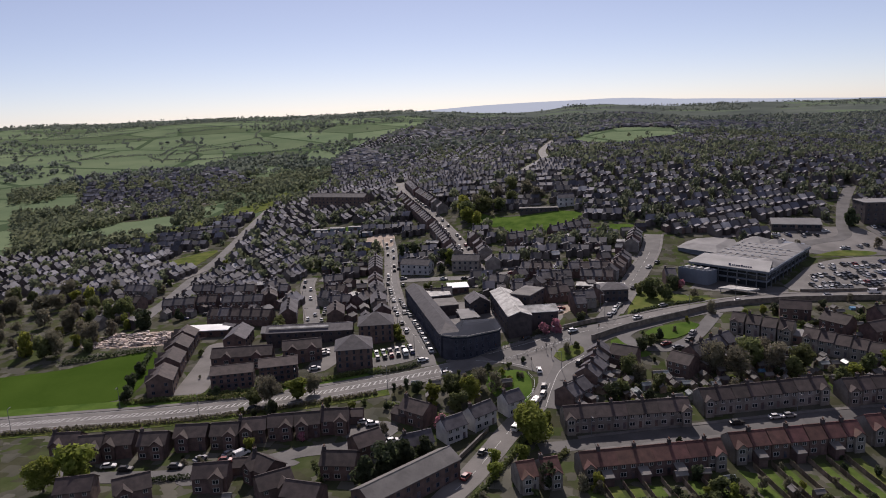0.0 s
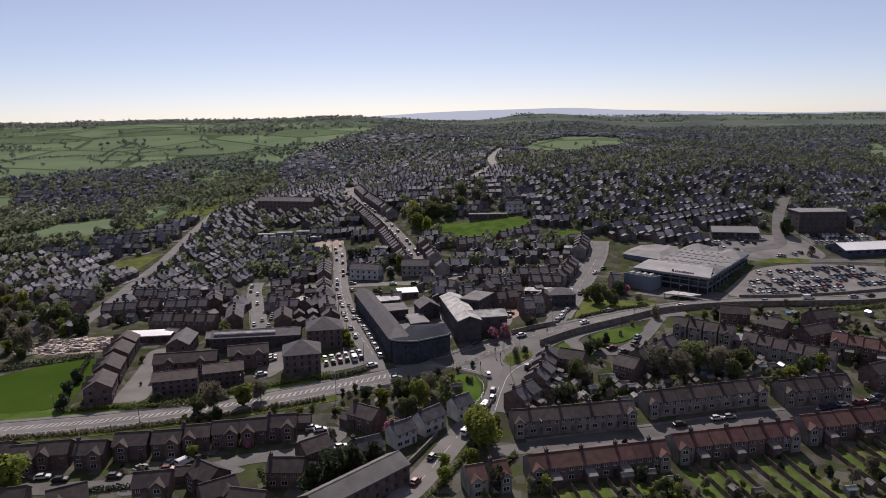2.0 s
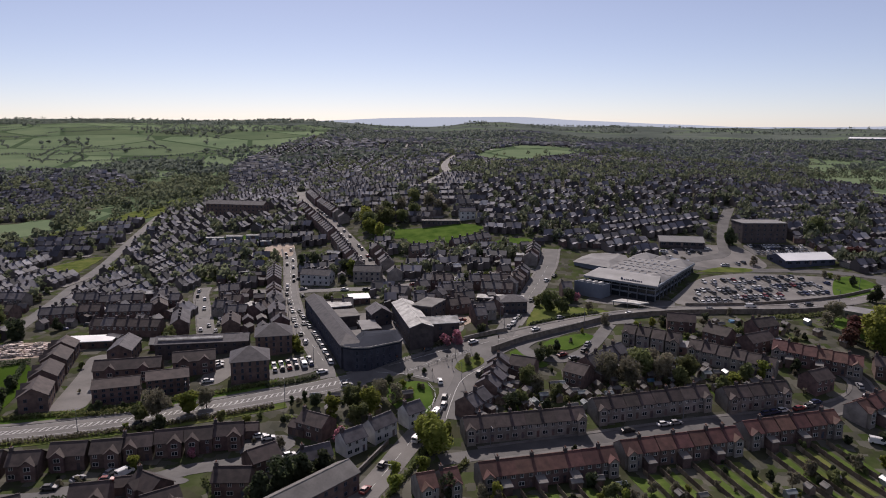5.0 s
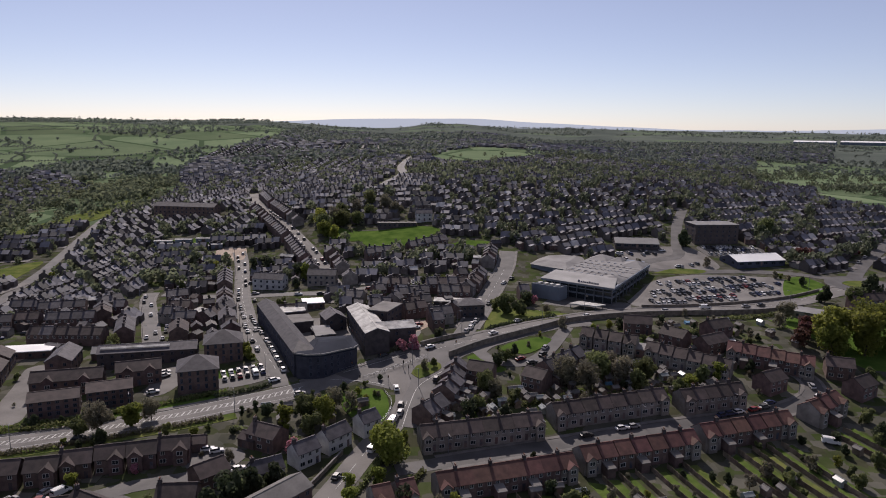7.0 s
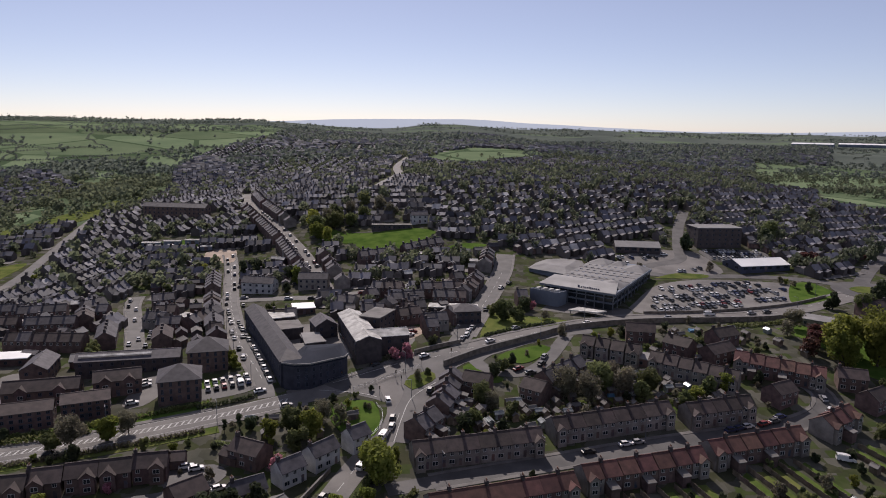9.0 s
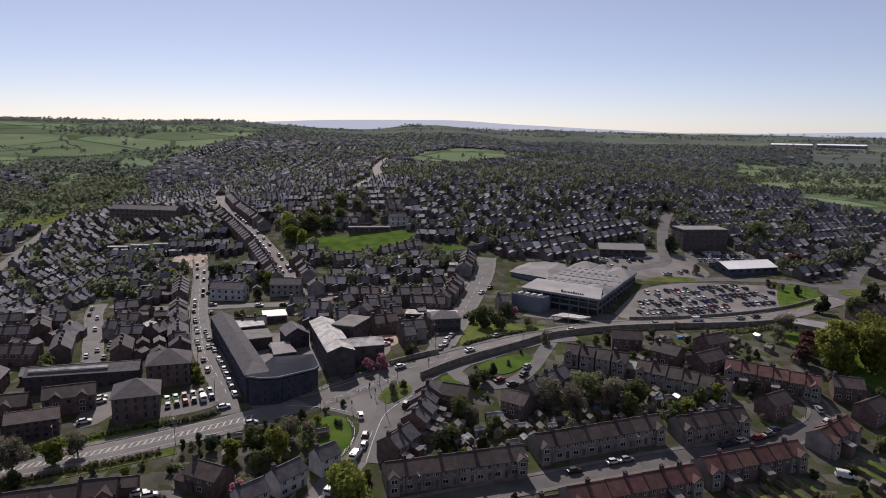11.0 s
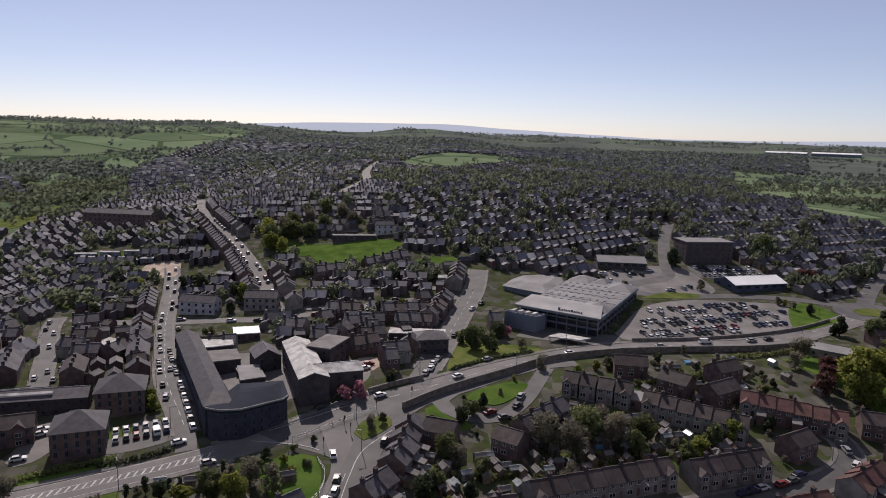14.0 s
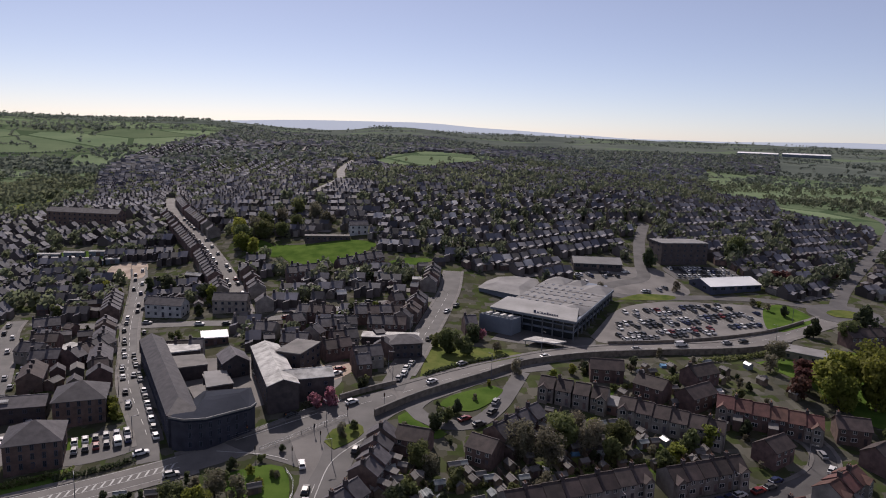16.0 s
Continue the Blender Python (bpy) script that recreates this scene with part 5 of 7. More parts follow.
def far_house(q, d, nrm, w, dep, eave, ridge, wallm):
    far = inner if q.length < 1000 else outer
    z = tz(q.x, q.y) - 0.5
    c = [q - d * w / 2 - nrm * dep / 2, q + d * w / 2 - nrm * dep / 2, q + d * w / 2 + nrm * dep / 2, q - d * w / 2 + nrm * dep / 2]
    r0, r1 = q - d * w / 2, q + d * w / 2
    e = 0.3
    far.v.extend([(p.x, p.y, z) for p in c] + [(p.x, p.y, z + eave) for p in c] + [(r0.x, r0.y, z + ridge), (r1.x, r1.y, z + ridge)])
    n = len(far.v) - 10
    far.f.extend([(n, n + 1, n + 5, n + 4), (n + 1, n + 2, n + 6, n + 9, n + 5), (n + 2, n + 3, n + 7, n + 6), (n + 3, n, n + 4, n + 8, n + 7)])
    far.m.extend([1] * 4)
    o = [c[0] - nrm * e, c[1] - nrm * e, c[2] + nrm * e, c[3] + nrm * e]
    n = len(far.v)
    far.v.extend([(o[0].x, o[0].y, z + eave - 0.1), (o[1].x, o[1].y, z + eave - 0.1), (r1.x, r1.y, z + ridge + 0.15), (r0.x, r0.y, z + ridge + 0.15), (o[2].x, o[2].y, z + eave - 0.1), (o[3].x, o[3].y, z + eave - 0.1)])
    far.f.extend([(n, n + 1, n + 2, n + 3), (n + 3, n + 2, n + 4, n + 5)])
    far.m.extend([2 if rng.random() < 0.045 else 0] * 2)
    if wallm and q.length < 750:
        k, hw, n = q - nrm * (dep / 2 + 1.6) - d * (w / 4), w / 4, len(far.v)
        c = [k - d * hw - nrm * 1.6, k + d * hw - nrm * 1.6, k + d * hw + nrm * 1.6, k - d * hw + nrm * 1.6]
        far.v.extend([(p.x, p.y, z) for p in c] + [(p.x, p.y, z + (3.2 if i in (0, 3) else 4.2)) for i, p in enumerate(c)])
        far.f.extend([(n, n + 1, n + 5, n + 4), (n + 1, n + 2, n + 6, n + 5), (n + 3, n, n + 4, n + 7)])
        far.m.extend([1] * 3)
        m0 = len(far.v)
        far.v.extend([(p.x, p.y, z + (3.3 if i in (0, 3) else 4.3)) for i, p in enumerate(c)])
        far.f.append((m0, m0 + 1, m0 + 2, m0 + 3))
        far.m.append(0)
    if wallm:
        k = r0 + d * 0.6
        n = len(far.v)
        t = [(k.x + a, k.y + b) for a, b in ((-0.5, -0.5), (0.5, -0.5), (0.5, 0.5), (-0.5, 0.5))]
        far.v.extend([(*p, z + ridge - 0.6) for p in t] + [(*p, z + ridge + 1.3) for p in t])
        far.f.extend([(n, n + 1, n + 5, n + 4), (n + 1, n + 2, n + 6, n + 5), (n + 2, n + 3, n + 7, n + 6), (n + 3, n, n + 4, n + 7), (n + 4, n + 5, n + 6, n + 7)])
        far.m.extend([1] * 5)


def far_tree(x, y, r):
    """A ragged crown of a few torn lumps."""
    z, dist = tz(x, y), math.hypot(x, y)
    if dist < 1150:
        for _ in range(70 if dist < 600 else 36):
            n = Vector((rng.gauss(0, 1), rng.gauss(0, 1), rng.gauss(0, 1))).normalized() * r * rng.uniform(0.45, 1.05)
            p = Vector((x + n.x, y + n.y, z + r * 1.05 + n.z * 1.1))
            u = Vector((rng.gauss(0, 1), rng.gauss(0, 1), rng.gauss(0, 1))).normalized()
            v = u.orthogonal().normalized()
            s = r * rng.uniform(0.22, 0.42)
            crowns.face([tuple(p + u * s), tuple(p + v * s * 0.9), tuple(p - u * s * 0.8), tuple(p - v * s)])
        return
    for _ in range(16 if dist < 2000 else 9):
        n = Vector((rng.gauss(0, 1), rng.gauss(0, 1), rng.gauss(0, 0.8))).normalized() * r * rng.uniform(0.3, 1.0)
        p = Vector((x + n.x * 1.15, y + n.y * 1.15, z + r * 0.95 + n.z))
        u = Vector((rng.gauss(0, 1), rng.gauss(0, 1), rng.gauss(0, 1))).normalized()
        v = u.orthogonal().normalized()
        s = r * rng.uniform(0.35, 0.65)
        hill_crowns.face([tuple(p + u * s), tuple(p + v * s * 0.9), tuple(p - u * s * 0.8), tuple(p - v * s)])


def lane(ax, ay, bx, by, half):
    """A short stretch of back street, draped."""
    a, b = Vector((ax, ay)), Vector((bx, by))
    nrm = Vector((ay - by, bx - ax)).normalized() * half
    n = max(1, round((b - a).length / 12))
    for k in range(n):
        p, q = a.lerp(b, k / n), a.lerp(b, (k + 1) / n)
        lanes.face([(w.x, w.y, tz(w.x, w.y) + 0.35) for w in (p - nrm, q - nrm, q + nrm, p + nrm)])


def built_up(x, y):
    """Where the rows of the town beyond stand."""
    if y < 325 or (x > 30 and y < 385) or (math.hypot(x, y) < 400 and -120 < x < -60):
        return False
    if in_valley(x, y):
        return inside((x, y), WEST_ESTATE)
    return not is_field(x, y)


# districts of streets, each with its own slant
SEEDS = []
yy = 300.0
while yy < 2500:
    size = 95 + yy * 0.05
    xx = -0.95 * yy - 60
    while xx < 1.0 * yy + 60:
        SEEDS.append((xx + rng.uniform(-0.35, 0.35) * size, yy + rng.uniform(-0.35, 0.35) * size, size))
        xx += size
    yy += size
for cx, cy, size in SEEDS:
    d = math.hypot(cx, cy)
    if d > 2450 or abs(math.degrees(math.atan2(cx, cy))) > 45:
        continue
    near = [o for o in SEEDS if o[0] != cx and abs(o[0] - cx) < 2.2 * size and abs(o[1] - cy) < 2.2 * size]
    turn = 0.5 * noise.noise((cx * 0.0022, cy * 0.0022, 4.0)) + rng.choice((0.0, 0.06, 0.12, -0.1, -0.18, 0.2) if cx > -60 else (0.1, 0.2, -0.3, 1.5, 0.5, 0.0))
    dv = Vector((math.cos(turn), math.sin(turn)))
    nv = Vector((-dv.y, dv.x))
    w = rng.choice((4.9, 5.2, 6.0)) if d < 1000 else 7.0
    street, plot = rng.uniform(5.5, 8), (rng.uniform(3.2, 6) if d < 1000 else rng.uniform(6, 10))
    semis = rng.random() < 0.3
    leafy_part = noise.noise((cx * 0.004, cy * 0.004, 9.0)) > (0.2 if d < 1100 else -0.1) or (d > 1150 and cx > 0.28 * cy)
    t = -0.8 * size + rng.uniform(0, 8)
    side = 0
    while t < 0.8 * size:
        i, run = -0.8 * size, 0
        stop = rng.randint(6, 14)
        begin = None
        while i < 0.8 * size:
            q = Vector((cx, cy)) + dv * i + nv * t
            mine = (q.x - cx) ** 2 + (q.y - cy) ** 2
            ok = all((q.x - o[0]) ** 2 + (q.y - o[1]) ** 2 > mine for o in near) and built_up(q.x, q.y)
            if ok and d < 1150:
                ok = clear(q.x, q.y, 2.5)
            if ok and d < 620:
                ok = all((q.x - u) ** 2 + (q.y - v) ** 2 > 60 for u, v in placed)
            if ok and rng.random() < (0.4 if leafy_part and d > 600 else 0.05):
                far_tree(q.x, q.y, rng.uniform(2.2, 4.6) * (1 + d / 4000))
                ok = False
            if ok and not (semis and run % 3 == 2) and run < stop:
                far_house(q, dv, nv, w, rng.uniform(5.8, 7.0), rng.uniform(3.6, 4.6), rng.uniform(5.6, 7.0), d < 750 or (d < 1300 and run % 2 == 0))
                begin = begin or q
            if begin and (not ok or run >= stop):
                if side == 0 and (q - begin).length > 14:
                    e = nv * -(3.4 + street / 2)
                    lane(begin.x + e.x, begin.y + e.y, q.x + e.x, q.y + e.y, street * 0.36)
                begin = None
            run = run + 1 if ok and run < stop else 0
            i += w if run else w + 2.5
            if ok and rng.random() < (0.5 if d < 1000 else 0.35):
                g2 = q + nv * (5 + plot * rng.uniform(0.2, 0.9)) * (1 if side == 0 else -1) + dv * rng.uniform(-3, 3)
                if d > 1000 or clear(g2.x, g2.y, 1.5):
                    far_tree(g2.x, g2.y, rng.uniform(1.0, 2.6) * (1.5 if leafy_part else 1))
        t += 7 + 2 * plot if side == 0 else 7 + street
        side = 1 - side
# woods, hedges and scrub in the valley west of the town
for _ in range(9000):
    y = rng.uniform(440, 1500)
    x = -rng.uniform(0.17, 0.9) * y
    if not in_valley(x, y) or inside((x, y), WEST_ESTATE) or inside((x, y), MEADOW) or is_field(x, y):
        if not (inside((x, y), MEADOW) and rng.random() < 0.06):
            continue
    if noise.noise((x * 0.012, y * 0.012, 17.0)) > (0.0 if y < 900 else -0.12):
        far_tree(x, y, rng.uniform(2.4, 5.6))
# copses and a second close on the high pasture
for _ in range(260):
    x, y = rng.uniform(0, 230), rng.uniform(860, 1400)
    if inside((x, y), HIGH_FIELD) and (y < 985 or x > 165 or abs(y - 1060 - 0.4 * x) < 12):
        far_tree(x, y, rng.uniform(1.6, 3.6))
# hedgerow trees and woods on the hills
for _ in range(24000):
    a, dd = radians(rng.uniform(-46, 46)), rng.uniform(900, 4700)
    x, y = dd * math.sin(a), dd * math.cos(a)
    if not is_field(x, y):
        continue
    wood = noise.noise((x * 0.0035, y * 0.0035, 12.0))
    line = abs(noise.noise((x * 0.006, y * 0.006, 21.0)))
    if dd < 4300 and (wood > (0.2 if dd < 2300 else 0.12) or line < 0.016) and not inside((x, y), HIGH_FIELD):
        far_tree(x, y, rng.uniform(1.8, 3.8) * (1 + dd / 4000))
for _ in range(380):
    a, dd = radians(rng.uniform(-44, 46)), 900 + 2600 * rng.random() ** 1.3
    x, y = dd * math.sin(a), dd * math.cos(a)
    turn = rng.choice((0.15, 1.5)) - a + rng.uniform(-0.3, 0.3)
    ln = rng.uniform(90, 260)
    for k in range(int(ln / 5)):
        px, py = x + math.cos(turn) * 5 * k, y + math.sin(turn) * 5 * k + 6 * math.sin(k * 0.3)
        if is_field(px, py) and not inside((px, py), HIGH_FIELD):
            far_tree(px, py, rng.uniform(1.0, 2.2))
# thickets among the eastern meadows, garden trees in the outer town
for _ in range(2800):
    a, dd = radians(rng.uniform(19, 46)), rng.uniform(500, 1500)
    x, y = dd * math.sin(a), dd * math.cos(a)
    if noise.noise((x * 0.009, y * 0.009, 31.0)) > (0.0 if is_field(x, y) else 0.12) and clear(x, y, 3):
        far_tree(x, y, rng.uniform(1.8, 4.6))
for _ in range(4200):
    a, dd = radians(rng.uniform(-30, 28)), rng.uniform(400, 2300)
    x, y = dd * math.sin(a), dd * math.cos(a)
    if not is_field(x, y) and noise.noise((x * 0.008, y * 0.008, 41.0)) > -0.05 and clear(x, y, 2):
        far_tree(x, y, rng.uniform(1.5, 3.6) * (1 + dd / 5000))
for x, y in ((211, 446), (213, 437), (223, 452), (241, 540), (247, 527), (283, 590), (290, 600), (307, 619), (258, 507), (213, 397), (219, 391), (227, 395), (240, 405), (252, 414), (276, 438), (262, 420), (300, 470), (285, 450)):
    for _ in range(3):
        far_tree(x + rng.uniform(-5, 5), y + rng.uniform(-5, 5), rng.uniform(2.2, 4.4))
tagged(part("distant_houses", inner, (M["far_roof"], M["far_wall"], M["pale_roof"])), "dense rows of distant slate-roofed brick houses", "houses", kind="stuff")
tagged(part("outer_houses", outer, (M["outer_roof"], M["outer_wall"], M["pale_roof"])), "estate houses at the edge of town, tinted to suggest haze", "houses", kind="stuff")
tagged(part("distant_streets", lanes, M["old_asphalt"]), "narrow grey back streets between distant houses", "streets", kind="stuff")
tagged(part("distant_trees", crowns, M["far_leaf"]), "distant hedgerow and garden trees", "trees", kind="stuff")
tagged(part("hillside_trees", hill_crowns, M["hill_leaf"]), "hedgerow trees and woods on far hills, paled to suggest haze", "trees", kind="stuff")
# large pale sheds far off to the east
for x, y, w in ((1345, 2440, 130), (1500, 2400, 150)):
    block("distribution_shed", "far pale distribution shed with white roof", x, y, -35, w, 60, 3, M["cladding"], M["bright_sheet"], "gable", 4.0, cols=3, size=(2.6, 1.5))
# hills on the skyline; their blue haze is an emission, not lit colour
g = Geo()
pts = []
for i in range(121):
    a = radians(-48 + 96 * i / 120)
    az = -48 + 96 * i / 120
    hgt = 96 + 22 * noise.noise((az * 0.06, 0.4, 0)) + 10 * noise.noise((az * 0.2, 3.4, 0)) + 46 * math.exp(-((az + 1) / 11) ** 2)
    pts.append((4860 * math.sin(a), 4860 * math.cos(a), hgt))
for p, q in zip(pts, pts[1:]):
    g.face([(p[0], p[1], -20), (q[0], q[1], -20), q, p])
m = material("far_hills_haze_glow", (0.10, 0.13, 0.17), (0.13, 0.16, 0.20), 0.002, 0.02, 1.0, 0)
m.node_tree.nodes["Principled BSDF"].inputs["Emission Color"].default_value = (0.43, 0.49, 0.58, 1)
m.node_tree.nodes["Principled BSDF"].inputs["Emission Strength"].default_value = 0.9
tagged(part("backdrop", g, m), "hills along the horizon with haze put in as pale blue glow", "hills", kind="structure")

# ---- trees ----


def crown_mesh(name, mat, seed, r=3.2, tall=1.0, leaves=1250, size=0.44, lobes=10, hollow=0.55):
    """Leaf sprays in a cloud of lobes, with gaps."""
    rg = random.Random(seed)
    cs = []
    for i in range(lobes):
        a = rg.uniform(0, 6.28)
        rad = r * rg.uniform(0.1, 0.62)
        zz = rg.uniform(-0.6, 0.75) * r * tall
        cs.append((math.cos(a) * rad, math.sin(a) * rad, zz, r * rg.uniform(0.28, 0.52)))
    gg = Geo()
    for _ in range(leaves):
        cx, cy, cz, cr = rg.choice(cs)
        n = Vector((rg.gauss(0, 1), rg.gauss(0, 1), rg.gauss(0, 1))).normalized()
        p = Vector((cx, cy, cz)) + n * cr * (hollow + (1.1 - hollow) * rg.random())
        t = (n + Vector((rg.uniform(-1, 1), rg.uniform(-1, 1), rg.uniform(-1, 1))) * 0.8).normalized()
        u = t.orthogonal().normalized()
        v = t.cross(u)
        s = size * rg.uniform(0.5, 1.3)
        k = rg.uniform(0, 6.28)
        pts = []
        for j in range(4):
            aa = k + j * 1.5708
            ss = s * rg.uniform(0.55, 1.15)
            pts.append(tuple(p + u * math.cos(aa) * ss + v * math.sin(aa) * ss))
        gg.face(pts)
    return gg.mesh(name, mat)


def trunk_mesh(name, r, height, seed):
    rg = random.Random(seed)
    gg = Geo()
    gg.tube(0, 0, -0.6, height, r, r * 0.6, 7)
    for _ in range(6):
        a, ln = rg.uniform(0, 6.28), rg.uniform(1.4, 2.6)
        b = Vector((0, 0, height * rg.uniform(0.6, 1.0)))
        e = b + Vector((math.cos(a) * ln, math.sin(a) * ln, ln * rg.uniform(0.5, 1.2)))
        ring = [(math.cos(k * 1.2566), math.sin(k * 1.2566)) for k in range(5)]
        gg.solid([(b.x + c * r * 0.4, b.y + s * r * 0.4, b.z) for c, s in ring], [(e.x + c * r * 0.12, e.y + s * r * 0.12, e.z) for c, s in ring])
    return gg.mesh(name, M["bark"])


TRUNK = [trunk_mesh("trunk", 0.22, 1.9, s) for s in (1, 2, 3)]
CROWNS = {
    "green": [crown_mesh("crown", M["leaf"], 10 + s) for s in range(3)],
    "light": [crown_mesh("crown", M["leaf_light"], 20 + s) for s in range(3)],
    "dark": [crown_mesh("crown", M["leaf_dark"], 30 + s, leaves=1200, size=0.5, hollow=0.7) for s in range(2)],
    "bare": [crown_mesh("crown", M["twig"], 40 + s, leaves=800, size=0.36) for s in range(3)],
    "copper": [crown_mesh("crown", M["copper"], 50, leaves=900)],
    "pink": [crown_mesh("crown", M["blossom"], 60 + s, leaves=800, size=0.5) for s in range(2)],
    "tall": [crown_mesh("crown", M["leaf_dark"], 70, r=2.0, tall=2.0, leaves=800, size=0.4)],
    "big": [crown_mesh("crown", M["leaf"], 80 + s, leaves=5200, size=0.25, lobes=18) for s in range(2)],
    "big_light": [crown_mesh("crown", M["leaf_light"], 90 + s, leaves=5200, size=0.25, lobes=18) for s in range(2)],
    "big_bare": [crown_mesh("crown", M["twig"], 95 + s, leaves=4400, size=0.19, lobes=18) for s in range(2)],
}
WORDS = {"green": "spring-green broadleaf tree in a garden", "light": "yellow-green young broadleaf tree", "dark": "dark evergreen tree beside houses", "bare": "budding tree with bare brown twigs",
         "copper": "copper-leaved tree beside houses", "pink": "cherry tree in full pink blossom", "tall": "tall narrow dark conifer", "big": "large spring-green broadleaf tree", "big_light": "large bright yellow-green tree in new leaf",
         "big_bare": "large budding tree with bare twigs"}


SHRUBS = {"green": "rounded green shrub in a back garden", "light": "yellow-green shrub in a back garden", "dark": "dark evergreen bush beside a fence", "bare": "brown twiggy shrub coming into bud"}
NEAR_ROWS = [(-1, 202, 36, 210), (40, 215, 79, 225), (84, 224, 106, 229), (3, 176, 41, 187), (43, 190, 80, 200), (82, 203, 114, 211), (123, 216, 136, 224), (119, 258, 141, 246), (42, 243, 57, 256), (62, 274, 82, 264), (84, 260, 110, 244),
             (-1, 214, 12, 248), (-135, 220, -98, 238), (-140, 240, -95, 256), (-146, 218, -163, 270), (-127, 266, -88, 277), (-50, 152, -32, 172), (-37, 191, -15, 213), (-87, 235, -73, 247)]


def inside_row(x, y, ax, ay, bx, by, r=6.0):
    """Whether a spot lies within r of a row of houses."""
    a, b, q = Vector((ax, ay)), Vector((bx, by)), Vector((x, y))
    u = max(0.0, min(1.0, (q - a).dot(b - a) / (b - a).length_squared))
    return (a.lerp(b, u) - q).length < r


def tree(x, y, r, kind, shrub=False, trng=random.Random(11)):
    """A trunk with limbs under a crown of leaf sprays; r: the crown's radius."""
    k = r / 3.2
    t = new("shrub" if shrub else "tree")
    tagged(t, SHRUBS[kind] if shrub else WORDS[kind], "shrub" if shrub else "tree", "shrubs" if shrub else "trees")
    t.matrix_basis = pose(x, y, tz(x, y), 0, 0, trng.uniform(0, 360)) @ Matrix.Scale(k, 4)
    part("trunk", trng.choice(TRUNK), None, t)
    c = part("crown", trng.choice(CROWNS[kind]), None, t)
    c.location = (0, 0, 3.3 if kind != "tall" else 4.2)
    c.scale = (trng.uniform(0.9, 1.15), trng.uniform(0.9, 1.15), trng.uniform(0.85, 1.2))


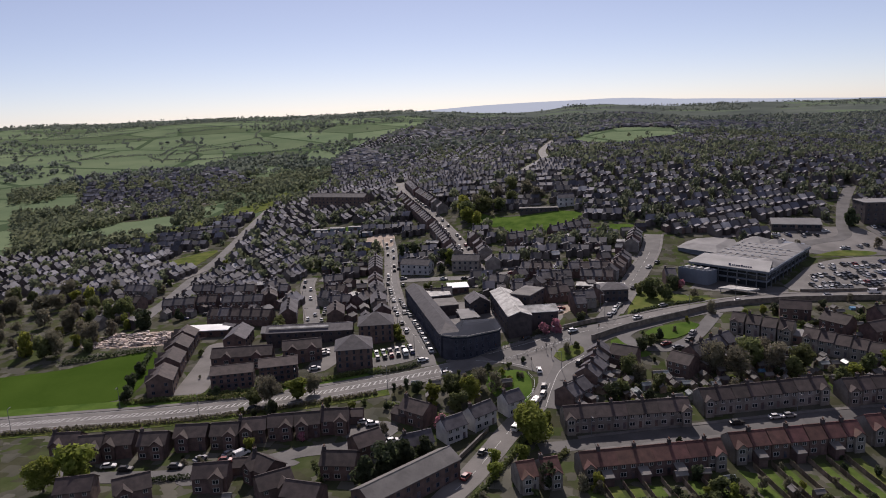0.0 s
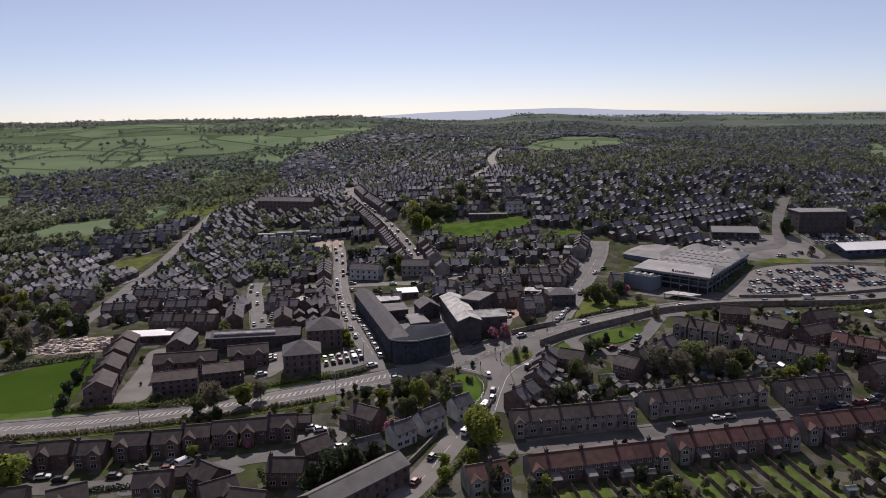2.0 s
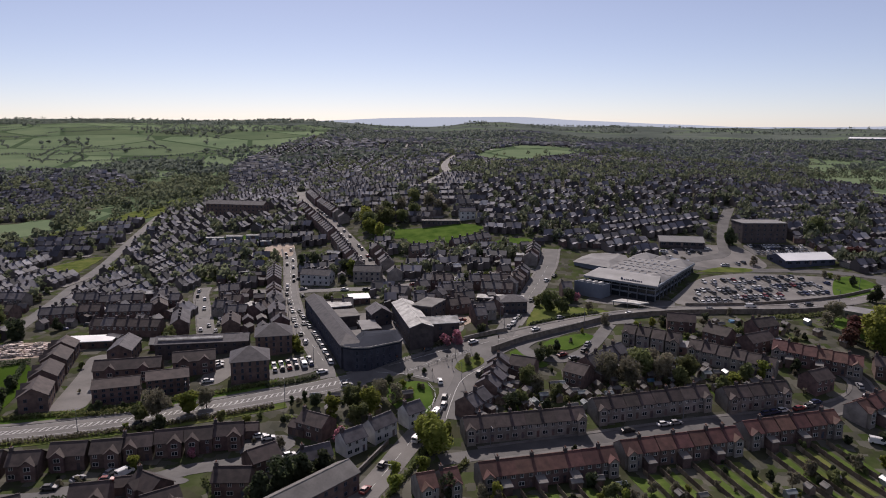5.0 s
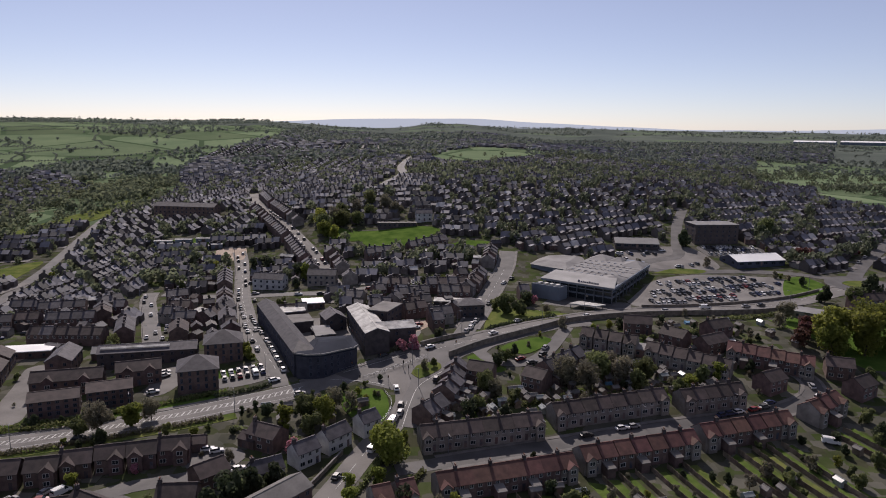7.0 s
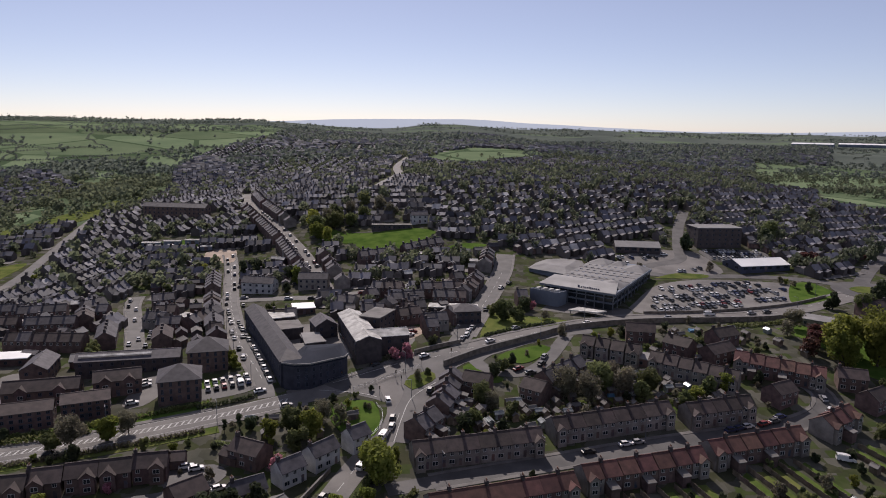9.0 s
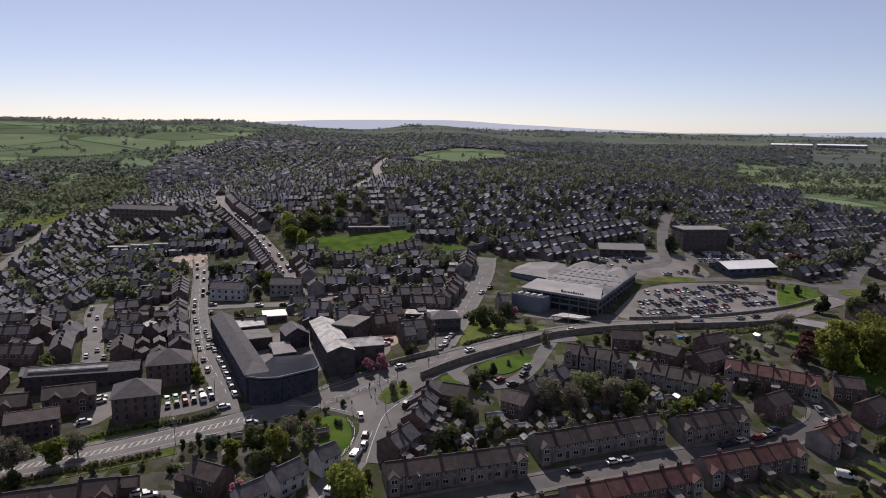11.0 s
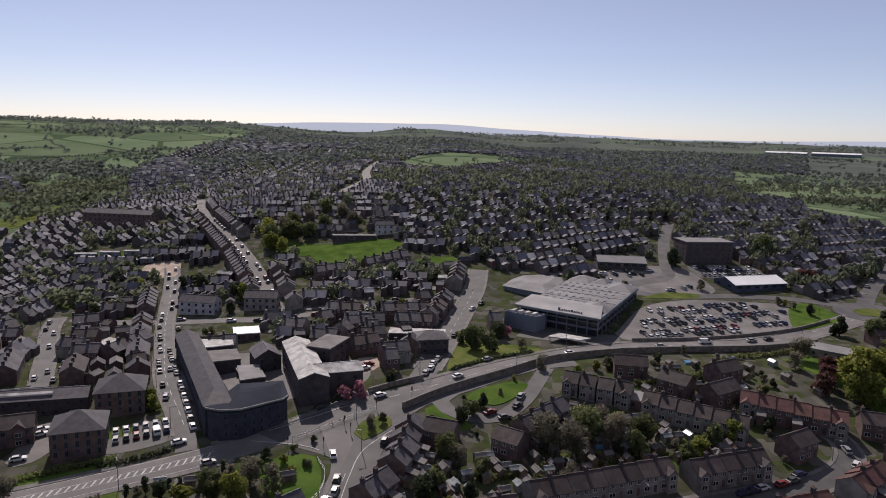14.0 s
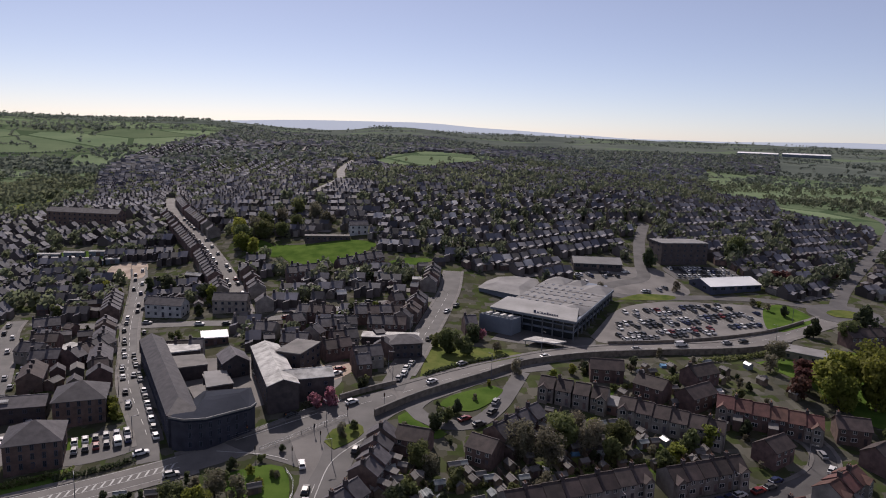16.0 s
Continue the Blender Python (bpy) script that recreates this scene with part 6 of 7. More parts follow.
TREES = [
    (-10.5, 193, 6.2, "big_light"), (-12.5, 198, 4.6, "big_light"), (-101, 212, 5.0, "big_bare"), (-93, 217, 4.0, "light"), (-88, 221, 3.6, "big_bare"), (-106, 210, 3.5, "green"), (-133, 157, 5.5, "light"), (-141, 153, 5.0, "big_light"),
    (-32, 217, 4.2, "big_light"), (-38, 220, 4.0, "big"), (-44, 216, 3.2, "light"), (-51, 222, 2.2, "dark"), (-55, 223, 2.0, "tall"), (-47, 224, 1.8, "tall"), (-59, 221, 1.8, "tall"), (-38, 231, 1.8, "tall"), (-30, 226, 3.6, "big_bare"),
    (-24, 224, 3.5, "bare"), (-35, 210, 3.4, "green"), (-39, 199, 2.6, "pink"), (-56, 195, 2.0, "bare"), (-80, 188, 1.6, "pink"), (-45, 176, 4.2, "dark"), (-49, 170, 4.4, "dark"), (-40, 181, 3.5, "dark"), (-53, 164, 4.5, "dark"),
    (-20, 180, 2.2, "light"), (-19, 172, 2.6, "light"), (49, 239, 5.0, "big_bare"), (56, 236, 5.5, "big_bare"), (62, 243, 4.6, "big"), (69, 241, 5.0, "big_bare"), (78, 242, 4.2, "big"), (74, 236, 3.6, "green"), (66, 247, 4.0, "big_bare"),
    (105, 243, 3.4, "light"), (98, 241, 3.2, "green"), (160, 268, 8.5, "big_light"), (169, 261, 8.0, "big_light"), (156, 261, 6.0, "big_light"), (176, 272, 8.5, "big_light"), (183, 262, 8.0, "big_light"), (153, 276, 4.0, "copper"), (148, 270, 4.2, "copper"), (158, 284, 4.0, "copper"),
    (157, 299, 4.4, "big_bare"), (150, 290, 3.4, "bare"), (36, 314, 4.2, "big"), (42, 311, 4.0, "green"), (32, 322, 3.0, "green"), (47, 327, 3.0, "dark"), (51, 330, 2.6, "pink"), (-9, 268, 2.8, "pink"), (-5, 270, 2.6, "pink"), (55, 315, 2.4, "bare"),
    (30, 258, 2.6, "green"), (27, 254, 2.4, "dark"), (34, 263, 2.2, "dark"), (21, 236, 3.2, "big"), (24, 232, 2.8, "big_bare"), (30, 228, 3.0, "green"), (0, 251, 2.2, "bare"), (3, 254, 1.8, "green"), (58, 291, 2.6, "bare"), (14, 218, 3.0, "dark"),
    (18, 223, 2.6, "green"), (87, 232, 3.4, "green"), (92, 236, 2.8, "light"), (52, 225, 3.0, "bare"), (44, 222, 2.6, "green"), (-66, 388, 4.0, "light"), (-72, 395, 3.6, "dark"), (-98, 398, 4.5, "tall"), (-91, 404, 4.5, "dark"), (-95, 412, 4.0, "dark"),
    (-70, 483, 6, "big"), (-64, 492, 6, "big_bare"), (-58, 488, 6, "big"), (-50, 512, 6, "big_bare"), (-42, 528, 6, "big"), (-30, 520, 6, "big_bare"), (-60, 505, 6, "big"), (-75, 497, 6, "big_light"), (-48, 490, 5, "big"), (-68, 470, 5, "big_light"),
    (-60, 463, 4.5, "big_light"), (-40, 500, 5, "big"), (-22, 505, 5, "big_bare"), (-128, 285, 3.4, "green"), (-126, 277, 3.2, "green"), (-130, 290, 3.0, "green"), (-68, 268, 2.6, "light"), (-71, 273, 2.4, "light"), (200, 320, 5, "big"), (215, 330, 6, "dark"),
    (192, 330, 4, "dark"), (-155, 212, 2.8, "dark"), (-160, 222, 2.6, "dark"), (-164, 234, 2.6, "dark"), (-206, 262, 5, "big_bare"), (-214, 250, 5.5, "big_bare"), (-205, 275, 4, "bare"), (-196, 285, 4, "dark"), (38, 171, 2.8, "green"), (41, 168, 2.2, "light"),
    (36, 166, 2.0, "green"), (95, 186, 2.6, "bare"), (88, 180, 2.4, "bare"), (100, 182, 2.2, "green"), (110, 190, 2.2, "bare"), (8, 168, 1.8, "bare"), (55, 175, 2.0, "bare"), (118, 180, 2.4, "green"), (130, 190, 2.6, "green"), (140, 205, 3.0, "dark"),
    (160, 432, 5, "dark"), (212, 440, 6, "dark"), (220, 452, 6, "big"), (218, 402, 5, "copper"), (160, 395, 3, "bare"), (120, 394, 2.6, "bare"),
]
for x, y, r, kind in TREES:
    tree(x, y, r, kind)
for x, y, r, kind in ((-20, 229, 1.5, "light"), (-17, 234, 1.2, "green"), (-23, 235, 1.4, "light"), (-27, 238, 1.2, "bare"), (-21, 241, 1.1, "green"), (-29, 233, 1.5, "green")):
    if clear(x, y, 1.0):
        tree(x, y, r, kind, True)
trng = random.Random(23)
for _ in range(70):
    x, y = trng.uniform(-300, -208), trng.uniform(238, 345)
    if clear(x, y, 2.5) and free_of_homes(x, y, 7.5) and x < -0.62 * y - 20:
        tree(x, y, trng.uniform(2.4, 5.2), trng.choice(("big_bare", "big", "bare", "green", "light", "big_bare")))
for _ in range(900):
    x, y = trng.uniform(-230, 240), trng.uniform(165, 430)
    if y < 250 and abs(x) > 0.72 * y + 8:
        continue
    if not clear(x, y, 2.2) or not free_of_homes(x, y, 7.5):
        continue
    if any((x - a) ** 2 + (y - b) ** 2 < 90 for a, b, *_ in HOMES) or noise.noise((x * 0.02, y * 0.02, 5)) < -0.02:
        continue
    if -160 < x < 130 and 165 < y < 275 and trng.random() < 0.75:
        continue
    tree(x, y, trng.uniform(1.3, 3.0), trng.choice(("green", "green", "dark", "bare", "bare", "light")))


for _ in range(900):
    x, y = trng.uniform(-150, 140), trng.uniform(156, 300)
    if abs(x) > 0.66 * y or not clear(x, y, 0.8) or any((x - a) ** 2 + (y - b) ** 2 < 45 for a, b, *_ in HOMES) or trng.random() < (0.25 if x > 35 and y > 225 else 0.5):
        continue
    if any(inside_row(x, y, *r) for r in NEAR_ROWS):
        continue
    tree(x, y, trng.uniform(0.6, 1.9), trng.choice(("green", "light", "dark", "bare", "bare", "dark")), True)


def hedge(line, h, w, mat, label):
    """Leaf sprays packed along a line."""
    rg = random.Random(len(line))
    gg = Geo()
    for a, b in zip(line, line[1:]):
        for _ in range(int((b - a).length * 26)):
            q = a.lerp(b, rg.random()) + Vector((rg.uniform(-w, w), rg.uniform(-w, w))) * 0.5
            p = Vector((q.x, q.y, tz(q.x, q.y) + rg.uniform(0, h) * (0.8 + 0.4 * rg.random())))
            t = Vector((rg.gauss(0, 1), rg.gauss(0, 1), rg.gauss(0.3, 1))).normalized()
            u = t.orthogonal().normalized()
            v = t.cross(u)
            s = rg.uniform(0.2, 0.45)
            gg.face([tuple(p + u * math.cos(k * 1.2566) * s * rg.uniform(0.6, 1.1) + v * math.sin(k * 1.2566) * s) for k in range(5)])
    return tagged(part("hedge", gg, mat), label, "hedge", "hedges")


main = LINES["main"]


def beside(line, off):
    return [q + n * off for q, n in sides(line)]


hedge(beside(main[46:71], 9.5), 1.5, 1.4, M["leaf"], "ragged green hedge along the main road")
hedge(beside(main[36:70], -8.5), 1.4, 1.6, M["twig"], "brown scrubby hedge behind the main road")
hedge([Vector(p) for p in ((-156, 214), (-162, 226), (-172, 254))], 2.2, 1.6, M["leaf_dark"], "dark hedge beside the playing field")
hedge([Vector(p) for p in ((-205, 240), (-190, 250), (-173, 259))], 2.0, 1.2, M["leaf_dark"], "dark hedge between field and yard")
hedge(beside(LINES["lower"][12:26], 6.4), 1.6, 1.2, M["leaf"], "clipped hedge along the lower road")

for pts, hh in (([(-118, 160), (-100, 166), (-88, 178)], 1.4), ([(-72, 176), (-66, 166), (-70, 152)], 1.5), ([(-60, 214), (-48, 208), (-38, 206)], 1.6), ([(-30, 206), (-22, 216)], 1.4), ([(14, 232), (30, 226), (48, 232)], 1.5),
                ([(60, 232), (82, 236), (100, 232)], 1.5), ([(-134, 212), (-118, 216), (-100, 222)], 1.8), ([(-72, 236), (-60, 241), (-55, 244)], 1.3), ([(104, 250), (112, 256), (118, 266)], 1.4), ([(86, 276), (104, 282), (128, 290)], 1.6),
                ([(128, 300), (150, 305), (168, 312)], 1.8), ([(26, 290), (40, 300), (58, 309)], 1.2), ([(6, 162), (24, 166), (44, 171)], 1.3), ([(-12, 176), (-4, 182), (0, 189)], 1.5)):
    hedge(spline(pts, 5), hh, 1.3, M["leaf_dark"] if hh < 1.45 else M["leaf"], "dense garden hedge between plots")

# ---- walls along the road ----


def long_wall(line, h, t, label):
    gg = Geo()
    for (a, an), (b, bn) in zip(sides(line), sides(line)[1:]):
        r = [a - an * t / 2, b - bn * t / 2, b + bn * t / 2, a + an * t / 2]
        gg.solid([(p.x, p.y, tz(p.x, p.y) - 0.8) for p in r], [(p.x, p.y, tz(p.x, p.y) + h) for p in r])
    w = part("stone_wall", gg, M["stone"])
    tagged(w, label, "wall", kind="structure")
    cp = Geo()
    for (a, an), (b, bn) in zip(sides(line), sides(line)[1:]):
        r = [a - an * (t / 2 + 0.08), b - bn * (t / 2 + 0.08), b + bn * (t / 2 + 0.08), a + an * (t / 2 + 0.08)]
        cp.solid([(p.x, p.y, tz(p.x, p.y) + h + 0.003) for p in r], [(p.x, p.y, tz(p.x, p.y) + h + 0.15) for p in r])
    part("coping", cp, M["paving"], w)


long_wall(spline([(9, 262), (23, 273), (46, 287.5), (63, 299), (87, 306.5), (110, 309), (150, 311), (175, 318)]), 2.2, 0.5, "long dark stone retaining wall below the main road")
long_wall(spline([(-2, 273), (10, 280), (16, 283)]), 1.5, 0.5, "low stone wall along the main road")
long_wall(spline([(101, 323), (126, 324.5), (153, 329.5), (178, 338), (200, 350)]), 1.2, 0.5, "low dark wall round the car park")
long_wall(spline([(-24, 199), (-31, 180), (-37, 163)]), 1.3, 0.4, "stone garden wall along the lower road")

# ---- gardens, fences and sheds ----
frng = random.Random(31)


def fence(a, b):
    """Boarded panels between posts."""
    a, b = Vector(a), Vector(b)
    n = max(1, round((b - a).length / 3.0))
    f = tagged(new("garden_fence"), "weathered wooden garden fence between lawns", "fence", "garden fences")
    turn = math.degrees(math.atan2(b.y - a.y, b.x - a.x))
    f.matrix_basis = pose(a.x, a.y, tz(a.x, a.y), 0, 0, turn)
    ln = (b - a).length / n
    for i in range(n):
        q = a.lerp(b, (i + 0.5) / n)
        gg = Geo()
        gg.box(-ln / 2 + 0.05, -0.03, -0.3, ln / 2 - 0.05, 0.03, 1.55)
        gg.box(-ln / 2 - 0.05, -0.06, -0.4, -ln / 2 + 0.05, 0.06, 1.7)
        part("panel", gg, M["fence"], f).matrix_local = pose((i + 0.5) * ln, 0, tz(q.x, q.y) - tz(a.x, a.y))


def gardens(x0, y0, x1, y1, depth, w=5.2, side=-1, fences=True):
    """Strips of lawn behind a row of houses, with fences, paths and sheds."""
    a, b = Vector((x0, y0)), Vector((x1, y1))
    d = (b - a).normalized()
    nrm = Vector((-d.y, d.x)) * side
    for i in range(int((b - a).length / w)):
        p, q = a + d * w * i, a + d * w * (i + 1)
        dep = depth * frng.uniform(0.75, 1.1)
        if frng.random() < 0.8:
            ring = [p + d * 0.5 + nrm * frng.uniform(1, 4), q - d * frng.uniform(0.5, 1.8) + nrm * frng.uniform(1, 4), q - d * frng.uniform(0.5, 1.8) + nrm * dep, p + d * 0.5 + nrm * dep]
            patch("garden_lawn", ring if side < 0 else ring, 0.07 + 0.004 * (i % 3), M["small_lawn"] if frng.random() < 0.65 else M["rough_grass"], "narrow strip of back garden lawn", "lawn", False)
        if fences and i:
            fence(p + nrm * 1.0, p + nrm * depth)
        if frng.random() < 0.5:
            s = p.lerp(q, 0.5) + nrm * dep * frng.uniform(0.5, 0.95)
            outbuilding("garden_shed", "small wooden garden shed with felt roof", s.x, s.y, math.degrees(math.atan2(d.y, d.x)) + frng.choice((0, 90)), 2.4, 1.9, 1.9, 2.5, M["fence"], M["felt"], "shed")
        if frng.random() < 0.3:
            s = p.lerp(q, frng.random()) + nrm * dep * frng.uniform(0.3, 0.9)
            tree(s.x, s.y, frng.uniform(0.8, 1.5), frng.choice(("green", "bare", "dark")))


gardens(4, 171, 41, 182, 26)
gardens(44, 185, 80, 195, 30)
gardens(83, 197.5, 114, 206, 32)
gardens(122, 208, 140, 216, 24)
gardens(0, 208, 35, 216, 20, side=1)
gardens(40, 220.5, 78, 230.5, 13, side=1)
gardens(84, 229, 106, 234, 9, side=1)
gardens(63, 268, 80, 259, 10)
gardens(83, 255, 107, 240, 10)
gardens(16, 240, 26, 236, 10)

GREENHOUSE = material("greenhouse_panes", (0.14, 0.16, 0.16), (0.30, 0.32, 0.31), 0.5, 3.0, 0.3, 0)
TARP = material("blue_tarpaulin", (0.04, 0.12, 0.22), (0.09, 0.22, 0.34), 0.8, 4.0, 0.5, 0.2)
for x0, x1, y0, y1, n in ((8, 60, 214, 238, 60), (60, 112, 230, 252, 50), (-58, -20, 196, 232, 12), (60, 100, 250, 262, 6), (-150, -60, 150, 172, 10), (5, 120, 160, 186, 14), (112, 150, 226, 262, 16), (85, 150, 262, 300, 30)):
    for _ in range(n):
        x, y = frng.uniform(x0, x1), frng.uniform(y0, y1)
        if not clear(x, y, 1.5) or any(inside_row(x, y, *r) for r in NEAR_ROWS) or any((x - a) ** 2 + (y - b) ** 2 < 50 for a, b, *_ in HOMES):
            continue
        k = frng.random()
        if k < 0.72:
            outbuilding("garden_shed", "small wooden garden shed with felt roof", x, y, frng.choice((14, 104)) + frng.uniform(-8, 8), frng.uniform(2.0, 3.4), 2.0, 1.9, 2.6, M["fence"], M["felt"], "shed")
        elif k < 0.86:
            outbuilding("greenhouse", "small pale glazed garden greenhouse", x, y, frng.choice((14, 104)), 2.8, 2.0, 1.7, 2.3, GREENHOUSE, GREENHOUSE, "greenhouse")
        else:
            gg = Geo()
            w, d = frng.uniform(1.2, 2.4), frng.uniform(0.8, 1.8)
            gg.solid([(-w, -d, -0.3), (w, -d, -0.3), (w, d, -0.3), (-w, d, -0.3)], [(-w * 0.8, -d * 0.8, 0.8), (w * 0.9, -d * 0.7, 1.0), (w * 0.8, d * 0.9, 0.7), (-w * 0.7, d * 0.8, 0.9)])
            settle(tagged(part("tarpaulin_cover", gg, frng.choice((TARP, M["felt"], M["fence"], M["white_sheet"]))), "garden stuff hidden under a weathered sheet", "tarpaulin cover"), x, y, frng.uniform(0, 180))

# workshops, garages and lean-tos packed between the streets
ROOFS = ("slate", "slate", "slate", "felt", "brown_tile", "pale_sheet", "felt", "white_sheet")
WALLS = ("brick", "dark_brick", "brick", "render")
packed = []
for x0, x1, y0, y1, n in ((-240, -84, 283, 362, 420), (-34, 32, 288, 372, 190), (-150, -60, 376, 440, 190), (-30, 80, 385, 440, 160), (200, 300, 385, 470, 160)):
    for _ in range(n):
        x, y = frng.uniform(x0, x1), frng.uniform(y0, y1)
        w = frng.uniform(3.5, 9)
        if not clear(x, y, 1.0 + w * 0.35) or not free_of_homes(x, y, 5.2 + w * 0.3) or any((x - a) ** 2 + (y - b) ** 2 < (c + w * 0.55) ** 2 for a, b, c in packed):
            continue
        packed.append((x, y, w * 0.55))
        eave = frng.uniform(2.2, 3.8)
        rf = frng.choice(ROOFS)
        word = {"slate": "slate", "felt": "grey felt", "brown_tile": "brown tile", "pale_sheet": "pale sheet", "white_sheet": "weathered white"}[rf]
        outbuilding("outbuilding", f"small brick back-yard building with {word} roof", x, y, frng.choice((14, 104, -12, 78)) + frng.uniform(-8, 8), w, frng.uniform(3.5, 5.5), eave, eave + frng.uniform(0.7, 1.8), M[frng.choice(WALLS)], M[rf], "outbuilding")

for x, y, t, w in ((-176, 474, 5, 12), (-163, 476, 4, 11), (-150, 477, 5, 10), (-160, 465, -60, 9), (-152, 464, 30, 8), (-146, 459, 25, 9), (-137, 462, 10, 7), (-170, 466, 15, 8)):
    outbuilding("portable_cabin", "long low cabin with a white sheet roof", x, y, t, w, 3.2, 2.6, 3.0, M["cladding"], M["white_sheet"], "cabin")

# ---- cars ----


def car_parts(hue, tall=1.0, van=False):
    """Body shell, glasshouse and wheels; 4.3 m long along x."""
    ln, w = (4.3, 1.76) if not van else (5.2, 1.95)
    prof = [(-ln / 2, 0.35), (-ln / 2 + 0.05, 0.85), (-ln / 2 + 0.3, 0.95), (ln / 2 - 1.25, 0.98), (ln / 2 - 0.25, 0.82), (ln / 2, 0.62), (ln / 2 - 0.02, 0.32)]
    top = [(-ln / 2 + 0.35, 0.95), (-ln / 2 + 0.75, 1.42), (0.35, 1.46), (ln / 2 - 1.2, 0.97)]
    if van:
        prof = [(-ln / 2, 0.35), (-ln / 2 + 0.02, 1.25), (ln / 2 - 1.0, 1.25), (ln / 2 - 0.3, 1.0), (ln / 2, 0.8), (ln / 2, 0.35)]
        top = [(-ln / 2 + 0.03, 1.25), (-ln / 2 + 0.1, 2.0), (ln / 2 - 1.7, 2.05), (ln / 2 - 0.95, 1.25)]
    b = Geo()

    def slab(geo, pr, half, topin=0.0):
        zmax, zmin = max(p[1] for p in pr), min(p[1] for p in pr)
        hw = [half - topin * (p[1] - zmin) / (zmax - zmin) for p in pr]
        n, k = len(geo.v), len(pr)
        geo.v.extend([(p[0], -h, p[1]) for p, h in zip(pr, hw)] + [(p[0], h, p[1]) for p, h in zip(pr, hw)])
        geo.f.append(tuple(range(n + k - 1, n - 1, -1)))
        geo.f.append(tuple(range(n + k, n + 2 * k)))
        for i in range(k):
            j = (i + 1) % k
            geo.f.append((n + i, n + j, n + k + j, n + k + i))
        geo.m.extend([0] * (k + 2))

    slab(b, prof, w / 2, 0.06)
    gl = Geo()
    slab(gl, top, w / 2 - 0.09, 0.16)
    xs_ = [p[0] for p in top]
    zt = top[1][1]
    b.box(xs_[1] + 0.05, -w / 2 + 0.27, zt - 0.02, xs_[2] - 0.02, w / 2 - 0.27, zt + 0.05)
    if van:
        b.box(xs_[0] + 0.05, -w / 2 + 0.02, 1.25, xs_[2] - 0.5, w / 2 - 0.02, zt - 0.02)
    wh = Geo()
    ring = [(math.cos(i * math.pi / 5), math.sin(i * math.pi / 5)) for i in range(10)]
    n = 0
    wh.v.extend([(0.32 * c, -0.1, 0.32 * s) for c, s in ring] + [(0.32 * c, 0.1, 0.32 * s) for c, s in ring])
    wh.f.extend([tuple(range(10)), tuple(range(19, 9, -1))] + [(i, 10 + i, 10 + (i + 1) % 10, (i + 1) % 10) for i in range(10)])
    wh.m.extend([0] * 12)
    return b.mesh("body", PAINTS[hue]), gl.mesh("glasshouse", M["glass"]), wh.mesh("wheel", M["tyre"]), ln, w


CARS = {(h, v): car_parts(h, van=v) for h in PAINTS for v in (False, True) if not v or h in ("white", "silver")}
crng = random.Random(3)
HUES = ["white", "white", "silver", "grey", "grey", "black", "black", "black", "grey", "silver", "silver", "dark blue", "white", "black", "grey", "white", "silver", "red"]


def car(x, y, turn, hue=None, van=False, lift=0.13, wheels=True):
    hue = hue or crng.choice(HUES)
    body, glass, wheel, ln, w = CARS[(hue, van)]
    c = tagged(new("van" if van else "car", body), f"{hue} {'van' if van else 'hatchback car'} with dark windows on asphalt", "van" if van else "car", "cars")
    e = 1.2
    dx, dy = math.cos(radians(turn)), math.sin(radians(turn))
    pitch = math.degrees(math.atan2(tz(x + dx * e, y + dy * e) - tz(x - dx * e, y - dy * e), 2 * e))
    c.matrix_basis = pose(x, y, tz(x, y) + lift, 0, 0, turn) @ pose(0, 0, 0, 0, -pitch, 0)
    part("glasshouse", glass, None, c)
    for sx in (-1, 1) if wheels else ():
        for sy in (-1, 1):
            part("wheel", wheel, None, c).location = (sx * ln * 0.3, sy * (w / 2 - 0.1), 0.32)


LOT = [(103, 331), (104, 327), (126, 329), (153, 335), (178, 345), (189, 369), (170, 375), (147, 377), (123, 367), (112, 350)]
turn = math.degrees(math.atan2(12, 60))
dv, nv = Vector((math.cos(radians(turn)), math.sin(radians(turn)))), Vector((-math.sin(radians(turn)), math.cos(radians(turn))))
o = Vector((100, 322))
for j, v in enumerate((3.5, 8.6, 17.5, 22.6, 31.5, 36.6, 45.5, 50.6)):
    for i in range(40):
        q = o + dv * 2.75 * i + nv * v
        if inside((q.x, q.y), LOT) and crng.random() < 0.66 and i % 11 != 10:
            car(q.x, q.y, turn + 90 + crng.choice((0, 180)) + crng.uniform(-3, 3), wheels=q.y < 338)
for x, y in ((-97, 359), (-91.5, 343), (-86, 327), (-82, 313), (-78, 302), (-72.5, 288), (-68, 277)):
    car(x + 0.6, y, 112 + crng.uniform(-4, 4), lift=0.14)
for i in range(13):
    q = Vector((-78.6, 320)).lerp(Vector((-52, 256)), i / 12)
    if i not in (2, 5):
        car(q.x - 0.8, q.y, 113, ("white", "silver", "white", "grey")[i % 4] if i > 6 else None, lift=0.14)
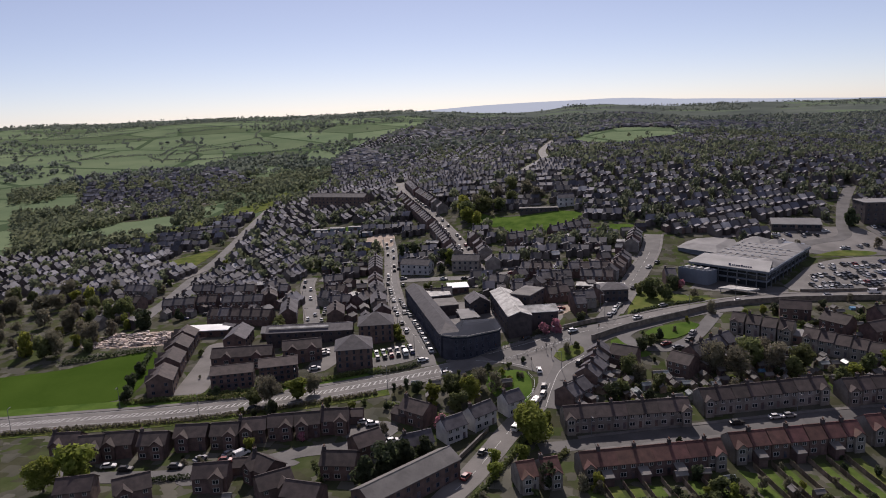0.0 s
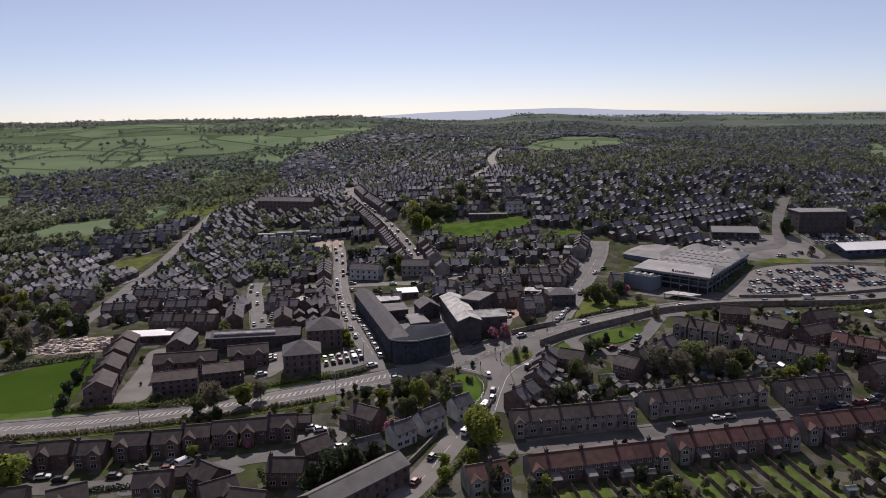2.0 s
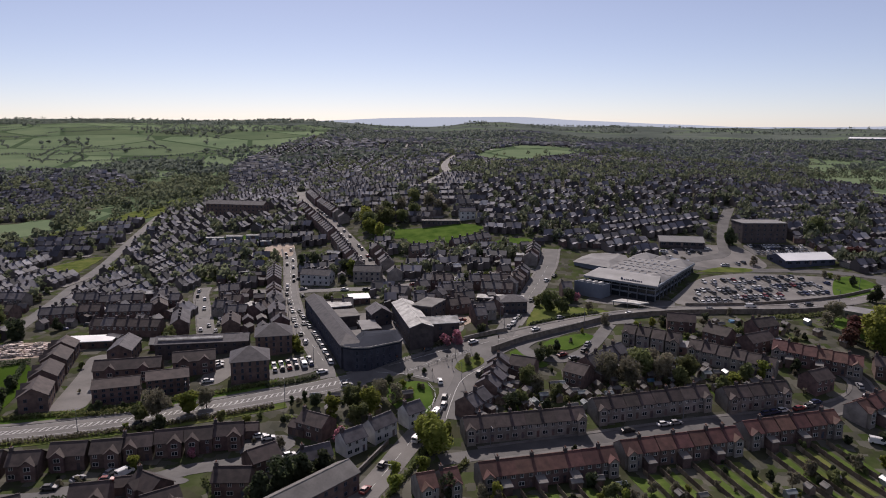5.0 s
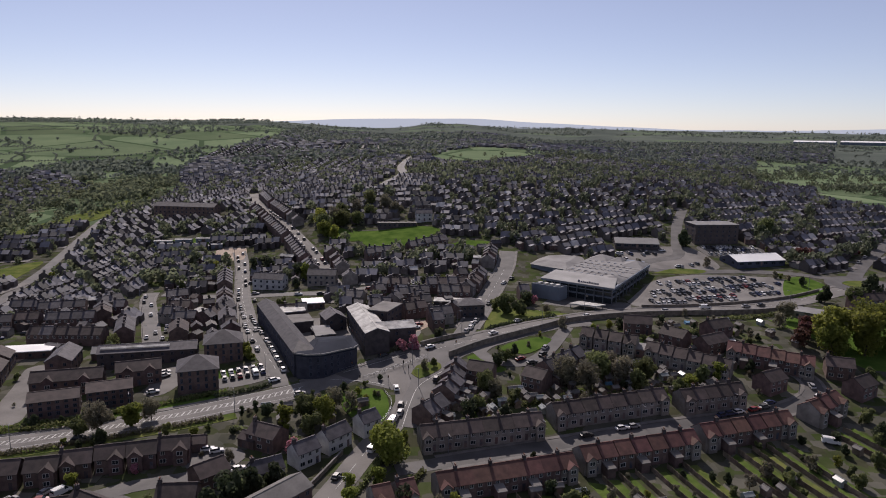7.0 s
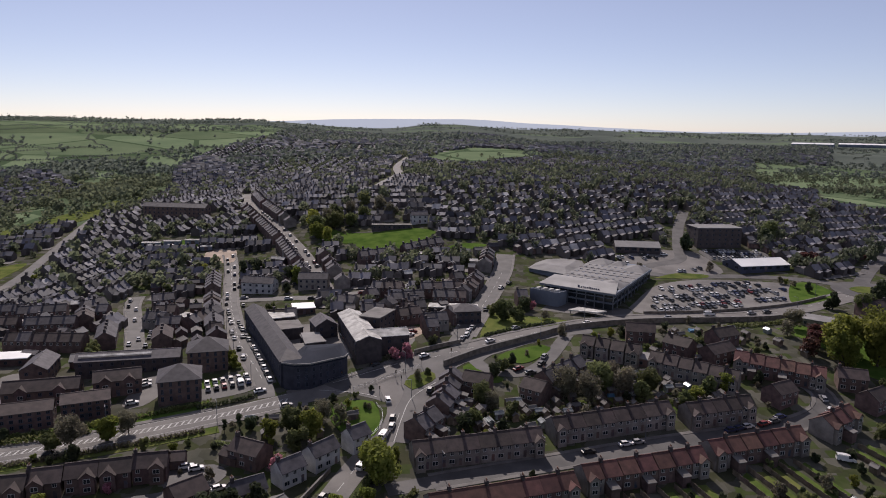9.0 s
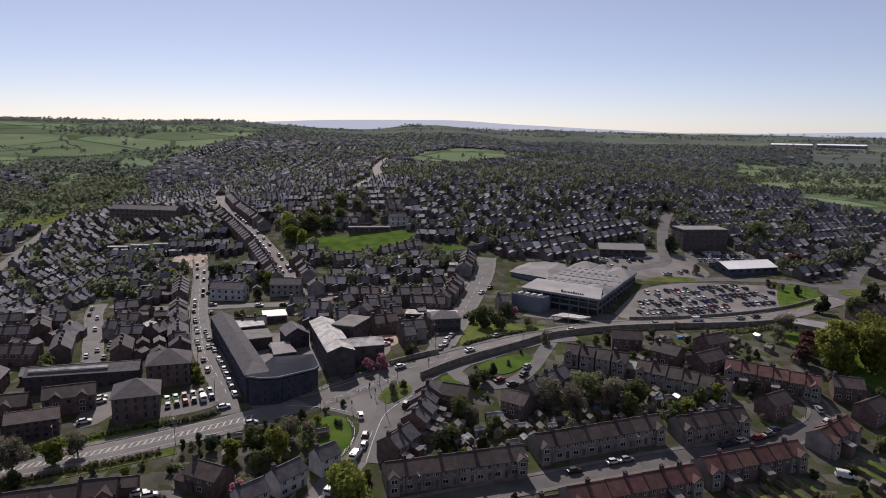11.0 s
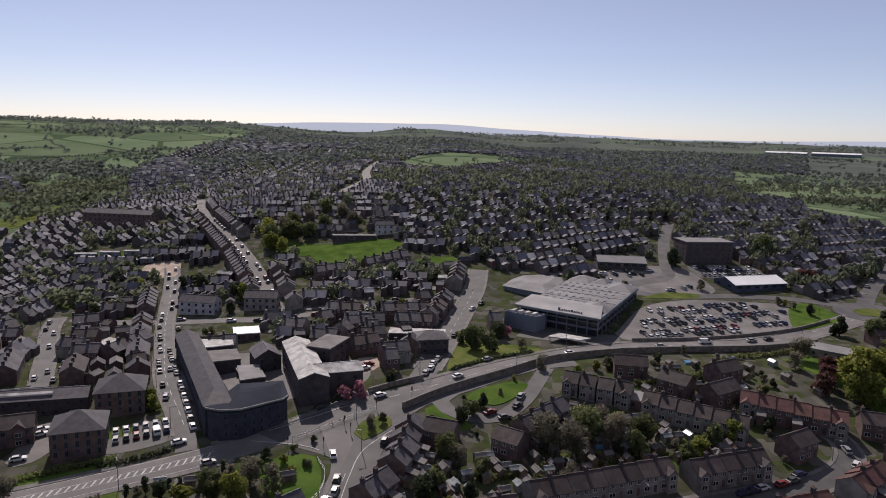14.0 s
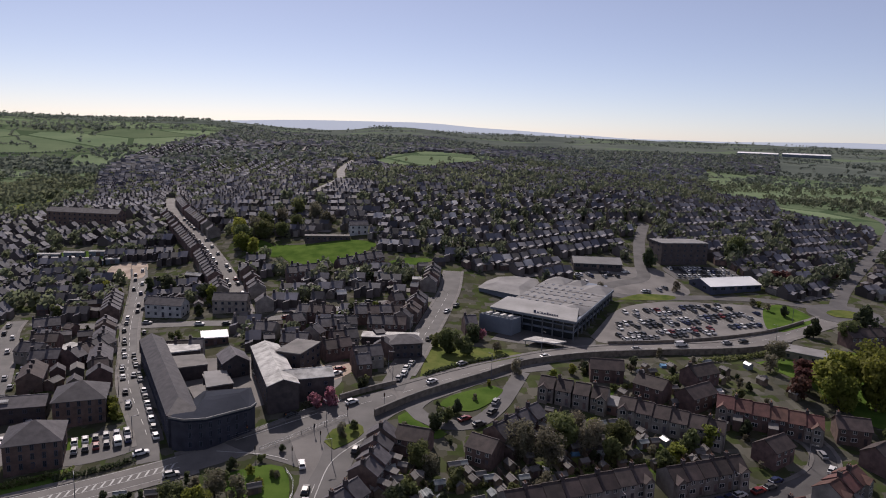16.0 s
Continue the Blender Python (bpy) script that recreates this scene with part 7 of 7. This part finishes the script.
for x, y, t, hue, van in ((-54, 247, 25, "white", False), (-43, 236, 22, "silver", False), (-10, 238, 100, "white", False), (-8, 227, 85, "black", False), (-8, 222, 80, "silver", False), (-10, 217, 70, "white", True), (-16, 264, 33, "black", False),
                          (-32, 298, 110, "white", False), (-30, 292, 110, "red", False), (2, 270, 30, "white", False), (20, 296, 70, "white", False), (19, 291, 72, "white", False), (17, 287, 75, "silver", False), (22, 301, 72, "silver", False), (4, 244, 75, "black", False),
                          (-92, 268, 20, "silver", False), (-97, 258, 30, "white", False), (-96, 255, 30, "white", False), (-95, 241, 20, "white", False), (-118, 318, 108, None, False), (-116, 311, 108, None, False), (-121, 302, 108, "white", False), (-113, 299, 108, None, False),
                          (-133, 338, 112, "white", False), (-15, 201, 65, "white", True), (-24, 186, 68, "black", False), (-27, 172, 70, "red", False), (-105, 208, 18, "black", False), (-64, 201, 20, "white", False), (-61, 200, 20, "white", False), (-52, 190, 30, "white", False),
                          (-95, 178, 60, "white", True), (-99, 178, 70, "silver", False), (-98, 174, 10, "red", False), (-106, 174, 60, "silver", False), (-131, 167, 20, "white", False), (-125, 166, 15, "black", False), (-111, 169, 10, "grey", False), (62, 212, 14, "white", False),
                          (66, 213, 14, "silver", False), (50, 208, 14, "black", False), (97, 219.5, 18, "dark blue", False), (100, 220.5, 18, "dark blue", False), (103, 221.5, 18, "white", False), (109, 223, 20, "red", False), (113, 224.5, 20, "grey", False), (116, 227, 20, "dark blue", False),
                          (136, 238, 85, "silver", False), (134.5, 231, 45, "white", False), (124, 204, -20, "white", True), (45, 263, 50, "black", False), (36, 259, 30, "red", False), (47, 269, 60, "silver", False), (40, 256, 20, "grey", False), (28, 284, 35, "white", False),
                          (62, 302, 30, "black", False), (72, 307, 25, "white", False), (110, 315, 5, "silver", False), (130, 320, 3, "white", True), (150, 322, 10, "silver", False), (158, 324, 20, "black", False), (-4, 292, 20, "white", False), (-3, 296, 20, "red", False),
                          (127, 253, 60, "white", False), (120, 250, 60, "black", False), (40, 300, 35, "silver", False), (30, 330, 75, "black", False), (41, 366, 60, "white", False), (46, 374, 60, "grey", False)):
    car(x, y, t, hue, van, 0.2)
for i in range(6):
    for j in range(2):
        q = Vector((-73, 251)) + Vector((0.93, 0.36)) * 2.7 * i + Vector((-0.36, 0.93)) * (5.2 * j - 1)
        car(q.x, q.y, 111 + crng.uniform(-4, 4), "white" if j == 0 and i == 4 else None, j == 0 and i == 4, lift=0.13)
for k, a in enumerate(LINES["hill"][2:110:2]):
    s = sides(LINES["hill"])[2 + 2 * k]
    for sg in (-1, 1):
        if crng.random() < 0.55 and s[0].y < 560:
            q = s[0] + s[1] * 2.1 * sg
            car(q.x, q.y, 112, lift=0.18, wheels=False)
for i in range(12):
    for y0 in (418, 424.5, 430):
        if crng.random() < 0.75:
            car(171 + 2.8 * i, y0 + 0.05 * i, 92 + crng.uniform(-4, 4), lift=0.12, wheels=False)
for _ in range(40):
    q = Vector((crng.uniform(112, 158), crng.uniform(393, 424)))
    if clear(q.x, q.y, -14):
        car(q.x, q.y, crng.choice((10, 100)), lift=0.14, wheels=False)

for x0, x1, y0, y1, n in ((-235, -84, 285, 365, 90), (-30, 30, 290, 372, 50), (-150, -62, 378, 440, 40), (205, 300, 385, 470, 40)):
    for _ in range(n):
        x, y = crng.uniform(x0, x1), crng.uniform(y0, y1)
        if clear(x, y, 0.5) and free_of_homes(x, y, 6.5) and all((x - a) ** 2 + (y - b) ** 2 > (c + 2.4) ** 2 for a, b, c in packed):
            packed.append((x, y, 1.6))
            car(x, y, crng.choice((14, 104, 110)) + crng.uniform(-6, 6), lift=0.05, wheels=False)
for k, step in (("mill", 2), ("side", 2), ("cross", 3), ("east", 4)):
    for q, n in sides(LINES[k])[6::step]:
        if crng.random() < 0.5:
            p = q + n * (ROADS[k][1] / 2 - 1.1) * crng.choice((-1, 1))
            car(p.x, p.y, math.degrees(math.atan2(-n.x, n.y)), lift=ROADS[k][2] + 0.02, wheels=False)

# ---- road markings, lamps, signals ----
gg = Geo()
line = main
for i in range(36, 76):
    for u in (0.1, 0.6):
        a, n = line[i].lerp(line[i + 1], u), sides(line)[i][1]
        d = Vector((n.y, -n.x))
        p = [a - n * 1.1 - d * 0.9, a - n * 1.1 - d * 0.35, a + n * 1.1 + d * 0.9, a + n * 1.1 + d * 0.35]
        gg.face([(q.x, q.y, tz(q.x, q.y) + 0.085) for q in p])
for off in (-1.25, 1.25, -4.3, 4.3):
    ribbon(gg, line[34:77], off - 0.07, off + 0.07, 0.085, 0.01)
tagged(part("road_markings", gg, M["paint"]), "white hatched markings down the middle of the main road", "road marking", kind="structure")
gg = Geo()
for k, i0, i1 in (("main", 90, 150), ("mill", 4, 50), ("lower", 6, 36), ("store", 4, 30)):
    for i in range(i0, min(i1, len(LINES[k]) - 1), 2):
        ribbon(gg, LINES[k][i:i + 2], -0.09, 0.09, ROADS[k][2] + 0.05, 0.01)
for ring in ([(6, 250), (-2, 240), (-5, 228), (-7, 214)], [(-34, 247), (-20, 244), (-14, 241)], [(-30, 252), (-8, 265)]):
    ribbon(gg, spline(ring, 3), -0.12, 0.12, 0.17, 0.01)
tagged(part("road_markings", gg, M["paint"]), "worn white lane lines on the roads", "road marking", kind="structure")


def street_lamp(x, y, turn, h=8.0):
    l = tagged(new("street_lamp"), "tall grey steel street lamp beside the road", "street lamp", "street lamps")
    g1 = Geo()
    g1.tube(0, 0, -0.3, h, 0.11, 0.07)
    part("pole", g1, M["steel"], l)
    g2 = Geo()
    g2.box(-0.05, 0, h - 0.05, 0.05, 1.3, h + 0.05)
    part("arm", g2, M["steel"], l)
    g3 = Geo()
    g3.box(-0.14, 1.2, h - 0.08, 0.14, 1.95, h + 0.08)
    part("lamp_head", g3, M["pale_sheet"], l)
    settle(l, x, y, turn)


for i in range(38, 150, 8):
    q, n = sides(main)[min(i, len(main) - 1)]
    s = 6.2 if (i // 8) % 2 else -6.2
    p = q + n * s
    street_lamp(p.x, p.y, math.degrees(math.atan2(-n.y * s, -n.x * s)) - 90)
for k, step in (("mill", 8), ("terrace", 8), ("lower", 8), ("store", 9), ("side", 8)):
    for i in range(4, len(LINES[k]) - 1, step):
        q, n = sides(LINES[k])[i]
        p = q + n * (ROADS[k][1] / 2 + 0.8)
        street_lamp(p.x, p.y, math.degrees(math.atan2(-n.y, -n.x)) - 90, 6.5)


def traffic_light(x, y, turn):
    l = tagged(new("traffic_light"), "black traffic signal on a grey post", "traffic light", "traffic lights")
    g1 = Geo()
    g1.tube(0, 0, -0.2, 3.2, 0.07, 0.07)
    part("post", g1, M["steel"], l)
    g2 = Geo()
    g2.box(-0.18, -0.15, 2.3, 0.18, 0.15, 3.4)
    hd = part("signal_head", g2, M["tyre"], l)
    for z, mm in ((3.15, PAINTS["red"]), (2.85, M["orange"]), (2.55, M["leaf"])):
        g3 = Geo()
        g3.box(-0.11, -0.2, z - 0.11, 0.11, -0.155, z + 0.11)
        part("lens", g3, mm, hd)
    settle(l, x, y, turn)


for x, y, t in ((-27, 254, 20), (-23, 243, 200), (-17, 260, 30), (-13, 242, 100), (-6, 249, 90), (1, 262, 40), (-8, 253, 210), (12, 270, 40)):
    traffic_light(x, y, t)

def guard_rail(line):
    """Pedestrian barrier: posts with two rails."""
    r = tagged(new("guard_rail"), "grey steel pedestrian guard rail along the kerb", "guard rail", "guard rails")
    for a, b in zip(line, line[1:]):
        d = b - a
        turn = math.degrees(math.atan2(d.y, d.x))
        g1 = Geo()
        g1.box(-0.05, -0.05, -0.3, 0.05, 0.05, 1.15)
        part("post", g1, M["steel"], r).matrix_local = pose(a.x, a.y, tz(a.x, a.y) + 0.15, 0, 0, turn)
        slope = math.degrees(math.atan2(tz(b.x, b.y) - tz(a.x, a.y), d.length))
        for z in (0.45, 1.05):
            g2 = Geo()
            g2.box(0.05, -0.03, z - 0.04, d.length - 0.05, 0.03, z + 0.04)
            part("rail", g2, M["steel"], r).matrix_local = pose(a.x, a.y, tz(a.x, a.y) + 0.15, 0, -slope, turn)


guard_rail(beside(main[80:90], 5.0))
guard_rail(beside(main[81:89], -5.0))
guard_rail([Vector(p) for p in ((-14, 236), (-11.5, 231), (-11, 226), (-12, 221), (-14, 217))])
# white bay lines of the supermarket car park
gg = Geo()
for v in (6.05, 20.05, 34.05, 48.05):
    for i in range(41):
        c = o + dv * 2.75 * (i - 0.5)
        if all(inside(tuple(c + nv * (v + k)), LOT) for k in (-5, 5)):
            ends = [c - dv * 0.06 + nv * (v - 5), c + dv * 0.06 + nv * (v - 5), c + dv * 0.06 + nv * (v + 5), c - dv * 0.06 + nv * (v + 5)]
            gg.face([(p.x, p.y, tz(p.x, p.y) + 0.1) for p in ends])
tagged(part("road_markings", gg, M["paint"]), "white parking bay lines on grey asphalt", "road marking", kind="structure")

# scrap yard: heaps of timber, pallets and stone
srng = random.Random(8)
for cx, cy, r, n in ((-197, 266, 8, 70), (-186, 267, 7, 70), (-176, 270, 6, 60), (-190, 275, 7, 60), (-168, 276, 5, 40), (-205, 262, 6, 40), (-180, 277, 6, 50), (-200, 273, 6, 50)):
    gg = Geo()
    for _ in range(n * 2):
        x, y = srng.gauss(0, r * 0.45), srng.gauss(0, r * 0.3)
        s, h = srng.uniform(0.4, 1.6), srng.uniform(0.4, 2.4) * max(0.3, 1 - math.hypot(x, y) / r)
        a = srng.uniform(0, 3.14)
        ring = [(x + s * math.cos(a + k * 1.5708), y + 0.6 * s * math.sin(a + k * 1.5708), 0) for k in range(4)]
        zz = tz(cx + x, cy + y) - tz(cx, cy)
        gg.solid([(p[0], p[1], zz - 0.3) for p in ring], [(p[0] * 0.98, p[1] * 0.98, zz + h) for p in ring])
    ob = part("scrap_heap", gg, M["rubble"])
    tagged(ob, "heap of pale rubble, pallets and scrap", "scrap heap", "scrap heaps", "stuff")
    ob.location = (cx, cy, tz(cx, cy))
